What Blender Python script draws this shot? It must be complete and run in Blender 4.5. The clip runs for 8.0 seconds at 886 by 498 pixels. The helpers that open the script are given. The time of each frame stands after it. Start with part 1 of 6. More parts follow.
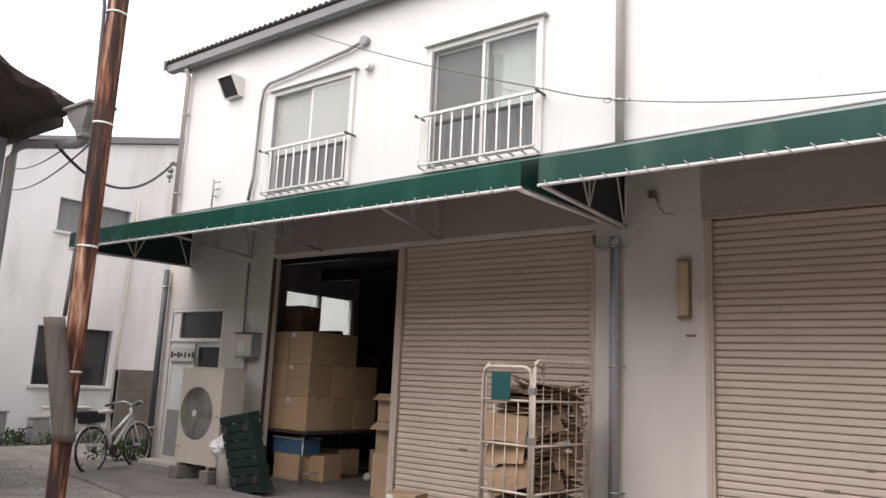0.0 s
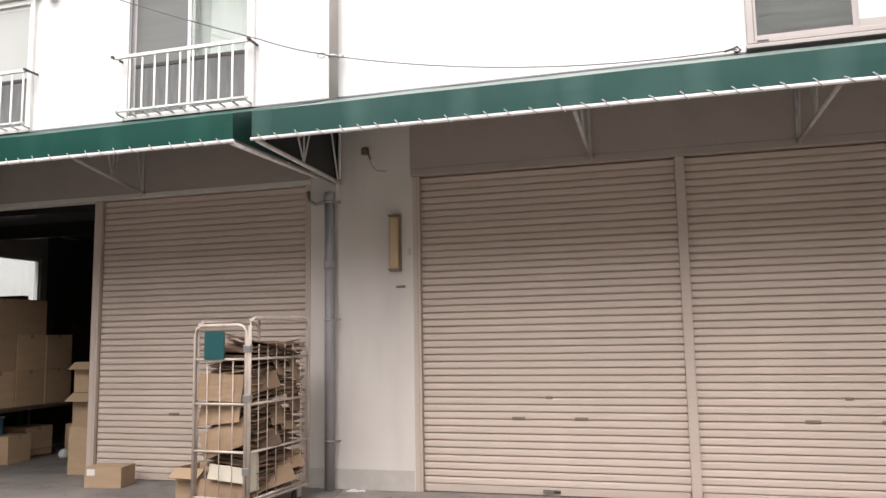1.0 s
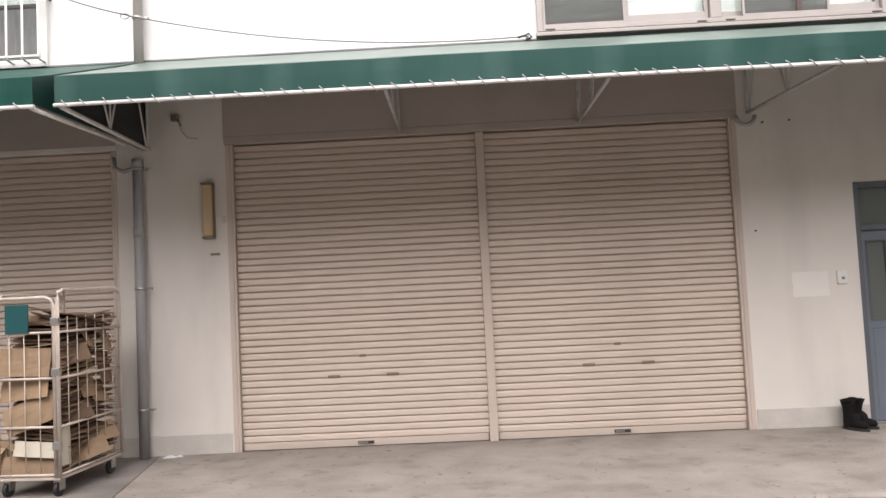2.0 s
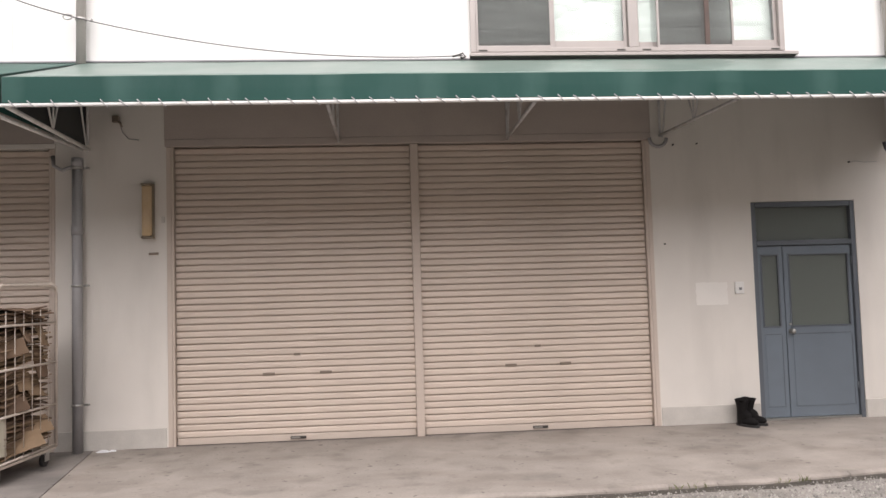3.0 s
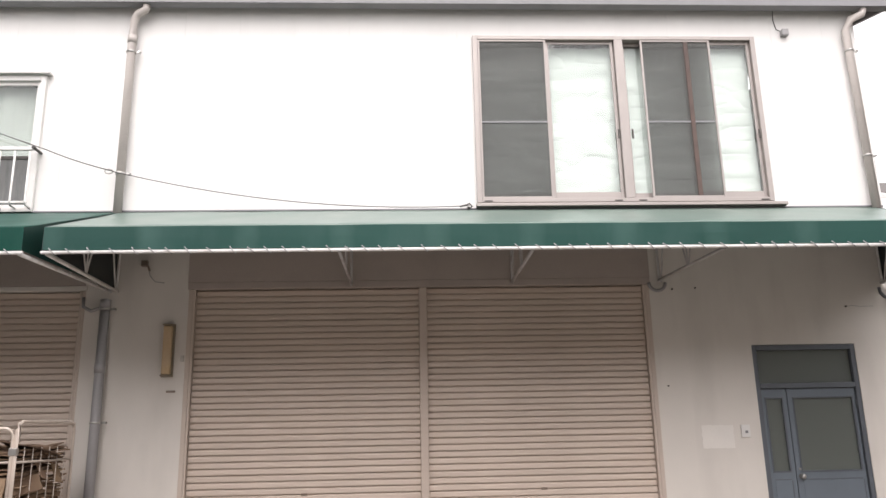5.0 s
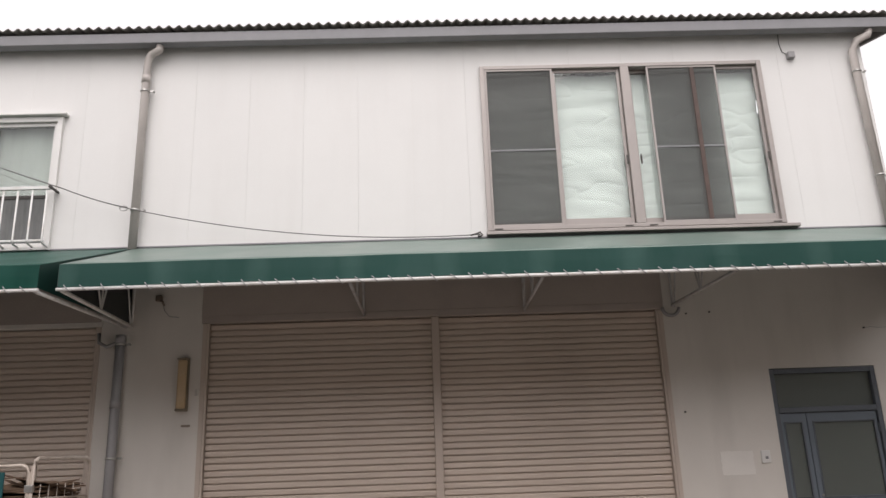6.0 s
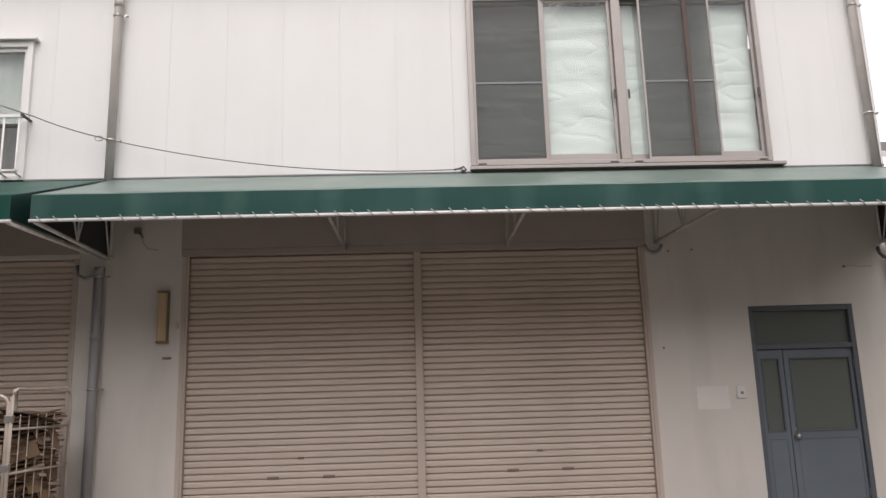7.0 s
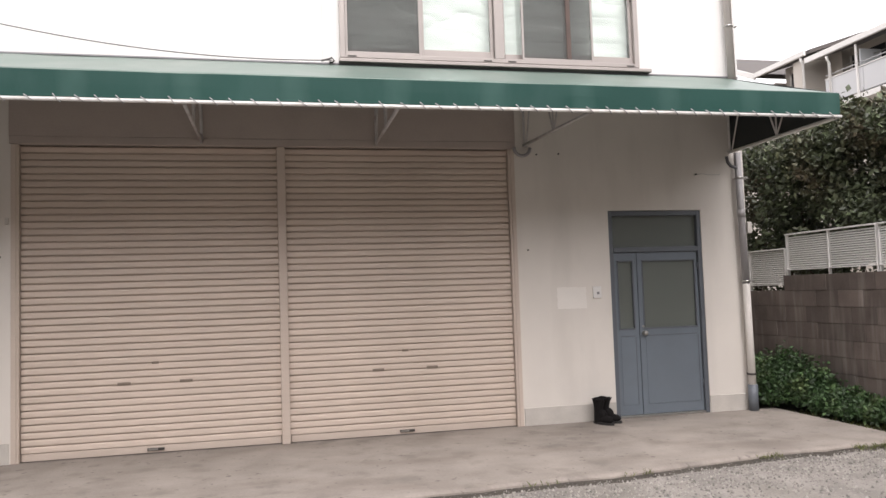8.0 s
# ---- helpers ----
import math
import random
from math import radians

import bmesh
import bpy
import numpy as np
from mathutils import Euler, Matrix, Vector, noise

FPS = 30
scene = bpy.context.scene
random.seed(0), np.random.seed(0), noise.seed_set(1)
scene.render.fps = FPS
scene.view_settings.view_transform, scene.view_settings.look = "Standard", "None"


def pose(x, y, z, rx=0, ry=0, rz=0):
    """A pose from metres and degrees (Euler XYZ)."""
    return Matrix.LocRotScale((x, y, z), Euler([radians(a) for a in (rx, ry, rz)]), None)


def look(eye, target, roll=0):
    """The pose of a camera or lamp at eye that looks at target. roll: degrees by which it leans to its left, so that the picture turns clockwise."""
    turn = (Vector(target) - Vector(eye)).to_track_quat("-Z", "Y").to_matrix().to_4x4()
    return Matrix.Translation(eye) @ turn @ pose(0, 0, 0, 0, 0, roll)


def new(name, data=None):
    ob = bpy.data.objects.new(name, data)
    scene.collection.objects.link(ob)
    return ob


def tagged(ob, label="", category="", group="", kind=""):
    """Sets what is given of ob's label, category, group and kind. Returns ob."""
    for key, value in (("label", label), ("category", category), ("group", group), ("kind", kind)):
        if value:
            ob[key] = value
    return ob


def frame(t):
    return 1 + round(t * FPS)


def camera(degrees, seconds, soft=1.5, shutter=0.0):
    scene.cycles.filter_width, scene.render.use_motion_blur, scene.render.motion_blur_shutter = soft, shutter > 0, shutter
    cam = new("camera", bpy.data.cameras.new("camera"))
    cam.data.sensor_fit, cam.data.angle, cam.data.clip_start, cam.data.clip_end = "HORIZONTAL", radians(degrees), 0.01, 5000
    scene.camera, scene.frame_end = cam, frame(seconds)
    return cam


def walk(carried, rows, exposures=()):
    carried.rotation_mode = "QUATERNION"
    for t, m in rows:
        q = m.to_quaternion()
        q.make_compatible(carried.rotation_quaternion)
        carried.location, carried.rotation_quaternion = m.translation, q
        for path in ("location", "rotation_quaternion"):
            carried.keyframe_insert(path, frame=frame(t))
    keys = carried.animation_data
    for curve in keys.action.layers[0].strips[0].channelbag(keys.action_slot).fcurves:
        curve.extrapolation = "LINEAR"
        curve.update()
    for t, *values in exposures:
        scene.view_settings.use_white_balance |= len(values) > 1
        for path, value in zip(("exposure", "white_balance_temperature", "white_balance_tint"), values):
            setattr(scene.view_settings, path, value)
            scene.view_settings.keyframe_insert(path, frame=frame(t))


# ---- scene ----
cam = camera(60.9, 8.0)
PATH = [
    (0, (-0.258, -7.491, 1.543), (-1.453, -5.924, 1.885), 2.6),
    (0.5, (-0.251, -7.442, 1.538), (-1.14, -5.678, 1.852), 1.8),
    (1, (-0.251, -7.508, 1.55), (-0.787, -5.595, 1.783), -1.0),
    (1.5, (-0.212, -7.665, 1.543), (-0.374, -5.676, 1.682), -0.7),
    (1.7, (-0.215, -7.775, 1.555), (-0.325, -5.780, 1.668), -1.6),
    (2.8, (-0.307, -8.309, 1.579), (-0.177, -6.316, 1.697), -2.6),
    (3, (-0.278, -8.393, 1.581), (-0.133, -6.402, 1.694), -1.7),
    (3.5, (-0.161, -8.585, 1.565), (0.008, -6.596, 1.681), -0.6),
    (4, (-0.122, -8.694, 1.591), (0.046, -6.708, 1.762), -1.6),
    (4.5, (-0.131, -8.726, 1.561), (0.004, -6.759, 1.894), -1.6),
    (5, (-0.134, -8.761, 1.56), (-0.041, -6.821, 2.037), -1.2),
    (5.2, (-0.134, -8.757, 1.542), (-0.047, -6.829, 2.066), -1.3),
    (6.3, (-0.048, -8.788, 1.542), (-0.005, -6.867, 2.098), -2.2),
    (6.5, (-0.043, -8.772, 1.551), (0.004, -6.837, 2.055), -2.0),
    (7, (0.012, -8.708, 1.558), (0.087, -6.747, 1.945), -1.7),
    (7.5, (0.017, -8.618, 1.583), (0.203, -6.642, 1.829), -0.6),
    (7.6, (0.007, -8.61, 1.577), (0.231, -6.634, 1.797), -1.0),
    (8, (-0.069, -8.461, 1.57), (0.371, -6.514, 1.688), -1.9),
]
STOPS = [(0, -0.3), (0.6, -0.08), (1.0, 0.04), (2.0, 0.0), (4.0, -0.15), (5.0, -0.12), (5.3, -0.24), (6.3, -0.88), (6.6, -0.86), (7.0, -0.78), (7.2, -0.68), (7.6, -0.42), (8.0, -0.18)]
EXPOSURES = [(t, stops, 6600, 16) for t, stops in STOPS]
walk(cam, [(t, look(eye, target, roll)) for t, eye, target, roll in PATH], EXPOSURES)

# ---- light: an overcast day ----
world = bpy.data.worlds.new("overcast_sky")
scene.world = world
world.use_nodes = True
wn, wl = world.node_tree.nodes, world.node_tree.links
sky = wn.new("ShaderNodeTexSky")
sky.sky_type = "NISHITA"
sky.sun_disc = False
sky.sun_elevation, sky.sun_rotation = radians(62), radians(180)
sky.air_density, sky.dust_density, sky.ozone_density = 1.0, 4.0, 1.0
soft = wn.new("ShaderNodeHueSaturation")
soft.inputs["Saturation"].default_value = 0.08
wl.new(sky.outputs[0], soft.inputs["Color"])
back = wn["Background"]
back.inputs["Strength"].default_value = 0.25
wl.new(soft.outputs[0], back.inputs["Color"])
# the even white of the cloud cover, over the sky's own brighter side
cloud, both = wn.new("ShaderNodeBackground"), wn.new("ShaderNodeAddShader")
cloud.inputs["Color"].default_value = (1.0, 1.0, 0.985, 1)
cloud.inputs["Strength"].default_value = 1.15
wl.new(back.outputs[0], both.inputs[0])
wl.new(cloud.outputs[0], both.inputs[1])
wl.new(both.outputs[0], wn["World Output"].inputs["Surface"])
sun = new("sun", bpy.data.lights.new("sun", "SUN"))
sun.data.energy, sun.data.angle, sun.data.color = 1.25, radians(44), (1.0, 0.97, 0.93)
sun.matrix_world = look((-1.5, -12, 11.6), (0, 0, 0))


# ---- materials ----
def shade(name, base, rough=0.7, vary=0.12, scale=6.0, fine=60.0, bump=0.1, metal=0.0, stretch=(1, 1, 1),
          stain=None, stain_amount=0.0, stain_scale=1.2, stain_stretch=(1, 1, 1), spread=0.0, island=0.0, spec=0.5, tip=0.004):
    """A surface with large and fine variation, optional stains of another colour, and a shift from piece to piece."""
    m = bpy.data.materials.new(name)
    m.use_nodes = True
    n, l = m.node_tree.nodes, m.node_tree.links
    p = n["Principled BSDF"]
    p.inputs["Metallic"].default_value = metal
    p.inputs["Specular IOR Level"].default_value = spec
    co = n.new("ShaderNodeTexCoord")
    mp = n.new("ShaderNodeMapping")
    mp.inputs["Scale"].default_value = stretch
    l.new(co.outputs["Object"], mp.inputs[0])
    big, small = n.new("ShaderNodeTexNoise"), n.new("ShaderNodeTexNoise")
    big.inputs["Scale"].default_value, big.inputs["Detail"].default_value = scale, 5
    small.inputs["Scale"].default_value, small.inputs["Detail"].default_value = fine, 3
    l.new(mp.outputs[0], big.inputs["Vector"])
    l.new(mp.outputs[0], small.inputs["Vector"])
    add = n.new("ShaderNodeMath")
    add.operation = "MULTIPLY_ADD"
    l.new(small.outputs[0], add.inputs[0])
    add.inputs[1].default_value = 0.45
    l.new(big.outputs[0], add.inputs[2])
    ramp = n.new("ShaderNodeValToRGB")
    ramp.color_ramp.elements[0].position, ramp.color_ramp.elements[1].position = 0.45, 1.0
    ramp.color_ramp.elements[0].color = (*[c * (1 - vary) for c in base], 1)
    ramp.color_ramp.elements[1].color = (*[min(1, c * (1 + vary)) for c in base], 1)
    l.new(add.outputs[0], ramp.inputs[0])
    colour = ramp.outputs[0]
    if stain:
        mp2 = n.new("ShaderNodeMapping")
        mp2.inputs["Scale"].default_value = stain_stretch
        l.new(co.outputs["Object"], mp2.inputs[0])
        st = n.new("ShaderNodeTexNoise")
        st.inputs["Scale"].default_value, st.inputs["Detail"].default_value = stain_scale, 7
        l.new(mp2.outputs[0], st.inputs["Vector"])
        sr = n.new("ShaderNodeMapRange")
        sr.inputs[1].default_value, sr.inputs[2].default_value = 0.5, 0.72
        sr.inputs[4].default_value = stain_amount
        l.new(st.outputs[0], sr.inputs[0])
        mix = n.new("ShaderNodeMix")
        mix.data_type = "RGBA"
        l.new(sr.outputs[0], mix.inputs["Factor"])
        l.new(colour, mix.inputs["A"])
        mix.inputs["B"].default_value = (*stain, 1)
        colour = mix.outputs["Result"]
    if spread or island:
        src = n.new("ShaderNodeObjectInfo" if spread else "ShaderNodeNewGeometry")
        mr = n.new("ShaderNodeMapRange")
        amount = spread or island
        mr.inputs[3].default_value, mr.inputs[4].default_value = 1 - amount, 1 + amount
        l.new(src.outputs["Random" if spread else "Random Per Island"], mr.inputs[0])
        hs = n.new("ShaderNodeHueSaturation")
        l.new(colour, hs.inputs["Color"])
        l.new(mr.outputs[0], hs.inputs["Value"])
        colour = hs.outputs[0]
    l.new(colour, p.inputs["Base Color"])
    rr = n.new("ShaderNodeMapRange")
    rr.inputs[3].default_value, rr.inputs[4].default_value = max(0.03, rough - 0.08), min(1, rough + 0.08)
    l.new(big.outputs[0], rr.inputs[0])
    l.new(rr.outputs[0], p.inputs["Roughness"])
    if bump:
        b = n.new("ShaderNodeBump")
        b.inputs["Strength"].default_value, b.inputs["Distance"].default_value = bump, tip
        l.new(add.outputs[0], b.inputs["Height"])
        l.new(b.outputs[0], p.inputs["Normal"])
    return m


def glass_sheet(name, tint=(0.9, 0.95, 0.93), rough=0.02):
    m = bpy.data.materials.new(name)
    m.use_nodes = True
    p = m.node_tree.nodes["Principled BSDF"]
    p.inputs["Base Color"].default_value = (*tint, 1)
    p.inputs["Roughness"].default_value = rough
    p.inputs["Transmission Weight"].default_value = 1.0
    p.inputs["IOR"].default_value = 1.45
    return m


PLASTER = shade("painted_plaster", (0.665, 0.625, 0.575), 0.85, 0.05, 1.3, 90, 0.25, stain=(0.50, 0.47, 0.43), stain_amount=0.35,
                stain_scale=1.6, stain_stretch=(1.6, 1.6, 0.35))
SIDING = shade("white_siding", (0.70, 0.69, 0.67), 0.55, 0.03, 1.1, 70, 0.08, stain=(0.61, 0.59, 0.565), stain_amount=0.2,
               stain_scale=2.2, stain_stretch=(1.5, 1.5, 0.18), spread=0.006)
PATCH = shade("clean_pale_paint", (0.745, 0.71, 0.665), 0.8, 0.05, 3, 80, 0.1)
PLINTH = shade("cement_plinth", (0.50, 0.47, 0.43), 0.9, 0.12, 5, 80, 0.3)


def concrete(name, base, dark, wet):
    """Worn concrete: broad patches, scuffed drifts of dirt, and small dark specks."""
    m = shade(name, base, 0.9, 0.2, 2.3, 40, 0.4, stain=dark, stain_amount=wet, stain_scale=1.5, stain_stretch=(0.55, 1.3, 1))
    n, l = m.node_tree.nodes, m.node_tree.links
    p = n["Principled BSDF"]
    source = p.inputs["Base Color"].links[0].from_socket
    co = n.new("ShaderNodeTexCoord")
    for size, low, high, amount, tone in ((3.2, 0.54, 0.68, 0.5, 0.55), (11.0, 0.63, 0.70, 0.75, 0.35), (0.7, 0.5, 0.62, 0.35, 1.45)):
        t = n.new("ShaderNodeTexNoise")
        t.inputs["Scale"].default_value, t.inputs["Detail"].default_value = size, 8
        l.new(co.outputs["Object"], t.inputs["Vector"])
        r = n.new("ShaderNodeMapRange")
        r.inputs[1].default_value, r.inputs[2].default_value, r.inputs[4].default_value = low, high, amount
        l.new(t.outputs[0], r.inputs[0])
        x = n.new("ShaderNodeMix")
        x.data_type = "RGBA"
        l.new(r.outputs[0], x.inputs["Factor"])
        l.new(source, x.inputs["A"])
        x.inputs["B"].default_value = (*[c * tone for c in base], 1)
        source = x.outputs["Result"]
    l.new(source, p.inputs["Base Color"])
    return m


CONCRETE = concrete("weathered_concrete", (0.262, 0.23, 0.202), (0.17, 0.143, 0.122), 0.75)
CONCRETE_OLD = concrete("dirty_concrete", (0.19, 0.17, 0.155), (0.10, 0.09, 0.082), 0.7)
GRAVEL = shade("gravel", (0.235, 0.215, 0.195), 0.95, 0.4, 2.2, 55, 0.9, stain=(0.17, 0.155, 0.13), stain_amount=0.6, stain_scale=0.9, tip=0.02)
SOIL = shade("dark_soil", (0.055, 0.047, 0.038), 0.95, 0.35, 9, 60, 0.8, tip=0.02)
STONE = shade("gravel_stone", (0.225, 0.21, 0.19), 0.9, 0.2, 20, 90, 0.3, island=0.5)
SHUTTER = shade("beige_painted_steel", (0.60, 0.50, 0.425), 0.5, 0.05, 2.0, 60, 0.04, stain=(0.42, 0.35, 0.29), stain_amount=0.25,
                stain_scale=2.0, stain_stretch=(0.5, 1, 3), spread=0.035)
# beige casing steel with the awning's shade put into its darker colour
CASING = shade("shaded_beige_casing_steel", (0.410, 0.350, 0.312), 0.6, 0.1, 2, 60, 0.08, stain=(0.324, 0.273, 0.242), stain_amount=0.4, stain_scale=2)
SHUTTER_RAIL = shade("beige_rail", (0.54, 0.455, 0.39), 0.5, 0.05, 3, 70, 0.04)
PULL = shade("dull_bronze_fitting", (0.25, 0.20, 0.16), 0.45, 0.15, 8, 90, 0.05, metal=0.4)
STEEL = shade("brushed_steel", (0.45, 0.44, 0.42), 0.35, 0.1, 8, 90, 0.05, metal=0.9)
DARK_STEEL = shade("dark_metal", (0.07, 0.065, 0.06), 0.5, 0.2, 8, 60, 0.1, metal=0.5)
RAIL_WHITE = shade("white_tube_paint", (0.72, 0.71, 0.69), 0.4, 0.06, 5, 80, 0.05, stain=(0.42, 0.34, 0.27), stain_amount=0.4, stain_scale=9)
TRUSS = shade("grey_truss_paint", (0.42, 0.41, 0.405), 0.5, 0.12, 6, 80, 0.08, stain=(0.20, 0.13, 0.09), stain_amount=0.5, stain_scale=7)
LACE = shade("grey_lacing_cord", (0.34, 0.33, 0.33), 0.8, 0.3, 30, 90, 0.1)
AWNING = shade("green_vinyl_cloth", (0.013, 0.058, 0.048), 0.45, 0.12, 1.2, 120, 0.08, stain=(0.045, 0.10, 0.09), stain_amount=0.45,
               stain_scale=1.3, stain_stretch=(1.4, 0.5, 0.5), spec=0.25)
AWNING_DEEP = shade("deep_green_vinyl_cloth", (0.002, 0.050, 0.036), 0.42, 0.1, 1.2, 120, 0.08, spec=0.22, stain=(0.03, 0.11, 0.085), stain_amount=0.45,
                    stain_scale=1.5, stain_stretch=(1.4, 0.5, 0.5))


def pale_places(m, first, gap, tone):
    """Pale places on the valance, evenly spaced along x and broken up by noise."""
    n, l = m.node_tree.nodes, m.node_tree.links
    p = n["Principled BSDF"]
    source = p.inputs["Base Color"].links[0].from_socket
    co, sp, t = n.new("ShaderNodeTexCoord"), n.new("ShaderNodeSeparateXYZ"), n.new("ShaderNodeTexNoise")
    t.inputs["Scale"].default_value, t.inputs["Detail"].default_value = 5.0, 5
    l.new(co.outputs["Object"], sp.inputs[0])
    l.new(co.outputs["Object"], t.inputs["Vector"])
    a, b, c = (n.new("ShaderNodeMath") for _ in range(3))
    a.operation, b.operation, c.operation = "MULTIPLY_ADD", "COSINE", "MULTIPLY_ADD"
    l.new(sp.outputs[0], a.inputs[0])
    a.inputs[1].default_value, a.inputs[2].default_value = 2 * math.pi / gap, -2 * math.pi * first / gap
    l.new(a.outputs[0], b.inputs[0])
    l.new(t.outputs[0], c.inputs[0])
    c.inputs[1].default_value = 0.5
    l.new(b.outputs[0], c.inputs[2])
    r = n.new("ShaderNodeMapRange")
    r.inputs[1].default_value, r.inputs[2].default_value, r.inputs[4].default_value = 0.85, 1.55, 0.4
    l.new(c.outputs[0], r.inputs[0])
    x = n.new("ShaderNodeMix")
    x.data_type = "RGBA"
    l.new(r.outputs[0], x.inputs["Factor"])
    l.new(source, x.inputs["A"])
    x.inputs["B"].default_value = (*tone, 1)
    l.new(x.outputs["Result"], p.inputs["Base Color"])


# slightly faded top cloth, with the sky's pale sheen put into its colour
AWNING_TOP = shade("sky_sheen_faded_green_vinyl", (0.115, 0.165, 0.142), 0.38, 0.12, 1.2, 120, 0.08, stain=(0.19, 0.225, 0.20), stain_amount=0.6,
                   stain_scale=1.6, stain_stretch=(1.0, 0.5, 0.5))
pale_places(AWNING, -0.73, 0.87, (0.075, 0.15, 0.13))
pale_places(AWNING_DEEP, -3.9, 0.87, (0.02, 0.10, 0.078))
SIDE_GREEN = shade("dark_green_side_cloth", (0.004, 0.034, 0.026), 0.5, 0.15, 2, 100, 0.08)
SIDE_DARK = shade("dark_awning_side_cloth", (0.018, 0.022, 0.024), 0.5, 0.15, 2, 100, 0.08)
PIPE = shade("grey_plastic_pipe", (0.295, 0.285, 0.285), 0.45, 0.08, 3, 60, 0.05, stain=(0.26, 0.25, 0.25), stain_amount=0.6, stain_scale=2.5)
PIPE_PALE = shade("faded_beige_pipe", (0.46, 0.42, 0.39), 0.5, 0.08, 3, 60, 0.05, stain=(0.36, 0.33, 0.31), stain_amount=0.5, stain_scale=2.5)
PIPE_CREAM = shade("cream_plastic_pipe", (0.55, 0.52, 0.48), 0.5, 0.06, 3, 60, 0.05)
PIPE_DARK = shade("dark_grey_pipe", (0.10, 0.10, 0.105), 0.5, 0.12, 4, 60, 0.05)
PIPE_BLUE = shade("blue_grey_sleeve", (0.13, 0.145, 0.165), 0.5, 0.1, 5, 60, 0.05)
DOOR_BLUE = shade("blue_grey_door_paint", (0.138, 0.163, 0.190), 0.42, 0.05, 2.5, 80, 0.05, stain=(0.17, 0.21, 0.25), stain_amount=0.3, stain_scale=2)
DOOR_EDGE = shade("dark_blue_grey_paint", (0.10, 0.112, 0.128), 0.45, 0.06, 3, 80, 0.05)
ALU = shade("white_aluminium", (0.70, 0.685, 0.66), 0.38, 0.04, 4, 80, 0.03, spec=0.5)
ALU_WARM = shade("champagne_aluminium", (0.345, 0.31, 0.29), 0.36, 0.06, 3, 80, 0.03, metal=0.25)
RUBBER = shade("black_rubber", (0.022, 0.021, 0.021), 0.6, 0.2, 12, 90, 0.1)
LEATHER = shade("black_boot_leather", (0.008, 0.007, 0.007), 0.8, 0.3, 18, 90, 0.3, spec=0.2)
GLASS = glass_sheet("window_glass")
FROSTED = glass_sheet("frosted_glass", (0.18, 0.198, 0.18), 0.3)
FROSTED.node_tree.nodes["Principled BSDF"].inputs["Transmission Weight"].default_value = 0.35
SCREEN = shade("grey_insect_screen", (0.115, 0.118, 0.112), 0.8, 0.5, 12, 160, 0.3, stretch=(0.12, 1, 4))
SCREEN.node_tree.nodes["Principled BSDF"].inputs["Alpha"].default_value = 0.5
SCREEN_LIGHT = shade("pale_blind", (0.27, 0.275, 0.26), 0.8, 0.1, 2, 120, 0.3, stretch=(0.3, 1, 6))
PAPER = shade("crinkled_white_paper", (0.66, 0.69, 0.66), 0.8, 0.07, 3, 40, 0.35, stretch=(0.5, 1, 2.5), tip=0.012)
RUST_JAMB = shade("dark_brown_jamb", (0.085, 0.055, 0.045), 0.65, 0.25, 6, 60, 0.1)
PALE_PANE = shade("pale_frosted_pane", (0.40, 0.41, 0.385), 0.45, 0.06, 2, 60, 0.02)
GREY_PANE = shade("grey_blind", (0.155, 0.16, 0.152), 0.7, 0.1, 2, 120, 0.2, stretch=(0.3, 1, 6))
DRAPE = shade("grey_half_curtain", (0.17, 0.172, 0.168), 0.85, 0.3, 5, 90, 0.2, stretch=(4, 1, 0.5))
CURTAIN = shade("pale_green_curtain", (0.42, 0.44, 0.41), 0.85, 0.08, 3, 90, 0.2)
YELLOWED = shade("yellowed_acrylic", (0.52, 0.385, 0.24), 0.45, 0.1, 4, 60, 0.05, stain=(0.46, 0.31, 0.15), stain_amount=0.6, stain_scale=4)
LAMP_FRAME = shade("worn_lamp_frame", (0.22, 0.18, 0.13), 0.5, 0.15, 8, 60, 0.05)
CARD = shade("brown_cardboard", (0.53, 0.37, 0.225), 0.85, 0.08, 3, 80, 0.12, stretch=(1, 1, 4), spread=0.16)
CARD_PALE = shade("pale_cardboard", (0.38, 0.27, 0.17), 0.85, 0.08, 4, 80, 0.12, stretch=(1, 1, 4), spread=0.1)
# dark brown card that also carries the shade of the load and the store
CARD_DARK = shade("shaded_dark_cardboard", (0.125, 0.078, 0.05), 0.85, 0.15, 4, 80, 0.12, spread=0.35)
CARD_TAN = shade("tan_cardboard", (0.265, 0.18, 0.11), 0.85, 0.12, 3, 80, 0.15, stretch=(5, 1, 1), spread=0.12)
CARD_MID = shade("worn_brown_cardboard", (0.185, 0.12, 0.076), 0.85, 0.14, 4, 80, 0.12, spread=0.25)
CREAM_CARD = shade("cream_card", (0.50, 0.46, 0.37), 0.8, 0.05, 4, 80, 0.1)
TAPE = shade("packing_label", (0.68, 0.66, 0.62), 0.5, 0.04, 8, 90, 0.03)
CAGE = shade("cream_cage_paint", (0.50, 0.43, 0.37), 0.42, 0.1, 6, 80, 0.06, stain=(0.32, 0.27, 0.22), stain_amount=0.5, stain_scale=9)
TEAL = shade("teal_plastic_board", (0.01, 0.07, 0.075), 0.4, 0.06, 4, 60, 0.05)
UNIT = shade("cream_enamel", (0.59, 0.545, 0.475), 0.5, 0.05, 2, 70, 0.04, stain=(0.45, 0.40, 0.34), stain_amount=0.35, stain_scale=2, stain_stretch=(1, 1, 0.4))
UNIT_WIRE = shade("grey_fan_wire", (0.34, 0.315, 0.28), 0.5, 0.1, 6, 60, 0.02)
UNIT_DARK = shade("dark_fan_well", (0.30, 0.28, 0.255), 0.6, 0.15, 6, 60, 0.05)
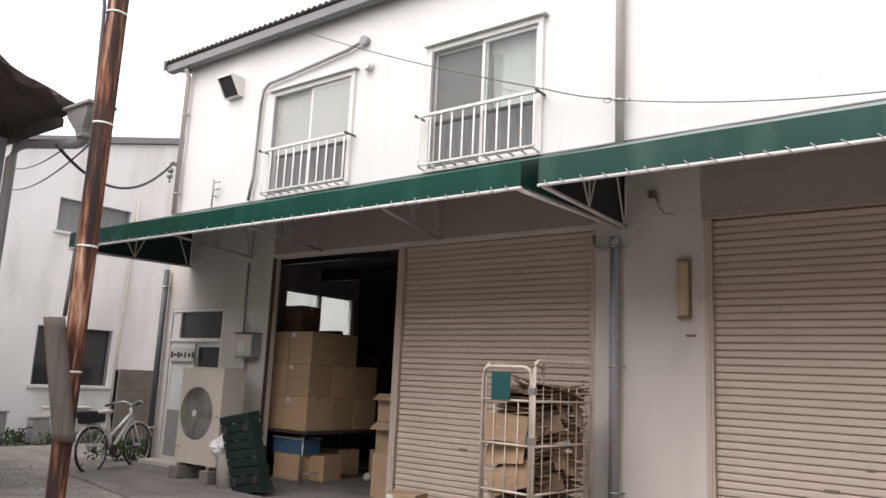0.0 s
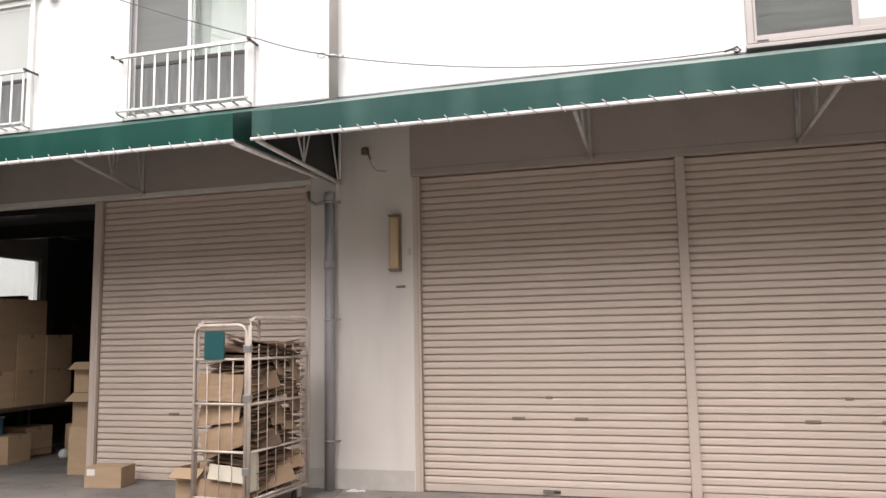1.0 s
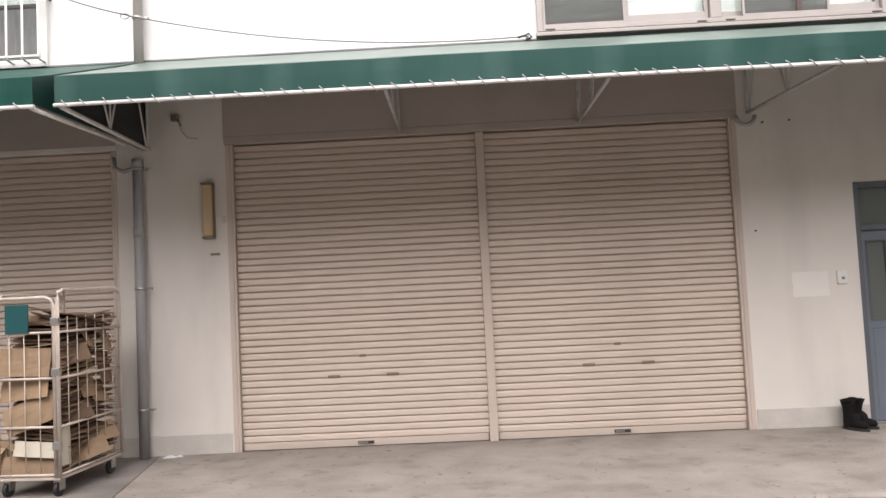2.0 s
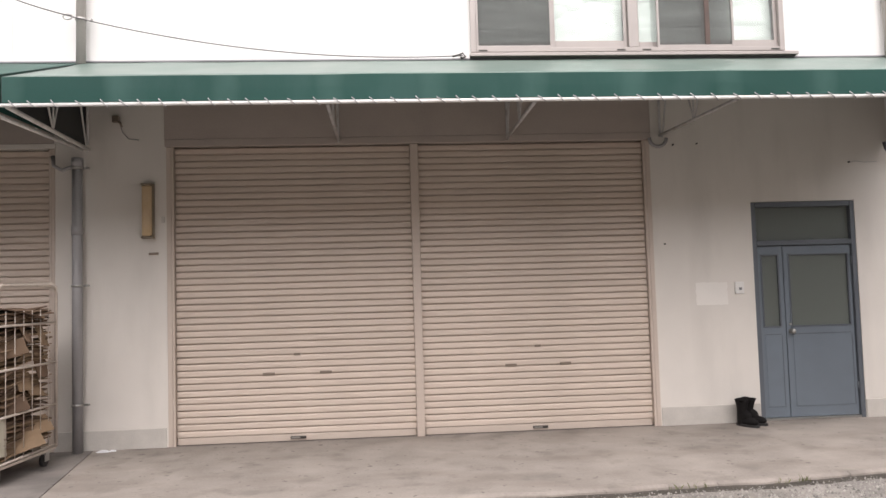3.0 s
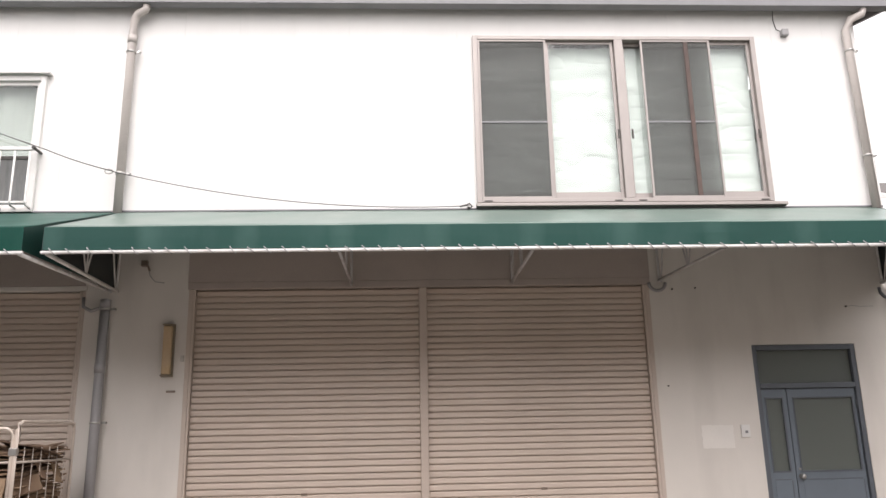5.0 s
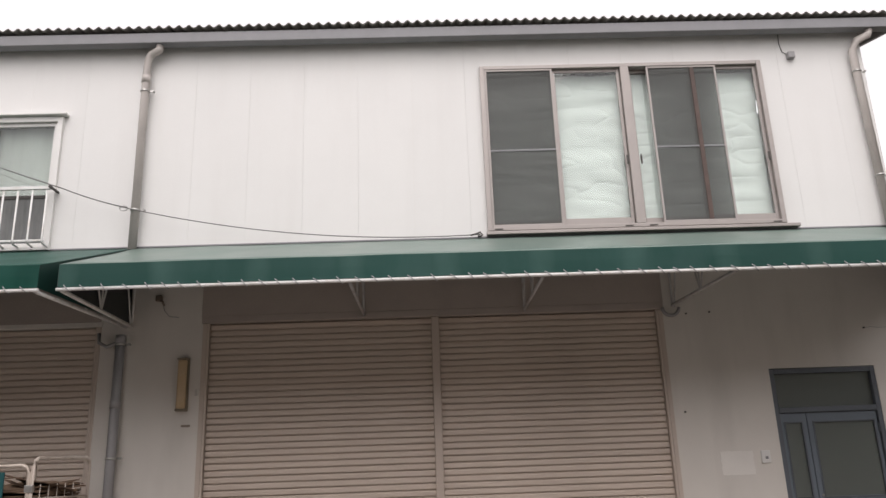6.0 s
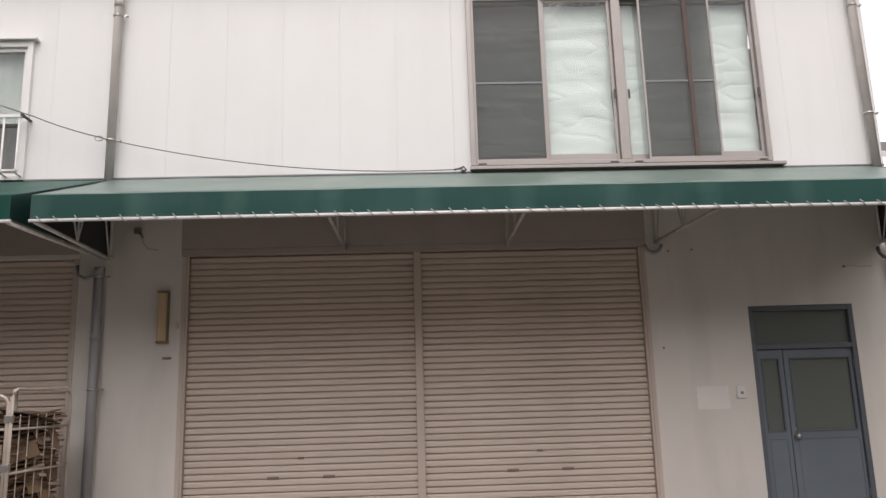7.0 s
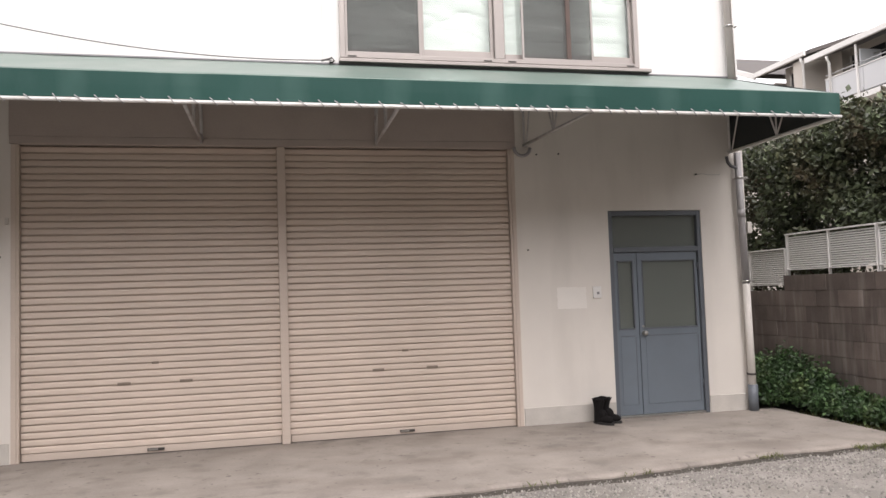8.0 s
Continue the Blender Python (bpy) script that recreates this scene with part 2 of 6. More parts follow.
CRATE = shade("dark_green_plastic", (0.004, 0.021, 0.016), 0.45, 0.15, 5, 60, 0.08)
BLUE_CRATE = shade("blue_plastic", (0.07, 0.16, 0.26), 0.45, 0.1, 5, 60, 0.05)
BAG = shade("white_plastic_bag", (0.70, 0.70, 0.71), 0.35, 0.06, 6, 40, 0.5, tip=0.02)
WOOD = shade("dark_table_wood", (0.075, 0.05, 0.035), 0.6, 0.2, 3, 60, 0.1, stretch=(1, 6, 1))
PLANK = shade("weathered_plank", (0.115, 0.098, 0.084), 0.9, 0.3, 3, 60, 0.4, stretch=(7, 7, 0.6), stain=(0.06, 0.05, 0.04), stain_amount=0.7, stain_scale=5, stain_stretch=(4, 4, 0.5))


def flaking(name):
    """Old paint flaking in long streaks down to bare rust."""
    m = bpy.data.materials.new(name)
    m.use_nodes = True
    n, l = m.node_tree.nodes, m.node_tree.links
    p = n["Principled BSDF"]
    co, mp = n.new("ShaderNodeTexCoord"), n.new("ShaderNodeMapping")
    mp.inputs["Scale"].default_value = (13, 13, 1.1)
    l.new(co.outputs["Object"], mp.inputs[0])
    t = n.new("ShaderNodeTexNoise")
    t.inputs["Scale"].default_value, t.inputs["Detail"].default_value, t.inputs["Roughness"].default_value = 1.0, 9, 0.62
    l.new(mp.outputs[0], t.inputs["Vector"])
    r = n.new("ShaderNodeValToRGB")
    e = r.color_ramp.elements
    e[0].position, e[0].color = 0.40, (0.016, 0.009, 0.008, 1)
    e[1].position, e[1].color = 0.70, (0.56, 0.44, 0.36, 1)
    for pos, c in ((0.475, (0.045, 0.018, 0.012, 1)), (0.525, (0.12, 0.042, 0.022, 1)), (0.565, (0.24, 0.09, 0.045, 1)), (0.605, (0.34, 0.18, 0.11, 1))):
        e.new(pos).color = c
    l.new(t.outputs[0], r.inputs[0])
    l.new(r.outputs[0], p.inputs["Base Color"])
    p.inputs["Roughness"].default_value = 0.75
    b = n.new("ShaderNodeBump")
    b.inputs["Strength"].default_value, b.inputs["Distance"].default_value = 0.6, 0.006
    l.new(t.outputs[0], b.inputs["Height"])
    l.new(b.outputs[0], p.inputs["Normal"])
    return m


RUST = flaking("flaking_rusty_paint")
CABLE = shade("black_cable", (0.03, 0.028, 0.027), 0.6, 0.2, 10, 60, 0.05)
CABLE_GREY = shade("grey_cable", (0.11, 0.105, 0.10), 0.6, 0.15, 10, 60, 0.05)
ROOF = shade("grey_corrugated_sheet", (0.30, 0.285, 0.27), 0.6, 0.12, 2, 50, 0.1, stain=(0.17, 0.14, 0.12), stain_amount=0.5, stain_scale=2)
GUTTER = shade("grey_gutter", (0.215, 0.212, 0.22), 0.5, 0.1, 3, 60, 0.06)
# the dimness indoors is put into this dark wall colour
INSIDE = shade("shade_toned_store_wall", (0.16, 0.15, 0.145), 0.9, 0.15, 1.5, 50, 0.15)
NEIGHBOUR = shade("neighbour_render", (0.820, 0.820, 0.820), 0.9, 0.06, 0.9, 60, 0.2, stain=(0.48, 0.46, 0.43), stain_amount=0.5, stain_scale=0.9, stain_stretch=(1, 1.4, 0.3))
BLOCK = shade("dark_concrete_block", (0.14, 0.112, 0.098), 0.92, 0.25, 3, 60, 0.4, stain=(0.24, 0.21, 0.19), stain_amount=0.7, stain_scale=2.6, stain_stretch=(1, 4, 0.45), spread=0.24)
for wire in [w for w in BLOCK.node_tree.links if w.from_node.type == "TEX_COORD"]:
    place = BLOCK.node_tree.nodes.new("ShaderNodeNewGeometry")
    BLOCK.node_tree.links.new(place.outputs["Position"], wire.to_socket)
OLD_BLOCK = shade("old_grey_block", (0.20, 0.18, 0.16), 0.92, 0.25, 3, 60, 0.4, stain=(0.10, 0.09, 0.08), stain_amount=0.7, stain_scale=3)
MORTAR = shade("mortar", (0.11, 0.09, 0.078), 0.95, 0.2, 5, 60, 0.2)
LOUVRE = shade("white_louvre_paint", (0.74, 0.73, 0.71), 0.5, 0.05, 4, 80, 0.04)
LEAF = shade("hedge_leaf", (0.068, 0.086, 0.044), 0.45, 0.3, 3, 40, 0.0, stain=(0.16, 0.10, 0.07), stain_amount=0.6, stain_scale=1.1, island=0.6)
WEED = shade("weed_leaf", (0.036, 0.076, 0.024), 0.6, 0.25, 4, 40, 0.0, stain=(0.10, 0.11, 0.04), stain_amount=0.5, stain_scale=4, island=0.6)
GRASS = shade("dry_grass", (0.11, 0.125, 0.035), 0.7, 0.3, 5, 40, 0.0, island=0.5)
BARK = shade("hedge_stem", (0.07, 0.05, 0.035), 0.9, 0.25, 8, 50, 0.3)
BIKE = shade("white_bicycle_enamel", (0.66, 0.67, 0.65), 0.3, 0.05, 6, 60, 0.02)
SHED = shade("old_zinc_sheet", (0.27, 0.285, 0.30), 0.6, 0.2, 2, 50, 0.15, stain=(0.17, 0.13, 0.11), stain_amount=0.6, stain_scale=1.8)
SHED_ROOF = shade("dark_rotten_roof", (0.085, 0.065, 0.06), 0.85, 0.35, 3, 50, 0.3)
APT_WALL = shade("apartment_render", (0.56, 0.52, 0.47), 0.85, 0.08, 1, 40, 0.1)
# kept dark so that the added wall behind the camera bounces little light
LIGHT_BLOCK = shade("dark_light_block", (0.24, 0.22, 0.20), 0.9, 0.15, 0.6, 40, 0.1, stain=(0.12, 0.11, 0.10), stain_amount=0.6, stain_scale=0.5)
APT_PANEL = shade("balcony_panel", (0.52, 0.525, 0.535), 0.4, 0.05, 1, 40, 0.03)
FROSTED_SCREEN = shade("frosted_partition", (0.62, 0.64, 0.65), 0.5, 0.05, 2, 40, 0.03)
APT_ROOF = shade("apartment_roof_tile", (0.085, 0.075, 0.07), 0.7, 0.2, 2, 40, 0.1)
DARK_GLASS = shade("dark_window_glass", (0.03, 0.033, 0.036), 0.08, 0.1, 1, 20, 0.0, spec=0.6)
NET_GLASS = shade("curtained_dark_glass", (0.22, 0.235, 0.24), 0.12, 0.15, 2, 20, 0.0, stretch=(1, 8, 0.4), spec=0.6)
YELLOW = shade("yellow_plastic", (0.55, 0.36, 0.03), 0.5, 0.1, 5, 50, 0.05)
PRINT = shade("dark_print", (0.03, 0.03, 0.035), 0.7, 0.1, 5, 50, 0.0)


# ---- building blocks ----
def box(bm, x0, x1, y0, y1, z0, z1, bevel=0.0, m=None):
    v = [bm.verts.new((x, y, z)) for z in (z0, z1) for y in (y0, y1) for x in (x0, x1)]
    fs = [bm.faces.new([v[i] for i in q]) for q in ((0, 2, 3, 1), (4, 5, 7, 6), (0, 1, 5, 4), (2, 6, 7, 3), (0, 4, 6, 2), (1, 3, 7, 5))]
    if bevel:
        es = list({e for f in fs for e in f.edges})
        r = bmesh.ops.bevel(bm, geom=es, offset=bevel, segments=2, affect="EDGES", profile=0.6)
        v = list({w for f in r["faces"] for w in f.verts} | {w for w in v if w.is_valid})
    if m is not None:
        bmesh.ops.transform(bm, matrix=m, verts=v)
    return v


def tube(bm, points, r, seg=8, closed=False, r_end=None):
    """A round tube along a line of points."""
    pts = [Vector(p) for p in points]
    rings, count = [], len(pts)
    for i, p in enumerate(pts):
        a = pts[i - 1] if (i or closed) else p
        b = pts[(i + 1) % count] if (i < count - 1 or closed) else p
        d = (b - a).normalized()
        side = d.cross(Vector((0, 0, 1)))
        if side.length < 0.05:
            side = d.cross(Vector((0, 1, 0)))
        side.normalize()
        up = side.cross(d)
        rad = r if r_end is None else r + (r_end - r) * i / max(1, count - 1)
        rings.append([bm.verts.new(p + rad * (math.cos(2 * math.pi * k / seg) * side + math.sin(2 * math.pi * k / seg) * up)) for k in range(seg)])
    for i in range(count if closed else count - 1):
        a, b = rings[i], rings[(i + 1) % count]
        for k in range(seg):
            f = bm.faces.new((a[k], a[(k + 1) % seg], b[(k + 1) % seg], b[k]))
            f.smooth = True
    if not closed:
        bm.faces.new(rings[0][::-1])
        bm.faces.new(rings[-1])


def disc(bm, c, r, axis, depth, seg=24, smooth=True):
    """A short cylinder, centred on c."""
    c, a = Vector(c), Vector(axis).normalized()
    tube(bm, [c - a * depth / 2, c + a * depth / 2], r, seg)


def panel_wall(bm, x0, x1, z0, z1, y0, y1, holes=()):
    """A wall across x and z, from y0 to y1 thick, with rectangular openings (x0, x1, z0, z1) right through it."""
    hs = [(max(a, x0), min(b, x1), max(c, z0), min(d, z1)) for a, b, c, d in holes if b > x0 and a < x1 and d > z0 and c < z1]
    xs = sorted({x0, x1, *(v for h in hs for v in h[:2])})
    zs = sorted({z0, z1, *(v for h in hs for v in h[2:])})
    solid = lambda i, k: 0 <= i < len(xs) - 1 and 0 <= k < len(zs) - 1 and not any(
        a < (xs[i] + xs[i + 1]) / 2 < b and c < (zs[k] + zs[k + 1]) / 2 < d for a, b, c, d in hs)
    vs = {}

    def v(i, j, k):
        if (i, j, k) not in vs:
            vs[i, j, k] = bm.verts.new((xs[i], (y0, y1)[j], zs[k]))
        return vs[i, j, k]

    for i in range(len(xs) - 1):
        for k in range(len(zs) - 1):
            if not solid(i, k):
                continue
            bm.faces.new((v(i, 0, k), v(i + 1, 0, k), v(i + 1, 0, k + 1), v(i, 0, k + 1)))
            bm.faces.new((v(i, 1, k), v(i, 1, k + 1), v(i + 1, 1, k + 1), v(i + 1, 1, k)))
            if not solid(i - 1, k):
                bm.faces.new((v(i, 0, k), v(i, 0, k + 1), v(i, 1, k + 1), v(i, 1, k)))
            if not solid(i + 1, k):
                bm.faces.new((v(i + 1, 0, k), v(i + 1, 1, k), v(i + 1, 1, k + 1), v(i + 1, 0, k + 1)))
            if not solid(i, k - 1):
                bm.faces.new((v(i, 0, k), v(i, 1, k), v(i + 1, 1, k), v(i + 1, 0, k)))
            if not solid(i, k + 1):
                bm.faces.new((v(i, 0, k + 1), v(i + 1, 0, k + 1), v(i + 1, 1, k + 1), v(i, 1, k + 1)))


def turned(bm, m):
    bmesh.ops.transform(bm, matrix=m, verts=bm.verts[:])
    return bm


def link(name, bm, material):
    me = bpy.data.meshes.new(name)
    if isinstance(bm, bmesh.types.BMesh):
        bm.normal_update()
        bm.to_mesh(me)
        bm.free()
    else:
        me.from_pydata(*bm)
    me.materials.append(material)
    return new(name, me)


def part(name, bm, material, parent, label=""):
    """One mesh object under a thing or under a part, its points given in the world."""
    ob = link(name, bm, material)
    ob.parent = parent
    if parent.name in WHERE:
        ob.matrix_parent_inverse = Matrix.Translation(-WHERE[parent.name])
    if label:
        ob["label"] = label
    return ob


WHERE = {}


def thing(name, label, category, at=(0, 0, 0), group="", kind=""):
    ob = new(name)
    ob.empty_display_size = 0.1
    ob.location = at
    ob.matrix_world = Matrix.Translation(at)
    WHERE[ob.name] = Vector(at)
    return tagged(ob, label, category, group, kind)


def single(name, bm, material, label, category, group="", kind=""):
    return tagged(link(name, bm, material), label, category, group, kind)


def B(*a, **k):
    bm = bmesh.new()
    box(bm, *a, **k)
    return bm


def T(*a, **k):
    bm = bmesh.new()
    tube(bm, *a, **k)
    return bm


# ---- ground ----
single("ground", B(-250, 250, -250, 250, -0.6, -0.045), GRAVEL, "grey gravel yard running up to the concrete apron", "ground", kind="structure")


def apron_edge(x):
    y = np.interp(x, (-12.4, -11, -9, -3.5, 1.3, 2.8, 4.5, 6.4), (-1.35, -1.75, -2.15, -2.5, -2.5, -2.42, -2.2, -2.12))
    return float(y) + 0.05 * noise.noise((x * 2.1, 3, 0)) + 0.03 * noise.noise((x * 7, 1, 0))


def apron(x0, x1, y_wall, slant0=0.0, slant1=0.0):
    bm, rows = bmesh.new(), []
    count = int((x1 - x0) / 0.1)
    for i in range(count + 1):
        x = x0 + (x1 - x0) * i / count
        e = apron_edge(x)
        k = -(slant0 + (slant1 - slant0) * i / count)
        rows.append([bm.verts.new((x + k * y, y, z)) for y, z in ((y_wall, 0), (e + 0.03, 0), (e, -0.02), (e - 0.02, -0.12), (y_wall, -0.12))])
    for a, b in zip(rows, rows[1:]):
        for k in range(4):
            bm.faces.new((a[k], a[k + 1], b[k + 1], b[k]))
    bm.faces.new(rows[0][::-1])
    bm.faces.new(rows[-1])
    bmesh.ops.recalc_face_normals(bm, faces=bm.faces[:])
    return bm


single("pavement_east", apron(-3.46, 6.05, 0.0, 0.155, 0.0), CONCRETE, "pale worn concrete apron with dark stains, before the shutters", "pavement", kind="structure")
single("pavement_west", apron(-12.3, -3.47, 0.0, 0.0, 0.155), CONCRETE_OLD, "darker dirty concrete apron before the store opening", "pavement", kind="structure")
single("floor", B(-11.88, 5.75, 0.004, 9.8, -0.12, -0.002), CONCRETE_OLD, "dirty concrete floor inside the store", "floor", kind="structure")

# unseen wall, added behind the camera to cut low sky light under the awnings
single("added_light_block_wall", B(-40, 40, -16.4, -16.0, -0.1, 7.5), LIGHT_BLOCK, "plain unseen wall added across the yard to block low sky light", "wall", kind="structure")

# ---- main building: shell ----
LOW = 4.10
HOLES = [(-11.74, -10.28, -0.06, 2.53), (-9.22, -3.88, -0.06, 3.30), (-2.68, 2.74, -0.06, 3.30), (3.91, 5.16, -0.06, 2.51)]
WIN_HOLES = [(-9.49, -7.74, 4.235, 5.94), (-6.30, -4.60, 4.235, 5.94), (0.75, 4.38, 4.28, 6.50)]
bm = bmesh.new()
panel_wall(bm, -11.9, 5.80, -0.05, LOW, 0.0, 0.16, HOLES)
single("wall_south", bm, PLASTER, "off-white painted plaster wall with stains under the awning", "wall", kind="structure")
bm = bmesh.new()
panel_wall(bm, -11.9, 5.80, LOW, 7.1, 0.03, 0.16, WIN_HOLES)
upper = single("wall_upper", bm, PLASTER, "upper wall clad in white siding panels", "wall", kind="structure")
bm = bmesh.new()
for a, b in ((-3.87, -2.70), (2.755, 3.905), (5.165, 5.80), (-10.27, -9.24)):
    box(bm, a, b, -0.012, 0.02, -0.04, 0.205, 0.006)
single("baseboard", bm, PLINTH, "grey cement plinth along the foot of the wall", "plinth", kind="structure")
single("wall_east", B(5.64, 5.80, 0.162, 9.8, -0.05, 7.1), PLASTER, "plain white end wall", "wall", kind="structure")
bm = bmesh.new()
panel_wall(bm, 0.162, 9.8, -0.05, 7.1, 0.0, 0.16, [(2.5, 4.45, 2.35, 3.2)])
turned(bm, Matrix(((0, 1, 0, -11.9), (1, 0, 0, 0), (0, 0, 1, 0), (0, 0, 0, 1))))
bmesh.ops.reverse_faces(bm, faces=bm.faces[:])
single("wall_west", bm, PLASTER, "white end wall with one high store window", "wall", kind="structure")
single("wall_north", B(-11.9, 5.80, 9.802, 9.96, -0.05, 7.1), PLASTER, "plain back wall", "wall", kind="structure")
single("wall_partition", B(-3.75, -3.6, 0.164, 9.8, 0.0, 3.7), INSIDE, "partition wall inside the store, its dimness put into the colour", "wall", kind="structure")
single("wall_partition_west", B(-11.6, -9.6, 1.9, 2.0, 0.0, 2.3), INSIDE, "low partition wall inside the store, its dimness put into the colour", "wall", kind="structure")
single("ceiling", B(-11.735, 5.63, 0.17, 9.79, 3.7, 3.85), INSIDE, "store ceiling, its dimness put into the colour", "ceiling", kind="structure")
bm = bmesh.new()
for y in (1.4, 3.4, 5.4):
    box(bm, -11.72, -3.76, y, y + 0.12, 3.45, 3.69)
single("ceiling_beams", bm, DARK_STEEL, "dark steel beams under the store ceiling", "beam", kind="structure")
# dark sheet added over the white end wall to stand in for indoor shade
single("partition_lining", B(-11.735, -11.725, 4.6, 9.75, 0.0, 3.68), INSIDE, "thin added sheet that paints the store wall's inner side dim", "wall", kind="structure")
# store window in the end wall
w = thing("window_store", "bright sliding window high in the store's end wall", "window", (-11.9, 3.47, 2.35), kind="structure")
bm = bmesh.new()
for a, b, c, d in ((2.5, 2.55, 2.35, 3.2), (4.4, 4.45, 2.35, 3.2), (3.42, 3.5, 2.35, 3.2)):
    box(bm, -11.84, -11.76, a, b, c, d)
box(bm, -11.84, -11.76, 2.552, 4.398, 2.35, 2.4)
box(bm, -11.84, -11.76, 2.552, 4.398, 3.15, 3.2)
part("window_frame", bm, ALU, w)
for a, b in ((2.55, 3.42), (3.5, 4.4)):
    p = part("pane", B(-11.805, -11.8, a, b, 2.4, 3.15), GLASS, w)
    p.visible_shadow = False

# corrugated roof with gutter
bm, steps = bmesh.new(), int(18.75 / 0.127 * 6)
last = None
for i in range(steps + 1):
    x = -12.40 + 18.75 * i / steps
    h = 0.022 * math.cos(2 * math.pi * i / 6)
    row = [bm.verts.new((x, y, z + h)) for y, z in ((-0.26, 7.075), (4.9, 8.42), (10.3, 7.02))]
    if last:
        for k in range(2):
            bm.faces.new((last[k], row[k], row[k + 1], last[k + 1])).smooth = True
    last = row
roof = single("roof", bm, ROOF, "grey corrugated sheet roof with a low pitch", "roof", kind="structure")
md = roof.modifiers.new("thick", "SOLIDIFY")
md.thickness = 0.012
gt = thing("gutter", "grey eaves gutter along the roof edge", "gutter", (-3.0, -0.15, 6.87), kind="structure")
part("bottom", B(-12.36, 6.30, -0.205, -0.085, 6.87, 6.885, 0.004), GUTTER, gt)
part("front_face", B(-12.36, 6.30, -0.22, -0.207, 6.872, 7.01, 0.004), GUTTER, gt)
part("back_face", B(-12.36, 6.30, -0.095, -0.0865, 6.887, 7.005, 0.003), GUTTER, gt)
bm = bmesh.new()
box(bm, -12.35, 6.29, -0.078, 0.028, 6.995, 7.02)
single("soffit", bm, GUTTER, "grey boarded soffit under the eaves", "soffit", kind="structure")
for x0, x1 in ((-12.41, -12.365), (6.305, 6.35)):
    bm = bmesh.new()
    v = [bm.verts.new((x, y, z)) for x in (x0, x1) for y, z in ((-0.27, 6.90), (4.9, 8.25), (4.9, 8.455), (-0.27, 7.09))]
    for q in ((0, 1, 2, 3), (7, 6, 5, 4), (0, 4, 5, 1), (3, 2, 6, 7), (0, 3, 7, 4), (1, 5, 6, 2)):
        bm.faces.new([v[i] for i in q])
    bmesh.ops.recalc_face_normals(bm, faces=bm.faces[:])
    single("bargeboard", bm, GUTTER, "grey metal verge board of the roof", "bargeboard", kind="structure")
single("trim", B(-11.9, 5.8, -0.010, 0.028, 4.203, 4.222, 0.003), GUTTER, "thin metal flashing above the awnings", "trim", kind="structure")


# ---- roller shutters ----
def shutter(x0, x1, label):
    w = thing("roller_shutter", label, "shutter", ((x0 + x1) / 2, 0.06, 0.0), group="roller shutters")
    profile = ((0.022, 0.0720), (0.020, 0.0697), (0.004, 0.0690), (-0.0040, 0.0662), (-0.0075, 0.0590), (-0.0090, 0.0450), (-0.0096, 0.0250), (-0.0095, 0.0105), (-0.0065, 0.0090), (0.0030, 0.0098), (0.020, 0.0110), (0.022, 0.0))
    top, count = 3.255, 44
    pitch = 0.0720
    verts = [(x, y, z) for x in (x0 + 0.001, x1 - 0.001) for y, z in profile]
    n = len(profile)
    faces = [(k, k + 1, n + k + 1, n + k) for k in range(n - 1)]
    me = bpy.data.meshes.new("slat")
    me.from_pydata(verts, [], faces)
    me.materials.append(SHUTTER)
    for p in me.polygons:
        p.use_smooth = False
    for i in range(count):
        s = new("slat", me)
        s.parent = w
        s.matrix_parent_inverse = Matrix.Translation(-WHERE[w.name])
        s.location = (0, 0.06 + 0.0012 * math.sin(i * 2.3), 0.0765 + i * pitch)
    bm = bmesh.new()
    box(bm, x0 + 0.01, x1 - 0.01, 0.048, 0.075, 0.004, 0.0775, 0.005)
    part("bottom_bar", bm, SHUTTER_RAIL, w)
    mid = (x0 + x1) / 2
    part("bottom_handle", B(mid - 0.085, mid + 0.085, 0.034, 0.049, 0.026, 0.054, 0.003), DARK_STEEL, w, "dark pull handle with a label plate")
    part("label_plate", B(mid - 0.075, mid + 0.02, 0.030, 0.035, 0.031, 0.048), STEEL, w)
    for dx in (-0.31, 0.31):
        bm = bmesh.new()
        box(bm, mid + dx - 0.065, mid + dx + 0.065, 0.040, 0.052, 0.725, 0.752, 0.003)
        part("finger_pull", bm, PULL, w, "small metal finger pull")
    bm = bmesh.new()
    box(bm, mid - 0.035, mid + 0.035, 0.040, 0.052, 0.932, 0.955, 0.003)
    disc(bm, (mid, 0.038, 0.943), 0.009, (0, 1, 0), 0.008, 10)
    part("lock", bm, PULL, w, "small metal lock plate")
    for a in (x0 - 0.025, x1 + 0.0):
        bm = bmesh.new()
        box(bm, a, a + 0.025, -0.005, 0.04, 0.0, top - 0.002, 0.002)
        box(bm, a, a + 0.025, 0.085, 0.13, 0.0, top - 0.002, 0.003)
        part("guide_rail", bm, SHUTTER_RAIL, w)
    bm = bmesh.new()
    box(bm, x0 - 0.025, x1 + 0.025, 0.1005, 0.112, 0.0, top, 0)
    part("backing", bm, SHUTTER_RAIL, w)
    return w


shutter(-2.605, -0.010, "closed beige steel roller shutter with horizontal slats")
shutter(0.080, 2.665, "closed beige steel roller shutter with horizontal slats")
shutter(-6.605, -3.925, "closed beige steel roller shutter beside the open store")
for a, b in ((-0.0085, 0.0785), (-2.682, -2.632), (2.692, 2.742), (-6.70, -6.632), (-3.898, -3.86)):
    single("shutter_post", B(a, b, -0.008, 0.10, 0.0, 3.252, 0.006), SHUTTER_RAIL, "beige steel post between the roller shutters", "post", kind="structure")
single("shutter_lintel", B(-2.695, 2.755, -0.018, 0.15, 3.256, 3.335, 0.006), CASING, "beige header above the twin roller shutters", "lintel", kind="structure")
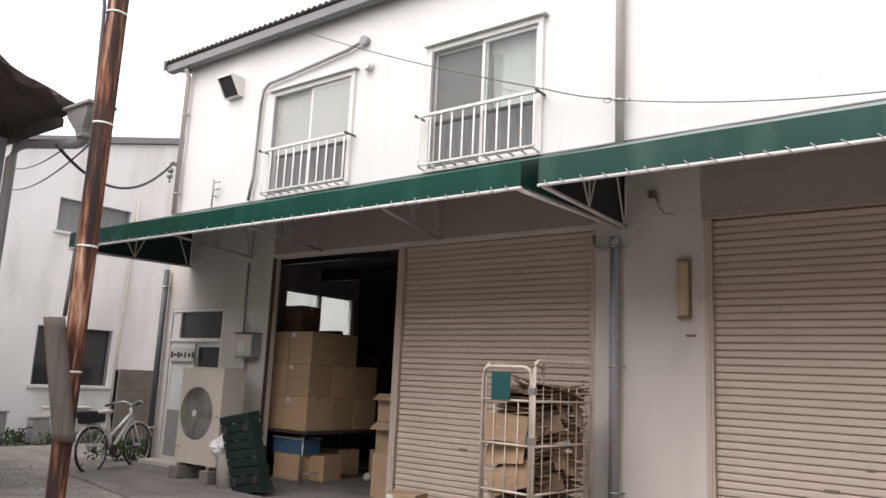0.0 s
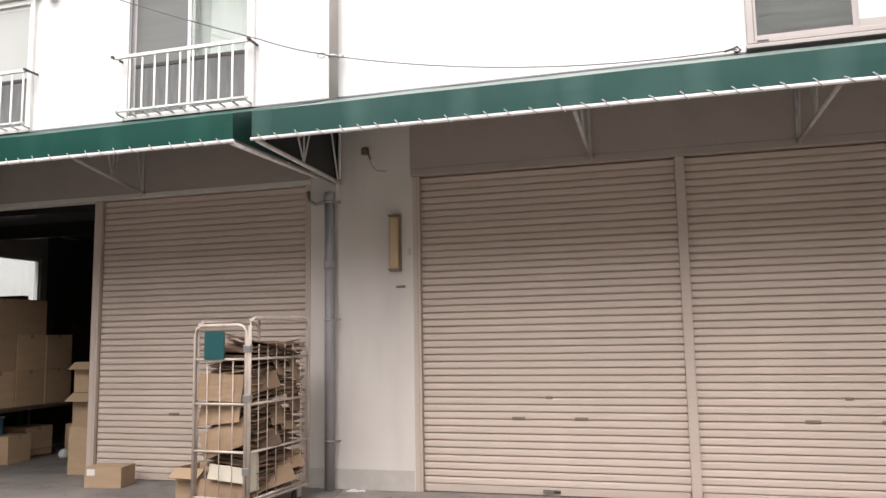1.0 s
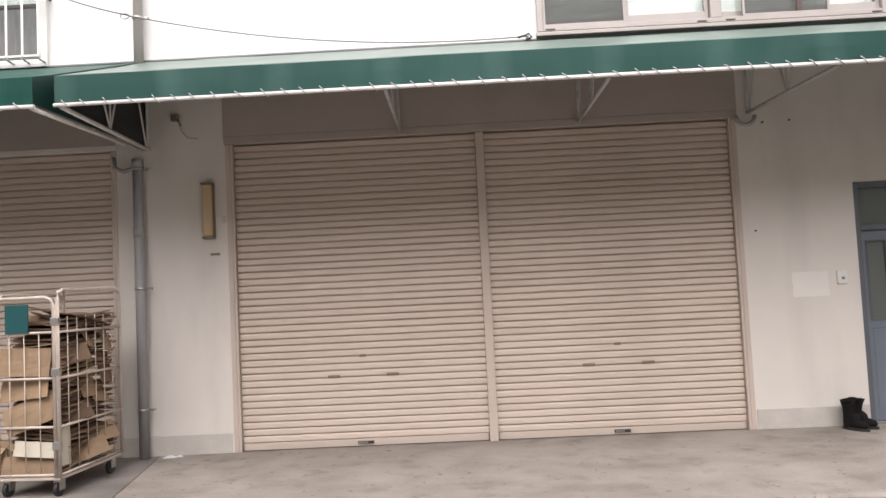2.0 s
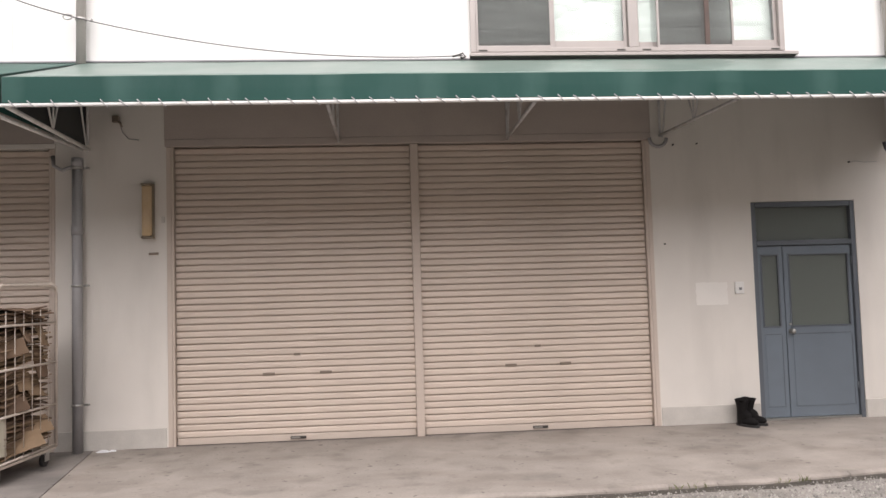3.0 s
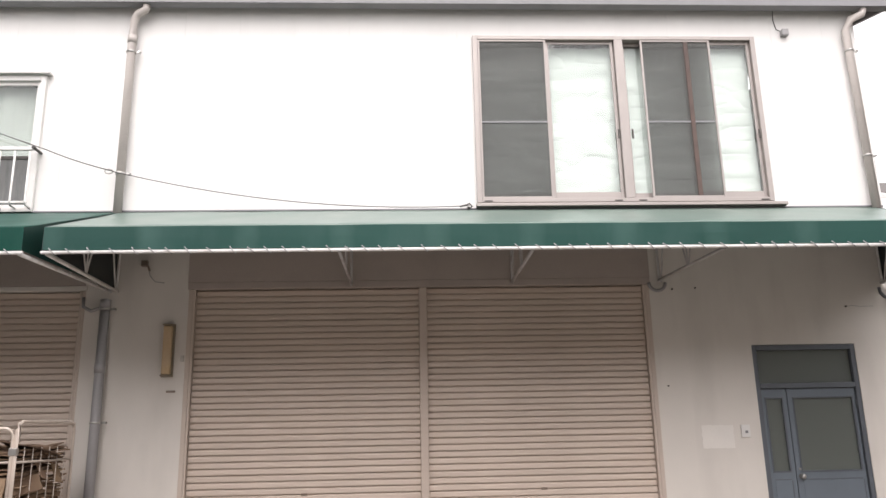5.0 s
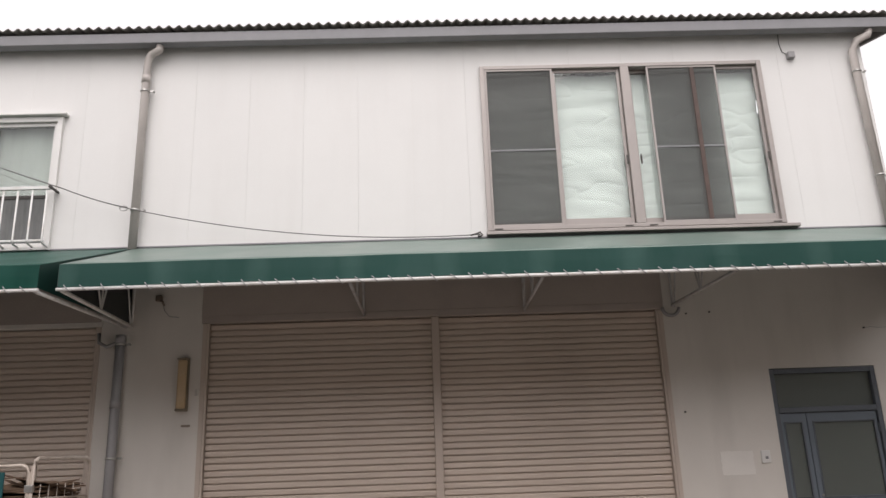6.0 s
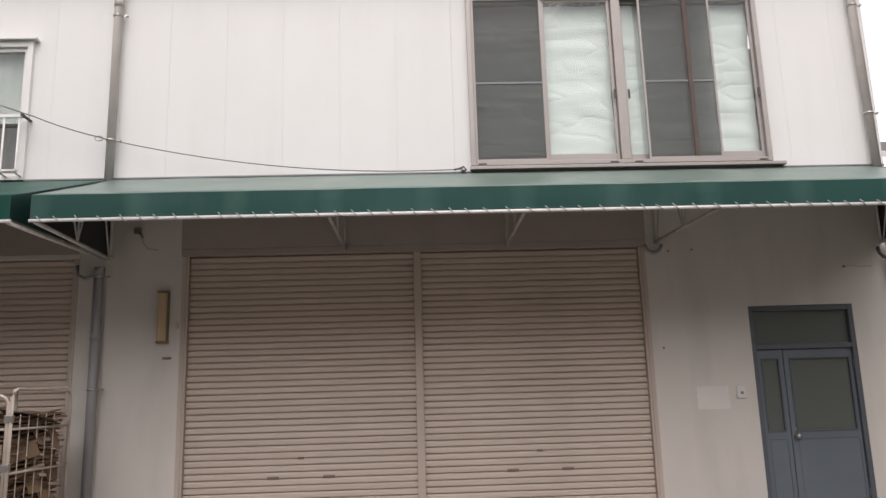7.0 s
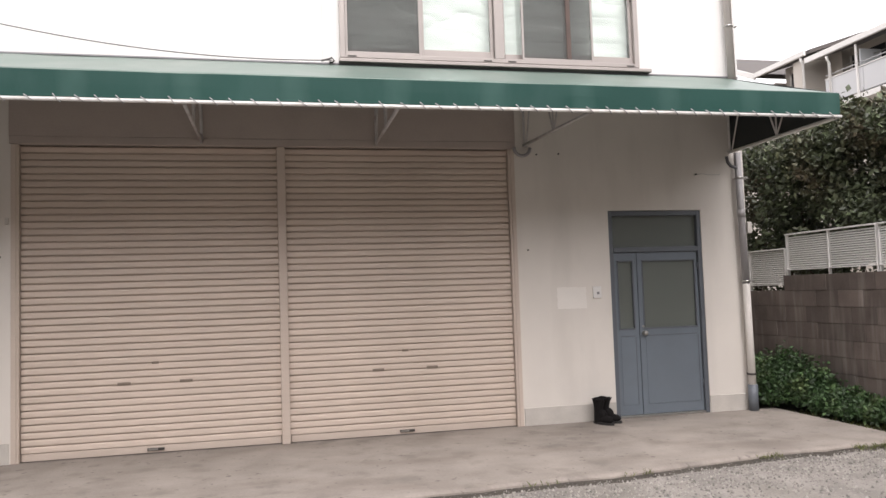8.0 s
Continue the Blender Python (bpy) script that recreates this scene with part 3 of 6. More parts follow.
single("shutter_lintel", B(-9.22, -3.85, -0.012, 0.15, 3.256, 3.31, 0.006), PLASTER, "pale header above the store opening", "lintel", kind="structure")
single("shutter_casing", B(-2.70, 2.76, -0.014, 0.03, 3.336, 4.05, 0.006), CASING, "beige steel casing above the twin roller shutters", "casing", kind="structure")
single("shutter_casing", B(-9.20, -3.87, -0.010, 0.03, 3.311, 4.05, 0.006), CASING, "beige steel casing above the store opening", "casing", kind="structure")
single("door_jamb", B(-9.205, -9.165, -0.012, 0.03, 0.0, 3.254, 0.005), RUST_JAMB, "dark brown steel jamb of the open store front", "jamb", kind="structure")


# ---- blue-grey door ----
d = thing("door_1", "closed blue-grey steel double door with dark frosted panes", "door", (4.535, 0.05, 0.0), kind="structure")
bm = bmesh.new()
for a in ((3.912, 3.965, 0.0, 2.505), (5.105, 5.158, 0.0, 2.505)):
    box(bm, a[0], a[1], 0.005, 0.12, a[2], a[3], 0.004)
box(bm, 3.967, 5.103, 0.006, 0.12, 2.445, 2.504, 0.004)
box(bm, 3.967, 5.103, 0.006, 0.12, 2.0, 2.06, 0.004)
part("frame", bm, DOOR_EDGE, d)
part("threshold", B(3.967, 5.103, 0.0, 0.13, 0.0, 0.025, 0.004), STEEL, d)
part("transom_pane", B(3.967, 5.103, 0.062, 0.068, 2.062, 2.443), FROSTED, d, "dark frosted transom pane")


def leaf(name, x0, x1, px0, px1, pz0, pz1):
    bm = bmesh.new()
    panel_wall(bm, x0, x1, 0.03, 1.995, 0.04, 0.085, [(px0, px1, pz0, pz1)])
    ob = part(name, bm, DOOR_BLUE, d)
    bm = bmesh.new()
    for a in ((px0 - 0.014, px1 + 0.014, pz0 - 0.016, pz0 + 0.002), (px0 - 0.014, px1 + 0.014, pz1 - 0.002, pz1 + 0.016)):
        box(bm, a[0], a[1], 0.032, 0.06, a[2], a[3], 0.002)
    for a in ((px0 - 0.014, px0 + 0.002), (px1 - 0.002, px1 + 0.014)):
        box(bm, a[0], a[1], 0.032, 0.06, pz0 + 0.003, pz1 - 0.003, 0.002)
    part("glazing_bead", bm, DOOR_EDGE, ob)
    part("pane", B(px0, px1, 0.06, 0.066, pz0, pz1), FROSTED, ob, "dark frosted pane")
    # pressed lower panel; dark strips on its edges paint in the thin shadow gap
    bm = bmesh.new()
    box(bm, px0, px1 + 0.0, 0.034, 0.04, 0.15, 0.965, 0.003)
    part("pressed_panel", bm, DOOR_BLUE, ob)
    bm = bmesh.new()
    box(bm, px1 + 0.006, px1 + 0.014, 0.0365, 0.04, 0.15, 0.965)
    box(bm, px0, px1, 0.0365, 0.04, 0.972, 0.981)
    part("painted_gap_shadow", bm, DOOR_EDGE, ob)
    return ob


leaf("side_leaf", 3.97, 4.275, 4.025, 4.215, 1.07, 1.885)
main = leaf("main_leaf", 4.285, 5.10, 4.355, 5.055, 1.07, 1.885)
bm = bmesh.new()
disc(bm, (4.335, 0.03, 1.01), 0.03, (0, 1, 0), 0.02, 20)
bmesh.ops.create_uvsphere(bm, u_segments=16, v_segments=10, radius=0.031, matrix=Matrix.Translation((4.335, -0.01, 1.01)))
part("handle", bm, STEEL, main, "shiny round steel knob")
bm = bmesh.new()
disc(bm, (4.33, 0.037, 1.09), 0.014, (0, 1, 0), 0.012, 14)
part("keyhole", bm, STEEL, main)
bm = bmesh.new()
for z in (0.3, 1.75):
    tube(bm, [(5.103, 0.03, z), (5.103, 0.03, z + 0.11)], 0.011, 10)
part("hinge", bm, DOOR_EDGE, main)
single("wall_dark_lining", B(3.85, 5.2, 0.9, 0.95, 0.0, 2.6), INSIDE, "lobby wall behind the door, its dimness put into the colour", "wall", kind="structure")


# ---- upper windows ----
def sheet(x0, x1, z0, z1, y, amp, folds, seed, across=False, crease=0.0):
    """A hanging cloth or paper with soft folds."""
    nx, nz = (64, 84) if across else (60, 30)
    vs, fs = [], []
    for k in range(nz + 1):
        for i in range(nx + 1):
            u, w = i / nx, k / nz
            n1 = noise.noise((u * folds * (0.4 if across else 1), w * (folds if across else 0.8), seed))
            n2 = noise.noise((u * 3 * (0.5 if across else 3), w * 9 * (1 if across else 0.2), seed + 4))
            vs.append((x0 + (x1 - x0) * u, y + amp * (n1 + 0.35 * n2) + crease * (1 - abs(noise.noise((u * 2.2 + 0.8 * n1, w * 7, seed + 9)))) ** 7, z0 + (z1 - z0) * w))
    for k in range(nz):
        for i in range(nx):
            a = k * (nx + 1) + i
            fs.append((a, a + 1, a + nx + 2, a + nx + 1))
    return vs, [], fs


def sash(w, name, x0, x1, z0, z1, y, wide, material, pane=GLASS, mid=None, low=None):
    bm = bmesh.new()
    low = low or wide
    box(bm, x0, x0 + wide, y, y + 0.03, z0, z1, 0.004)
    box(bm, x1 - wide, x1, y, y + 0.03, z0, z1, 0.004)
    box(bm, x0 + wide, x1 - wide, y + 0.001, y + 0.03, z0, z0 + low, 0.004)
    box(bm, x0 + wide, x1 - wide, y + 0.001, y + 0.03, z1 - wide, z1, 0.004)
    if mid:
        box(bm, x0 + wide, x1 - wide, y + 0.004, y + 0.026, mid - 0.012, mid + 0.012, 0.003)
    s = part(name, bm, material, w)
    p = part("pane" if pane is GLASS else "screen_mesh", B(x0 + wide, x1 - wide, y + 0.012, y + 0.016, z0 + low, z1 - wide), pane, s)
    p.visible_shadow = pane is not GLASS
    return s


w = thing("window_1", "wide champagne aluminium sliding window backed with white paper", "window", (2.56, 0.0, 4.25), kind="structure")
bm = bmesh.new()
Z0, Z1 = 4.275, 6.515
box(bm, 0.714, 0.775, -0.06, 0.10, Z0, Z1, 0.005)
box(bm, 4.342, 4.40, -0.06, 0.10, Z0, Z1, 0.005)
box(bm, 2.545, 2.655, -0.06, 0.10, Z0 + 0.05, Z1 - 0.05, 0.005)
box(bm, 0.776, 4.341, -0.058, 0.10, Z1 - 0.05, Z1, 0.005)
box(bm, 0.776, 4.341, -0.058, 0.10, Z0, Z0 + 0.05, 0.005)
part("window_frame", bm, ALU_WARM, w)
bm = bmesh.new()
box(bm, 0.70, 4.55, -0.085, -0.0, 4.222, 4.262, 0.006)
part("window_sill", bm, ALU_WARM, w)
sash(w, "insect_screen", 0.778, 1.655, Z0 + 0.051, Z1 - 0.051, -0.05, 0.026, ALU_WARM, SCREEN)
part("mid_rail", B(0.805, 1.628, -0.046, -0.026, 5.318, 5.342, 0.003), GUTTER, w)
sash(w, "insect_screen", 2.885, 3.80, Z0 + 0.051, Z1 - 0.051, -0.05, 0.026, ALU_WARM, SCREEN)
part("mid_rail", B(2.912, 3.453, -0.046, -0.026, 5.318, 5.342, 0.003), GUTTER, w)
part("mid_rail", B(3.512, 3.773, -0.046, -0.026, 5.318, 5.342, 0.003), GUTTER, w)
part("meeting_stile", B(3.455, 3.51, -0.053, -0.034, Z0 + 0.079, Z1 - 0.079, 0.003), RUST_JAMB, w)
sash(w, "sash", 0.779, 1.69, Z0 + 0.052, Z1 - 0.052, 0.045, 0.04, ALU_WARM, low=0.09)
sash(w, "sash", 1.655, 2.54, Z0 + 0.052, Z1 - 0.052, -0.008, 0.04, ALU_WARM, low=0.09)
sash(w, "sash", 2.66, 3.50, Z0 + 0.052, Z1 - 0.052, 0.045, 0.04, ALU_WARM, low=0.09)
sash(w, "sash", 3.46, 4.34, Z0 + 0.052, Z1 - 0.052, -0.008, 0.04, ALU_WARM, low=0.09)
bm = bmesh.new()
for x in (2.515, 2.69, 4.31):
    box(bm, x - 0.011, x + 0.011, -0.072, -0.055, 5.10, 5.22, 0.003)
part("latch", bm, DARK_STEEL, w)
bm = bmesh.new()
for x in (0.85, 2.45, 2.75, 4.28):
    box(bm, x - 0.05, x + 0.05, -0.066, -0.055, 4.287, 4.3, 0.002)
part("drain_slot", bm, DARK_STEEL, w)
c = tagged(link("paper_blind", sheet(0.80, 2.53, 4.30, 6.44, 0.125, 0.028, 11, 2.0, True, 0.011), PAPER), "crinkled white paper hung behind the window", "paper blind")
c = tagged(link("paper_blind", sheet(2.67, 4.34, 4.30, 6.44, 0.125, 0.030, 10, 7.0, True, 0.012), PAPER), "crinkled white paper hung behind the window", "paper blind")


def small_window(x0, x1, z0, z1, number, drape, upper):
    w = thing("window_%d" % number, "white aluminium sliding window with a grey screen and pale curtain", "window", ((x0 + x1) / 2, 0, z0), kind="structure")
    mid = (x0 + x1) / 2
    bm = bmesh.new()
    box(bm, x0 - 0.035, x0 + 0.03, -0.045, 0.10, z0 - 0.03, z1 + 0.02, 0.005)
    box(bm, x1 - 0.03, x1 + 0.035, -0.045, 0.10, z0 - 0.03, z1 + 0.02, 0.005)
    box(bm, x0 + 0.031, x1 - 0.031, -0.043, 0.10, z0 - 0.03, z0 + 0.02, 0.005)
    box(bm, x0 + 0.031, x1 - 0.031, -0.043, 0.10, z1 - 0.05, z1 + 0.02, 0.005)
    part("window_frame", bm, ALU, w)
    part("window_hood", B(x0 - 0.09, x1 + 0.09, -0.10, 0.0, z1 + 0.025, z1 + 0.055, 0.006), ALU, w)
    split = z0 + 0.66
    for a, b, y, mt in ((x0 + 0.075, mid - 0.012, 0.045, upper[0]), (mid + 0.022, x1 - 0.08, 0.001, upper[1])):
        part("mid_rail", B(a, b, y - 0.006, y + 0.010, split - 0.022, split + 0.022, 0.003), DARK_STEEL, w)
        part("lower_pane", B(a, b, y + 0.001, y + 0.004, z0 + 0.063, split - 0.023), DRAPE, w, "grey streaked lower pane")
        if mt:
            part("frosted_pane", B(a, b, y, y + 0.004, split + 0.023, z1 - 0.094), mt, w, "pale frosted upper pane")
    part("screen_stile", B(x0 + 0.032, x0 + 0.062, -0.036, -0.012, z0 + 0.022, z1 - 0.052, 0.003), GUTTER, w)
    tagged(link("curtain", sheet(x0 + 0.05, x1 - 0.06, z0 + 0.04, split, 0.105, 0.03, 18, number * 5.0), DRAPE), "grey half curtain hanging in folds behind the lower panes", "curtain")
    sash(w, "sash", x0 + 0.034, mid + 0.03, z0 + 0.022, z1 - 0.052, 0.04, 0.04, ALU)
    sash(w, "sash", mid - 0.025, x1 - 0.034, z0 + 0.022, z1 - 0.052, -0.004, 0.045, ALU)
    tagged(link("curtain", sheet(x0 + 0.05, x1 - 0.1, z0 + 0.05, z1 - 0.06, 0.14, 0.035, 14, number * 3.0), drape), "pale curtain hanging behind the window", "curtain")


small_window(-9.49, -7.74, 4.235, 5.94, 2, SCREEN_LIGHT, (PALE_PANE, PALE_PANE))
small_window(-6.30, -4.60, 4.235, 5.94, 3, CURTAIN, (GREY_PANE, None))


def guard_rail(x0, x1):
    w = thing("window_guard_rail", "white tubular guard rail with upright bars below the window", "guard rail", ((x0 + x1) / 2, -0.15, 4.22), group="window guard rails")
    y, top, low = -0.17, 4.945, 4.285
    part("top_rail", B(x0 - 0.03, x1 + 0.03, y - 0.02, y + 0.02, top - 0.02, top + 0.022, 0.006), RAIL_WHITE, w)
    part("bottom_rail", B(x0, x1, y - 0.006, y + 0.022, low - 0.014, low + 0.012, 0.004), RAIL_WHITE, w)
    n = 11
    for i in range(n):
        x = x0 + 0.02 + (x1 - x0 - 0.04) * i / (n - 1)
        bm = bmesh.new()
        tube(bm, [(x, y, top - 0.02), (x, y, low + 0.03), (x, y - 0.012, low - 0.01), (x, y + 0.03, low - 0.035), (x, y + 0.13, low - 0.04)], 0.0115, 8)
        part("bar", bm, RAIL_WHITE, w)
    for x in (x0 - 0.03, x1 + 0.03):
        bm = bmesh.new()
        box(bm, x - 0.012, x + 0.012, y, 0.0, top - 0.012, top + 0.012, 0.003)
        tube(bm, [(x, y + 0.01, top), (x, y - 0.05, top)], 0.02, 8)
        part("wall_bracket", bm, DARK_STEEL, w)


guard_rail(-9.47, -7.68)
guard_rail(-6.33, -4.57)


# ---- awnings ----
def awning(x0, x1, y_front, brackets, cloth, label, side=None, skew=0.0, top=None, skew0=0.0):
    w = thing("awning", label, "awning", ((x0 + x1) / 2, 0, 3.2), group="awnings")
    zw, zf, zb = 4.20, 3.44, 3.228
    nx = int((x1 - x0) / 0.145)
    bm, front, rows = bmesh.new(), bmesh.new(), []
    for i in range(nx + 1):
        x = x0 + (x1 - x0) * i / nx
        pull = abs(math.sin(math.pi * (x - x0) / 0.87))
        dip = -0.006 * pull
        col = []
        for s in range(9):
            u = s / 8
            sag = -0.022 * math.sin(math.pi * u) * (0.4 + 0.6 * pull) + 0.005 * noise.noise((x * 1.7, u * 4, 2))
            col.append((x + skew * (1 - u) * (i == nx) + skew0 * (1 - u) * (i == 0), y_front * u - 0.002, zw + (zf - zw) * u + sag))
        for dz, dy in ((-0.1, 0.003 * noise.noise((x * 2, 5, 1))), (-(zf - zb), 0.004)):
            col.append((x, y_front + dy, zf + dz + dip))
        rows.append(([bm.verts.new(c) for c in col[:9]], [front.verts.new(c) for c in col[8:]]))
    for a, b in zip(rows, rows[1:]):
        for n, (sheet_a, sheet_b) in enumerate(zip(a, b)):
            for k in range(len(sheet_a) - 1):
                (front if n else bm).faces.new((sheet_a[k], sheet_b[k], sheet_b[k + 1], sheet_a[k + 1])).smooth = n == 0
    for c in (part("cover", bm, top or cloth, w), part("valance", front, cloth, w)):
        md = c.modifiers.new("cloth", "SOLIDIFY")
        md.thickness, md.offset = 0.004, 0
    for x, lean in ((x0, skew0), (x1, skew)):
        bm = bmesh.new()
        v = [bm.verts.new(p) for p in ((x + lean, -0.005, zw), (x, y_front, zf), (x, y_front, zb), (x + lean, -0.005, zb + 0.03))]
        bm.faces.new(v)
        s = part("side_cloth", bm, side or cloth, w)
        md = s.modifiers.new("cloth", "SOLIDIFY")
        md.thickness = 0.004
    part("front_rail", T([(x0 - 0.01, y_front + 0.002, 3.205), (x1 + 0.01, y_front + 0.002, 3.205)], 0.0155, 10), RAIL_WHITE, w)
    part("front_beam", T([(x0, y_front + 0.03, zf - 0.03), (x1, y_front + 0.03, zf - 0.03)], 0.018, 8), TRUSS, w)
    part("wall_beam", B(x0, x1, -0.05, -0.004, 3.98, 4.03), TRUSS, w)
    # lacing that ties the cloth to the rail
    me = bpy.data.meshes.new("lacing")
    b2 = bmesh.new()
    tube(b2, [(-0.034, -0.008, 0.036), (-0.010, -0.021, 0.015), (0.016, -0.021, -0.014), (0.030, -0.006, -0.022), (0.024, 0.017, -0.004)], 0.0048, 5)
    b2.to_mesh(me)
    b2.free()
    me.materials.append(LACE)
    count = int((x1 - x0) / 0.172)
    for i in range(count):
        o = new("lacing", me)
        o.parent = w
        o.matrix_parent_inverse = Matrix.Translation(-WHERE[w.name])
        o.location = (x0 + 0.09 + (x1 - x0 - 0.18) * (i + 0.16 * math.sin(i * 5.1)) / (count - 1), y_front + 0.002, 3.205)
        o.rotation_euler = (0, 0.14 * math.sin(i * 3.7), 0)
    for n, (x, foot) in enumerate([(x0 + 0.03, x0 + 0.03 + skew0), *brackets, (x1 - 0.03, x1 - 0.03 + skew)]):
        end = n in (0, len(brackets) + 1)
        lean = foot - x
        bm = bmesh.new()
        tube(bm, [(x, y_front + 0.03, 3.20), (x + lean, -0.01, 3.24 if end else 3.30)], 0.021 if end else 0.018, 8)
        tube(bm, [(x, y_front + 0.03, zf - 0.035), (x + lean, -0.01, zw - 0.05)], 0.014, 8)
        for f in ((0.5, 0.5), (0.5, 0.36), (0.5, 0.64), (0.96, 0.80)):
            tube(bm, [(x + lean * f[0], y_front * (1 - f[0]), 3.20 + 0.065 * f[0]), (x + lean * f[1], y_front * (1 - f[1]), zf - 0.03 + (zw - zf) * f[1])], 0.010, 6)
        tube(bm, [(x + lean, -0.025, 3.29), (x + lean, -0.025, 4.12)], 0.014, 8)
        part("truss", bm, RAIL_WHITE if end else TRUSS, w)
    return w


awning(-11.34, -3.575, -2.08, ((-8.70, -9.72), (-7.28, -8.15), (-5.20, -6.02)), AWNING_DEEP, "deep green vinyl awning on a white tube frame over the store", SIDE_GREEN, skew=0.03)
awning(-3.395, 5.49, -2.08, ((-0.76, -0.80), (1.02, 1.10), (2.82, 2.87)), AWNING, "weathered green vinyl awning on a white tube frame over the shutters", SIDE_DARK, skew=0.15, top=AWNING_TOP, skew0=-0.14)


# ---- downpipes ----
def downpipe(name, points, r, material, brackets, label, sleeve=None, couplings=()):
    w = thing(name, label, "downpipe", points[-1], group="downpipes")
    part("pipe", T(points, r, 14), material, w)
    for x, y, z in brackets:
        bm = bmesh.new()
        disc(bm, (x, y, z), r + 0.008, (0, 0, 1), 0.022, 16)
        box(bm, x + r, x + r + 0.06, y + 0.005, y + 0.02, z - 0.011, z + 0.011, 0.002)
        disc(bm, (x + r + 0.055, y, z), 0.014, (0, 1, 0), 0.05, 8)
        box(bm, x - 0.008, x + 0.008, y + r, 0.0, z - 0.01, z + 0.01)
        part("clamp", bm, STEEL, w, "metal pipe clamp")
    for x, y, z, h in couplings:
        bm = bmesh.new()
        disc(bm, (x, y, z), r + 0.006, (0, 0, 1), h, 16)
        part("coupling", bm, material, w)
    if sleeve:
        bm = bmesh.new()
        disc(bm, sleeve, r + 0.016, (0, 0, 1), 0.32, 16)
        part("sleeve", bm, PIPE_BLUE, w, "blue-grey base sleeve")
    return w


downpipe("downpipe", [(-3.585, -0.11, 3.13), (-3.585, -0.11, 0.0)], 0.053, PIPE, [(-3.585, -0.11, z) for z in (3.02, 1.757, 0.50)],
         "grey plastic downpipe on the pier between shutters", couplings=[(-3.585, -0.11, 2.35, 0.1), (-3.585, -0.11, 3.08, 0.09)])
downpipe("downpipe", [(-3.38, -0.145, 6.87), (-3.39, -0.14, 6.81), (-3.50, -0.11, 6.76), (-3.54, -0.09, 6.68), (-3.545, -0.09, 6.5), (-3.55, -0.09, 4.08)], 0.05, PIPE_PALE,
         [(-3.548, -0.09, 6.25), (-3.55, -0.09, 4.655)], "grey plastic downpipe from the eaves to the awning", couplings=[(-3.545, -0.09, 6.42, 0.1)])
pr = downpipe("downpipe", [(5.665, -0.09, 3.22), (5.69, -0.09, 1.55)], 0.043, PIPE, [(5.672, -0.09, 2.9), (5.69, -0.09, 1.60)],
              "grey plastic downpipe with a cream lower length and blue-grey base sleeve", sleeve=(5.702, -0.09, 0.16), couplings=[(5.676, -0.09, 2.45, 0.1)])
part("lower_pipe", T([(5.69, -0.09, 1.57), (5.702, -0.09, 0.0)], 0.046, 14), PIPE_CREAM, pr, "faded cream lower length")
bm = bmesh.new()
disc(bm, (5.699, -0.09, 0.45), 0.054, (0, 0, 1), 0.024, 16)
box(bm, 5.69, 5.706, -0.04, 0.0, 0.44, 0.46)
part("clamp", bm, DARK_STEEL, pr, "dark pipe clamp")
single("junction_box", B(5.74, 5.802, -0.12, -0.002, 2.20, 2.34, 0.012), PIPE_CREAM, "small pale junction box beside the downpipe", "junction box")
downpipe("downpipe", [(5.86, -0.145, 6.87), (5.84, -0.14, 6.80), (5.70, -0.10, 6.74), (5.63, -0.08, 6.60), (5.66, -0.08, 4.06)], 0.05, PIPE_PALE,
         [(5.635, -0.08, 6.3), (5.65, -0.08, 4.85)], "grey plastic downpipe below the eaves")
downpipe("downpipe", [(-11.86, -0.09, 3.2), (-11.86, -0.09, 0.0)], 0.05, PIPE_DARK, [(-11.86, -0.09, z) for z in (2.9, 0.55)], "dark grey downpipe at the building's corner")
downpipe("downpipe", [(-11.83, -0.145, 6.87), (-11.83, -0.14, 6.80), (-11.84, -0.09, 6.70), (-11.85, -0.09, 4.18)], 0.045, PIPE_PALE,
         [(-11.845, -0.09, 6.0), (-11.85, -0.09, 4.55)], "grey downpipe below the eaves at the building's corner")
# elbows where the awnings drain into the pipes
for pts, mt in ([(-3.84, -0.10, 3.16), (-3.83, -0.11, 3.05), (-3.74, -0.11, 3.00), (-3.62, -0.11, 3.04), (-3.57, -0.11, 3.1)], PIPE), \
        ([(2.82 - 0.10 * math.cos(a), -0.08, 3.26 - 0.10 * math.sin(a)) for a in np.linspace(0, 3.1, 10)], PIPE), \
        ([(5.52, -0.08, 3.17), (5.525, -0.09, 3.10), (5.56, -0.10, 3.05), (5.62, -0.10, 3.03), (5.665, -0.09, 3.02)], PIPE_DARK):
    single("pipe_elbow", T(pts, 0.02, 10), mt, "grey pipe elbow below the awning", "pipe")


# ---- fixtures on the wall ----
w = thing("wall_lamp", "narrow wall lamp with a yellowed acrylic cover", "wall lamp", (-2.862, -0.05, 2.26))
part("backplate", B(-2.937, -2.807, -0.035, 0.0, 2.25, 2.85, 0.004), LAMP_FRAME, w)
part("cover", B(-2.925, -2.819, -0.095, -0.036, 2.272, 2.828, 0.028), YELLOWED, w, "yellowed acrylic cover")
for z in (2.829, 2.254):
    part("end_cap", B(-2.929, -2.815, -0.098, -0.034, z, z + 0.017, 0.004), LAMP_FRAME, w)
single("wall_plate", B(-2.872, -2.77, -0.014, 0.0, 2.075, 2.1, 0.004), PULL, "small grey metal plate screwed to the wall", "plate")
single("wall_socket", B(-2.735, -2.70, -0.02, 0.0, 2.42, 2.49, 0.005), PIPE_CREAM, "tiny cream junction cap on the wall", "junction cap")
w = thing("doorbell", "white square intercom plate beside the door", "intercom", (3.722, 0, 1.46))
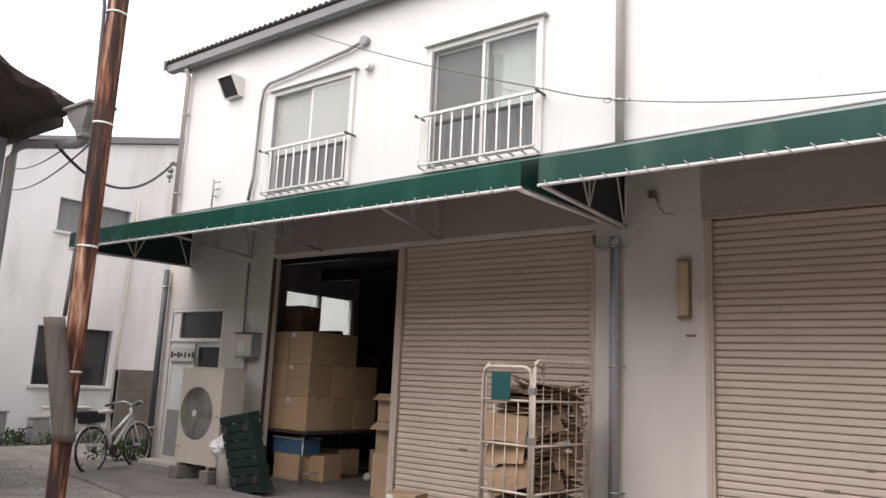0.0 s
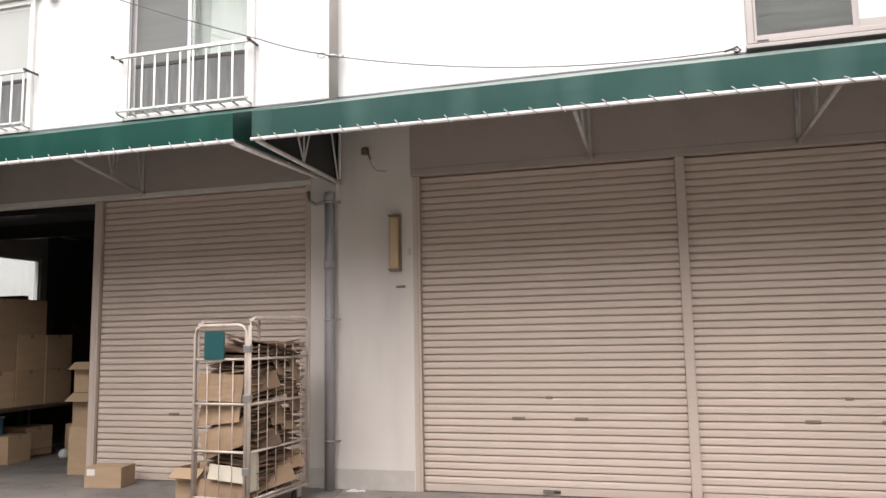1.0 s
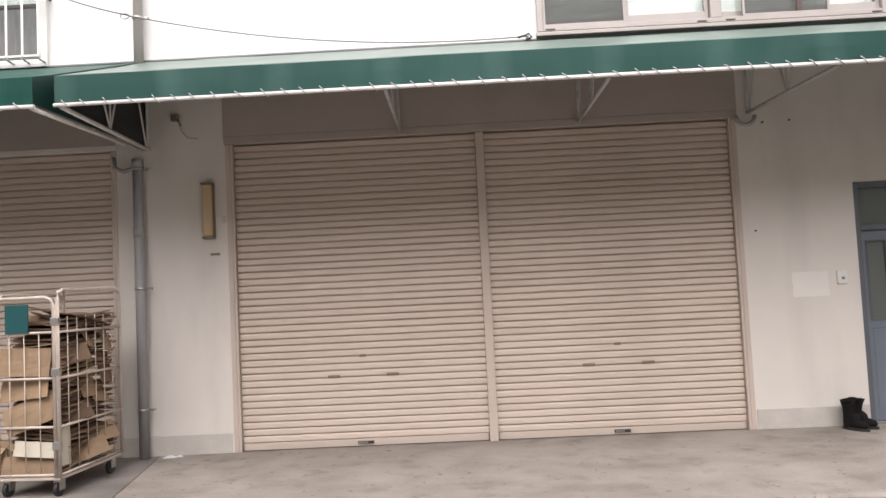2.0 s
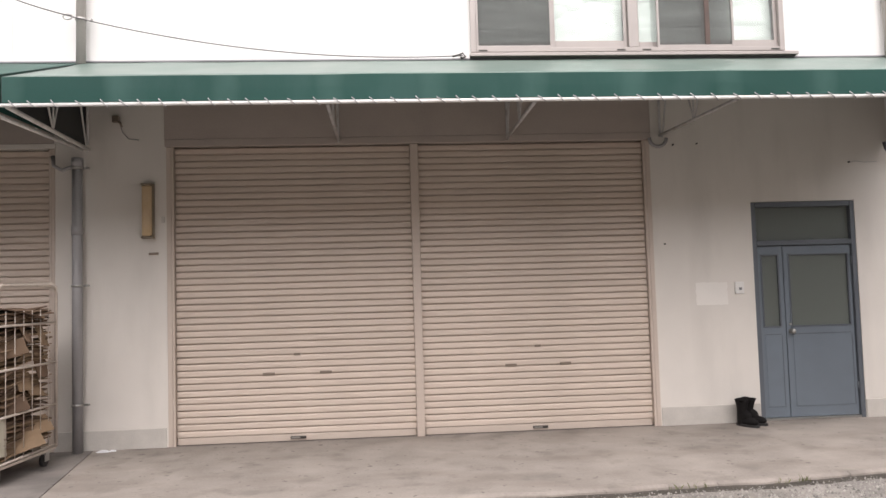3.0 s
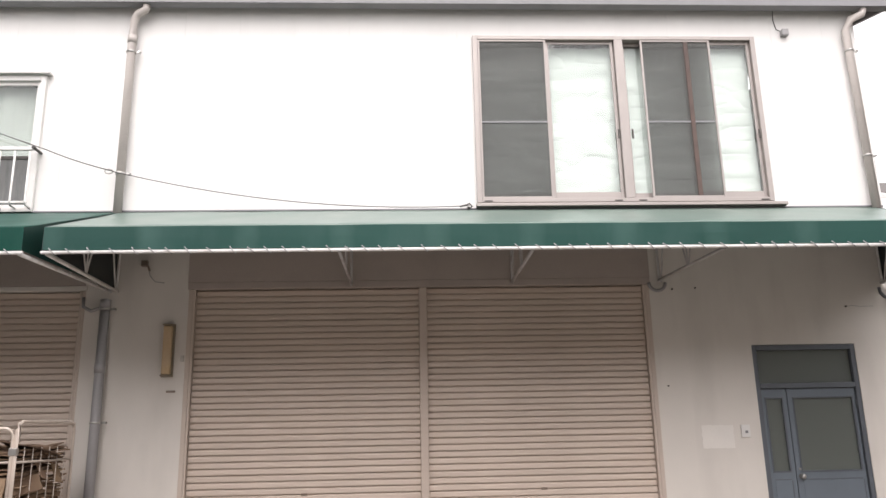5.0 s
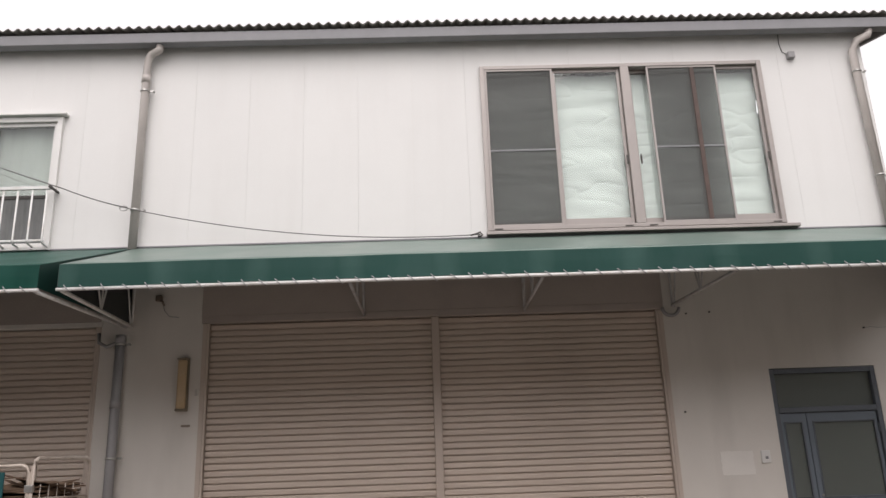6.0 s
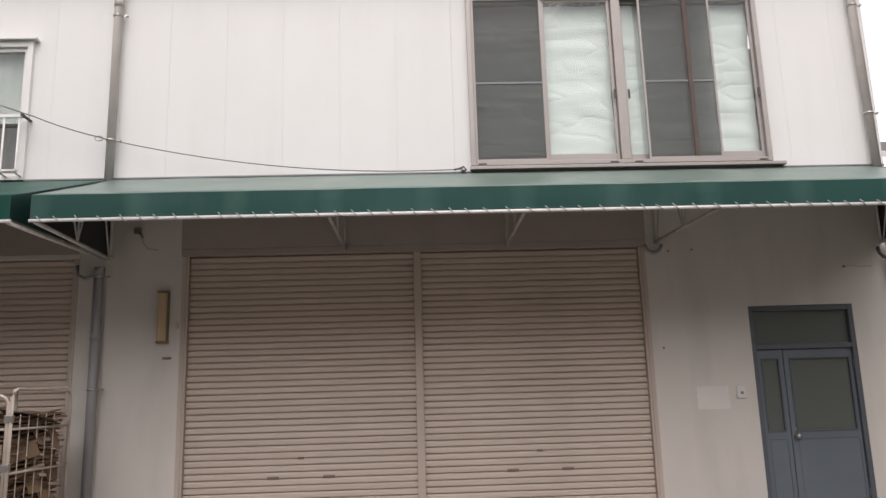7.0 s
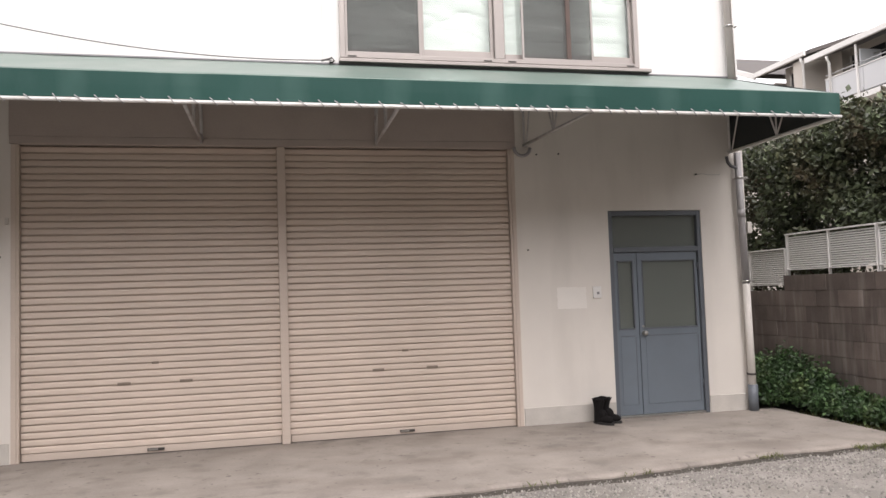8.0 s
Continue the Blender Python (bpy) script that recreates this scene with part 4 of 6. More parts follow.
part("plate", B(3.67, 3.775, -0.022, 0.0, 1.455, 1.595, 0.008), ALU, w)
part("button", B(3.712, 3.745, -0.03, -0.0225, 1.50, 1.53, 0.004), GUTTER, w)
bm = bmesh.new()
edge = []
for a in range(64):
    q = a / 64 * 2 * math.pi
    c, d = math.cos(q), math.sin(q)
    m = 1 / max(abs(c), abs(d)) * (1 + 0.05 * noise.noise((c * 3, d * 3, 1)) + 0.03 * noise.noise((c * 9, d * 9, 2)))
    edge.append((3.40 + 0.185 * c * m, 1.468 + 0.128 * d * m))
front = [bm.verts.new((x, -0.003, z)) for x, z in edge]
rear = [bm.verts.new((x, 0.01, z)) for x, z in edge]
bm.faces.new(front)
for a in range(64):
    bm.faces.new((front[a], rear[a], rear[(a + 1) % 64], front[(a + 1) % 64]))
bmesh.ops.recalc_face_normals(bm, faces=bm.faces[:])
single("paint_patch", bm, PATCH, "paler rectangular patch where a sign hung on the wall", "paint patch")
single("paint_drip", B(3.287, 3.303, -0.002, 0.01, 1.23, 1.334), PLASTER, "faint drip below the paler wall patch", "drip")
for x, z in ((2.87, 2.05), (3.02, 3.19), (3.30, 3.2), (5.12, 2.955)):
    bm = bmesh.new()
    disc(bm, (x, -0.012, z), 0.009, (0, 1, 0), 0.03, 10)
    single("wall_bolt", bm, DARK_STEEL, "small dark bolt set in the plaster wall", "bolt", group="wall bolts")
single("wall_wire", T([(5.12, -0.010, 2.95), (5.2, -0.012, 2.965), (5.30, -0.012, 2.95), (5.46, -0.012, 2.955)], 0.0025, 6), PIPE, "thin grey wire along the wall", "wire")
w = thing("wall_hook", "dark metal hook with a loose wire under the awning", "hook", (-3.17, 0, 3.5))
bm = bmesh.new()
box(bm, -3.24, -3.17, -0.06, 0.0, 3.53, 3.60, 0.006)
tube(bm, [(-3.2, -0.03, 3.55), (-3.15, -0.07, 3.52), (-3.13, -0.07, 3.47)], 0.013, 8)
part("bracket", bm, PULL, w)
part("wire", T([(-3.16, -0.03, 3.50), (-3.14, -0.014, 3.42), (-3.08, -0.012, 3.35), (-2.97, -0.012, 3.335)], 0.004, 6), PIPE, w)
w = thing("eaves_sensor", "small grey sensor with a wire under the eaves", "sensor", (4.80, 0, 6.5))
part("housing", B(4.785, 4.875, -0.07, 0.028, 6.54, 6.63, 0.012), PIPE, w)
part("wire", T([(4.80, -0.004, 6.62), (4.74, -0.004, 6.65), (4.715, -0.004, 6.78), (4.73, -0.004, 6.98)], 0.006, 6), CABLE_GREY, w)
w = thing("vent_hood", "white sheet-metal vent hood with a dark mouth", "vent hood", (-10.55, 0, 6.1))
bm = bmesh.new()
v = [bm.verts.new(p) for p in ((-10.70, 0.03, 6.40), (-10.34, 0.03, 6.40), (-10.70, -0.28, 6.40), (-10.34, -0.28, 6.40), (-10.70, -0.28, 6.37), (-10.34, -0.28, 6.37),
                               (-10.70, -0.10, 6.08), (-10.34, -0.10, 6.08), (-10.70, 0.03, 6.08), (-10.34, 0.03, 6.08))]
for q in ((0, 1, 3, 2), (2, 3, 5, 4), (6, 7, 9, 8), (0, 2, 4, 6, 8), (1, 9, 7, 5, 3)):
    bm.faces.new([v[i] for i in q])
h = part("hood", bm, ALU, w)
md = h.modifiers.new("sheet", "SOLIDIFY")
md.thickness = 0.008
# black sheet set in the hood to stand in for the shade inside
bm = bmesh.new()
v = [bm.verts.new(p) for p in ((-10.69, -0.25, 6.375), (-10.35, -0.25, 6.375), (-10.35, -0.085, 6.095), (-10.69, -0.085, 6.095))]
bm.faces.new(v)
m2 = part("mouth", bm, RUBBER, w, "dark sheet painting the shade of the open mouth")
md = m2.modifiers.new("sheet", "SOLIDIFY")
md.thickness = 0.004
bm = bmesh.new()
disc(bm, (-7.44, -0.02, 5.96), 0.075, (0, 1, 0), 0.1, 18)
disc(bm, (-7.44, -0.08, 5.95), 0.055, (0, 1, 0), 0.05, 18)
single("round_vent", bm, ALU, "round white vent on the upper wall", "vent")
single("pipe_cover", T([(-7.56, 0.0, 6.36), (-7.62, -0.05, 6.36), (-7.9, -0.05, 6.30), (-8.5, -0.05, 6.24), (-9.2, -0.05, 6.17), (-9.62, -0.05, 6.14), (-9.74, -0.05, 6.05), (-9.78, -0.05, 5.8), (-9.80, -0.06, 4.6), (-9.88, -0.06, 4.22)], 0.027, 10),
       PIPE, "grey insulated pipe run looping round the window", "pipe")
bm = bmesh.new()
disc(bm, (-7.55, -0.03, 6.37), 0.075, (0, 1, 0), 0.1, 14)
single("cable_entry", bm, PIPE, "round grey cable entry high on the wall", "cable entry")
w = thing("pipe_bracket_stub", "thin white stub pipe with cross arms on the wall", "bracket", (-10.8, 0, 4.2))
bm = bmesh.new()
tube(bm, [(-10.8, -0.08, 4.2), (-10.8, -0.08, 4.68)], 0.014, 8)
for z in (4.5, 4.62):
    tube(bm, [(-10.8, -0.08, z), (-10.62, -0.08, z)], 0.010, 6)
tube(bm, [(-10.8, -0.08, 4.4), (-10.8, 0.03, 4.4)], 0.01, 6)
part("stub", bm, PIPE, w)


def hang(a, b, sag, n=14):
    a, b = Vector(a), Vector(b)
    return [a.lerp(b, i / n) - Vector((0, 0, sag * 4 * (i / n) * (1 - i / n))) for i in range(n + 1)]


# the wire that runs along the upper wall
w = thing("facade_cable", "thin grey cable strung along the upper wall", "cable", (-3.55, -0.15, 4.65))
part("cable", T([*hang((-9.22, -0.20, 7.0), (-4.45, -0.2, 4.94), 0.08, 16), *hang((-4.43, -0.2, 4.935), (-3.62, -0.16, 4.665), 0.02, 5)], 0.007, 6), CABLE_GREY, w)
part("cable", T([*hang((-3.62, -0.16, 4.66), (0.62, -0.06, 4.235), 0.16, 18)], 0.006, 6), CABLE_GREY, w)
bm = bmesh.new()
tube(bm, [(0.5, -0.06, 4.225), (0.58, -0.06, 4.245), (0.62, -0.04, 4.27), (0.65, -0.03, 4.235), (0.62, -0.05, 4.21), (0.60, -0.01, 4.23)], 0.011, 6)
part("anchor", bm, DARK_STEEL, w)
part("anchor", T([(-3.66 + 0.05 * math.cos(a / 8 * 6.283), -0.16, 4.66 + 0.03 * math.sin(a / 8 * 6.283)) for a in range(8)], 0.008, 6, closed=True), STEEL, w)

# ---- grey boots by the door ----
for k, (bx, by, rot) in enumerate(((3.595, -0.19, -10), (3.70, -0.12, 4))):
    w = thing("boot", "black ankle boot standing by the door", "boot", (bx, by, 0.0), group="pair of boots")
    m = pose(bx, by, 0, 0, 0, rot + 38)
    bm = bmesh.new()
    rings = ((0.02, 0.047, 0.062, 0.0), (0.09, 0.044, 0.058, 0.005), (0.15, 0.042, 0.055, 0.004), (0.21, 0.048, 0.062, 0.0), (0.262, 0.058, 0.076, -0.004), (0.292, 0.066, 0.088, -0.006))
    prev = None
    for z, rx, ry, off in rings:
        ring = [bm.verts.new((rx * math.cos(a * math.pi / 8), off + ry * math.sin(a * math.pi / 8), z + 0.006 * math.sin(a * 1.3 + z * 40))) for a in range(16)]
        if prev:
            for a in range(16):
                bm.faces.new((prev[a], prev[(a + 1) % 16], ring[(a + 1) % 16], ring[a])).smooth = True
        prev = ring
    lip = [bm.verts.new(v.co * 0.86 + Vector((0, 0, v.co.z * 0.14 - 0.03))) for v in prev]
    for a in range(16):
        bm.faces.new((prev[a], prev[(a + 1) % 16], lip[(a + 1) % 16], lip[a])).smooth = True
    bm.faces.new(lip)
    bmesh.ops.create_uvsphere(bm, u_segments=16, v_segments=8, radius=1, matrix=Matrix.Translation((0, -0.085, 0.055)) @ Matrix.Diagonal((0.047, 0.115, 0.05, 1)))
    bmesh.ops.create_uvsphere(bm, u_segments=14, v_segments=8, radius=1, matrix=Matrix.Translation((0, -0.04, 0.10)) @ Matrix.Diagonal((0.043, 0.075, 0.075, 1)))
    part("upper", turned(bm, m), LEATHER, w)
    bm = bmesh.new()
    prev = []
    for z in (0.0, 0.026):
        prev.append([bm.verts.new((0.052 * math.cos(a * math.pi / 9) * (1.0 if math.sin(a * math.pi / 9) > 0 else 1.05), -0.065 + 0.145 * math.sin(a * math.pi / 9), z)) for a in range(18)])
    for a in range(18):
        bm.faces.new((prev[0][a], prev[0][(a + 1) % 18], prev[1][(a + 1) % 18], prev[1][a]))
    bm.faces.new(prev[0][::-1])
    bm.faces.new(prev[1])
    part("sole", turned(bm, m), RUBBER, w)
    bm = bmesh.new()
    box(bm, 0.05, 0.058, -0.012, 0.012, 0.19, 0.205)
    part("buckle", turned(bm, m), STEEL, w, "small shiny buckle")


# ---- roll cage full of flattened cardboard ----
CM = pose(-3.93, -1.06, 0, 0, 0, -5)
cage = thing("roll_cage", "cream tubular roll cage trolley loaded with flattened cardboard", "roll cage", (-3.93, -1.06, 0))
hx, hy = 0.29, 0.49


def cpart(name, bm, material, parent, label=""):
    return part(name, turned(bm, CM), material, parent, label)


def gate(ax, ay, bx, by, top, name):
    """A side of the cage: an arched frame, cross rails and thin upright wires."""
    a, b = Vector((ax, ay, 0)), Vector((bx, by, 0))
    u = (b - a).normalized()
    L = (b - a).length
    P = lambda s, z: tuple(a + u * s + Vector((0, 0, z)))
    bm = bmesh.new()
    tube(bm, [P(0, 0.17), P(0, top - 0.07), P(0.02, top - 0.02), P(0.07, top), P(L - 0.07, top), P(L - 0.02, top - 0.02), P(L, top - 0.07), P(L, 0.17)], 0.016, 10)
    g = cpart(name, bm, CAGE, cage)
    for z in (0.19, 0.59, 1.0, 1.39):
        cpart("cross_rail", T([P(0.012, z), P(L - 0.012, z)], 0.0115, 8), CAGE, g)
    n = max(3, round(L / 0.135))
    for i in range(1, n):
        s = L * i / n
        cpart("upright_wire", T([P(s, 0.19), P(s, 1.39 if name == "end_gate" else 1.52)], 0.0048, 6), CAGE, g)


gate(-hx, -hy, hx - 0.035, -hy, 1.69, "end_gate")
gate(hx, -hy, hx, hy, 1.75, "side_gate")
gate(-hx, -hy + 0.03, -hx, hy, 1.72, "side_gate")
bm = bmesh.new()
tube(bm, [(-hx, hy, 0.17), (-hx, hy, 1.75), (-hx + 0.05, hy, 1.78), (hx - 0.05, hy, 1.78), (hx, hy, 1.75), (hx, hy, 0.17)], 0.014, 8)
cpart("back_frame", bm, CAGE, cage)
bm = bmesh.new()
box(bm, -hx, hx, -hy, hy, 0.145, 0.172, 0.005)
cpart("base_tray", bm, CAGE, cage)
for z in (0.40, 1.02, 1.45):
    bm = bmesh.new()
    box(bm, hx - 0.055, hx + 0.02, -hy - 0.022, -hy + 0.02, z, z + 0.065, 0.006)
    cpart("latch", bm, STEEL, cage, "steel latch clip")
cpart("sign_board", B(-hx + 0.12, -hx + 0.33, -hy - 0.03, -hy - 0.016, 1.39, 1.635, 0.003), TEAL, cage, "teal plastic sign board")
for sx, sy in ((-1, -1), (1, -1), (1, 1), (-1, 1)):
    x, y = sx * (hx - 0.06), sy * (hy - 0.09)
    bm = bmesh.new()
    box(bm, x - 0.035, x + 0.035, y - 0.045, y + 0.02, 0.115, 0.146, 0.004)
    for s in (-0.028, 0.022):
        box(bm, x + s, x + s + 0.006, y - 0.05, y + 0.03, 0.05, 0.118, 0.002)
    ca = cpart("caster", bm, STEEL, cage)
    bm = bmesh.new()
    disc(bm, (x, y - 0.02, 0.0625), 0.0625, (1, 0, 0), 0.032, 22)
    cpart("wheel", bm, RUBBER, ca, "black rubber wheel")

rnd = random.Random(5)


def card_sheet(x, y, z, sx, sy, rx, ry, rz, mt, label):
    bm = bmesh.new()
    nx, ny, thick = 6, 7, rnd.choice((0.006, 0.010, 0.014))
    bow, droop, curl, fold = rnd.uniform(-0.02, 0.02), rnd.uniform(-0.03, 0.012), rnd.uniform(-0.02, 0.02), rnd.uniform(-0.3, 0.3)
    up, down = [], []
    for i in range(nx + 1):
        u = i / nx - 0.5
        for k in range(ny + 1):
            v = k / ny - 0.5
            h = (bow * math.cos(u * 3.0) + droop * (2 * v) ** 2 + curl * max(0.0, v - fold) + 0.012 * noise.noise((u * 4 + z * 9, v * 4, x * 5))) * min(1.0, 2.2 * min(sx, sy))
            edge = 0.008 * noise.noise((u * 6, v * 6, z * 7 + x))
            up.append(bm.verts.new((u * sx + edge, v * sy + edge, h + thick)))
            down.append(bm.verts.new((u * sx + edge, v * sy + edge, h)))
    at = lambda i, k: i * (ny + 1) + k
    for i in range(nx):
        for k in range(ny):
            q = (at(i, k), at(i + 1, k), at(i + 1, k + 1), at(i, k + 1))
            bm.faces.new([up[n] for n in q])
            bm.faces.new([down[n] for n in q[::-1]])
    rim = [at(i, 0) for i in range(nx)] + [at(nx, k) for k in range(ny)] + [at(i, ny) for i in range(nx, 0, -1)] + [at(0, k) for k in range(ny, 0, -1)]
    for p, q in zip(rim, rim[1:] + rim[:1]):
        bm.faces.new((up[p], down[p], down[q], up[q]))
    turned(bm, CM @ pose(x, y, z, rx, ry, rz))
    single("cardboard_sheet", bm, mt, label, "cardboard", group="flattened cardboard in the roll cage")


z = 0.19
for i in range(64):
    z += rnd.uniform(0.016, 0.030)
    if z > 1.5:
        break
    card_sheet(rnd.uniform(-0.005, 0.015), rnd.uniform(0.03, 0.045), z + 0.02, rnd.uniform(0.46, 0.515), rnd.uniform(0.76, 0.83), rnd.uniform(-6, 6), rnd.uniform(-6, 7), rnd.uniform(-6, 6),
               rnd.choice((CARD_TAN, CARD_TAN, CARD_MID, CARD_MID, CARD_DARK)), "flattened brown cardboard box stacked in the roll cage")
# larger pieces that show at the open end
card_sheet(-0.03, -0.455, 1.14, 0.46, 0.24, 82, 2, 2, CARD_TAN, "pale folded carton leaning on the cage wires")
card_sheet(0.0, -0.45, 0.70, 0.47, 0.24, 80, -20, 3, CARD_TAN, "pale folded carton leaning on the cage wires")
card_sheet(0.04, -0.45, 0.40, 0.38, 0.13, 80, 4, 0, CREAM_CARD, "white card sheet leaning on the cage wires")
card_sheet(0.262, -0.40, 0.42, 0.34, 0.16, 0, 88, 0, CREAM_CARD, "white card sheet leaning on the cage wires")
card_sheet(-0.05, -0.44, 0.92, 0.46, 0.20, 70, -6, -4, CARD_TAN, "brown folded carton leaning on the cage wires")
card_sheet(-0.02, -0.43, 0.26, 0.50, 0.18, 75, -3, 2, CARD_TAN, "brown folded carton leaning on the cage wires")
for k in range(7):
    card_sheet(rnd.uniform(0.0, 0.12), rnd.uniform(-0.25, 0.3), rnd.uniform(1.45, 1.53), rnd.uniform(0.3, 0.45), rnd.uniform(0.35, 0.6), rnd.uniform(-16, 16), rnd.uniform(-14, 18), rnd.uniform(-30, 30),
               rnd.choice((CARD_DARK, CARD_TAN, CARD_DARK)), "bent cardboard flap lying on top of the load")
for k, (y, z, a, b, mt) in enumerate(((0.05, 1.30, 0.26, 0.20, CARD_MID), (-0.22, 1.18, 0.30, 0.16, CARD_MID), (0.30, 1.02, 0.20, 0.30, CARD_DARK), (0.02, 0.86, 0.20, 0.17, CARD_TAN), (0.17, 0.80, 0.24, 0.19, CARD_TAN),
                                       (-0.20, 0.66, 0.34, 0.14, CARD_DARK), (0.20, 0.42, 0.36, 0.18, CARD_TAN), (-0.10, 0.30, 0.50, 0.16, CARD_TAN), (0.30, 1.28, 0.16, 0.24, CARD_TAN))):
    card_sheet(0.245, y, z, b, a, rnd.uniform(-22, 22), rnd.uniform(48, 78), rnd.uniform(-14, 14), mt, "crumpled carton piece pressed against the cage wires")


# ---- cartons ----
def carton(x, y, z, sx, sy, sz, rz=0, mt=CARD, open_top=False, label="closed brown cardboard carton", tag=True, holes=False, group="cartons"):
    """A carton standing on z, centred on x and y."""
    w = thing("carton", label, "carton", (x, y, z), group=group)
    m = pose(x, y, z, 0, 0, rz)
    t = 0.006
    bm = bmesh.new()
    if open_top:
        for a in ((-sx / 2, sx / 2, -sy / 2, -sy / 2 + t), (-sx / 2, sx / 2, sy / 2 - t, sy / 2), (-sx / 2, -sx / 2 + t, -sy / 2 + t, sy / 2 - t), (sx / 2 - t, sx / 2, -sy / 2 + t, sy / 2 - t)):
            box(bm, *a, 0, sz)
        box(bm, -sx / 2 + t, sx / 2 - t, -sy / 2 + t, sy / 2 - t, 0.0, t)
    else:
        box(bm, -sx / 2, sx / 2, -sy / 2, sy / 2, 0, sz, 0.006)
    part("body", turned(bm, m), mt, w)
    if open_top:
        for px, py, ln, ang, rot in ((0, -sy / 2, sx, 125, 0), (0, sy / 2, sx, -150, 0), (sx / 2, 0, sy, 115, 90), (-sx / 2, 0, sy, 140, -90)):
            bm = bmesh.new()
            box(bm, -ln / 2, ln / 2, -t / 2, t / 2, 0, 0.42 * (sy if rot == 0 else sx))
            bmesh.ops.rotate(bm, cent=(0, 0, 0), matrix=Matrix.Rotation(radians(ang if rot != 0 or py < 0 else ang), 3, "X") if rot == 0 else Matrix.Rotation(radians(ang), 3, "X"), verts=bm.verts[:])
            bmesh.ops.rotate(bm, cent=(0, 0, 0), matrix=Matrix.Rotation(radians(rot), 3, "Z"), verts=bm.verts[:])
            bmesh.ops.translate(bm, vec=(px, py, sz), verts=bm.verts[:])
            part("flap", turned(bm, m), mt, w)
    else:
        part("top_tape", turned(B(-sx / 2 - 0.001, sx / 2 + 0.001, -0.025, 0.025, sz - 0.05, sz + 0.001), m), CARD_PALE, w, "strip of packing tape")
    if tag:
        part("shipping_label", turned(B(-sx / 2 + 0.03, -sx / 2 + 0.12, -sy / 2 - 0.003, -sy / 2 + 0.001, sz - 0.085, sz - 0.02), m), TAPE, w, "small white shipping label")
    if holes:
        # no hole is cut: a dark plate paints the shade in it
        part("hand_hole_shade", turned(B(-0.05, 0.05, -sy / 2 - 0.003, -sy / 2 + 0.001, sz * 0.52, sz * 0.52 + 0.03), m), UNIT_DARK, w)
    return w


# the stack on the table inside the open store
table = thing("work_table", "dark wooden trestle table with thin steel legs inside the store", "table", (-8.9, 1.1, 0))
part("tabletop", B(-9.62, -8.42, 0.22, 2.15, 0.68, 0.72, 0.004), WOOD, table)
for x, y in ((-8.56, 0.28), (-8.56, 2.05), (-9.54, 0.28), (-9.54, 2.05)):
    part("leg", T([(x, y, 0.0), (x, y, 0.68)], 0.018, 10), STEEL, table, "thin steel leg")
part("stretcher", T([(-8.56, 0.28, 0.12), (-8.56, 2.05, 0.12)], 0.010, 8), STEEL, table)
for layer in range(3):
    for col in range(2):
        for dep in range(3 if layer < 2 else 2):
            carton(-9.30 + col * 0.485 + rnd.uniform(-0.008, 0.008), 0.56 + dep * 0.50, 0.72 + layer * 0.483, 0.475, 0.49, 0.48, rnd.uniform(-1.2, 1.2), group="cartons stacked on the table")
carton(-9.4, 1.75, 1.69, 0.4, 0.4, 0.5, 4, CARD_DARK, tag=False, label="cardboard carton in the store, shade put into its dark colour")
carton(-9.3, 0.75, 2.17, 0.42, 0.4, 0.42, 0, CARD_DARK, tag=False, label="cardboard carton on top of the stack, shade put into its dark colour")
carton(-8.72, 0.8, 0.0, 0.5, 0.42, 0.36, 5, CARD, tag=False, label="brown carton under the table")
carton(-8.95, 1.45, 0.0, 0.45, 0.42, 0.40, -8, CARD, tag=False, label="brown carton under the table")
carton(-8.3, 1.75, 0.0, 0.3, 0.32, 0.42, 6, CARD, tag=False, label="brown carton beside the table")
w = thing("blue_crate", "blue plastic crate with white rim on the cartons under the table", "crate", (-9.0, 0.55, 0.37))
bm = bmesh.new()
panel_wall(bm, -9.32, -8.68, 0.37, 0.58, 0.38, 0.40)
panel_wall(bm, -9.32, -8.68, 0.37, 0.58, 0.72, 0.74)
box(bm, -9.32, -9.30, 0.401, 0.719, 0.37, 0.58)
box(bm, -8.70, -8.68, 0.401, 0.719, 0.37, 0.58)
box(bm, -9.299, -8.701, 0.401, 0.719, 0.37, 0.385)
part("shell", bm, BLUE_CRATE, w)
bm = bmesh.new()
for a in ((-9.335, -8.665, 0.365, 0.40), (-9.335, -8.665, 0.72, 0.755)):
    box(bm, *a, 0.581, 0.605, 0.005)
part("rim", bm, ALU, w)
carton(-9.0, 0.56, 0.0, 0.55, 0.36, 0.365, 0, CARD, tag=False, label="brown carton under the table")
bm = bmesh.new()
bmesh.ops.create_uvsphere(bm, u_segments=16, v_segments=10, radius=0.07, matrix=Matrix.Translation((-8.1, 1.2, 0.066)) @ Matrix.Diagonal((1, 1, 0.95, 1)))
single("white_roll", bm, BAG, "small round white bundle on the store floor", "bundle")
# the column of cartons just inside the open front
carton(-6.93, 0.36, 0.0, 0.36, 0.40, 0.56, 2, CARD_PALE, tag=False, label="tall pale carton beside the shutter post")
carton(-6.92, 0.38, 0.56, 0.33, 0.38, 0.40, -3, CARD_PALE, open_top=True, tag=False, label="open pale carton with flaps spread")
carton(-6.98, 0.40, 0.965, 0.28, 0.34, 0.36, 4, CARD_PALE, open_top=True, tag=False, label="open pale carton with flaps spread")
carton(-6.10, -0.33, 0.0, 0.42, 0.30, 0.22, 10, CARD_PALE, open_top=False, label="low pale carton with a white label before the shutter")
carton(-4.76, -0.62, 0.0, 0.36, 0.34, 0.30, -8, CARD_PALE, open_top=True, tag=False, holes=True, label="open pale carton with a hand hole beside the roll cage")
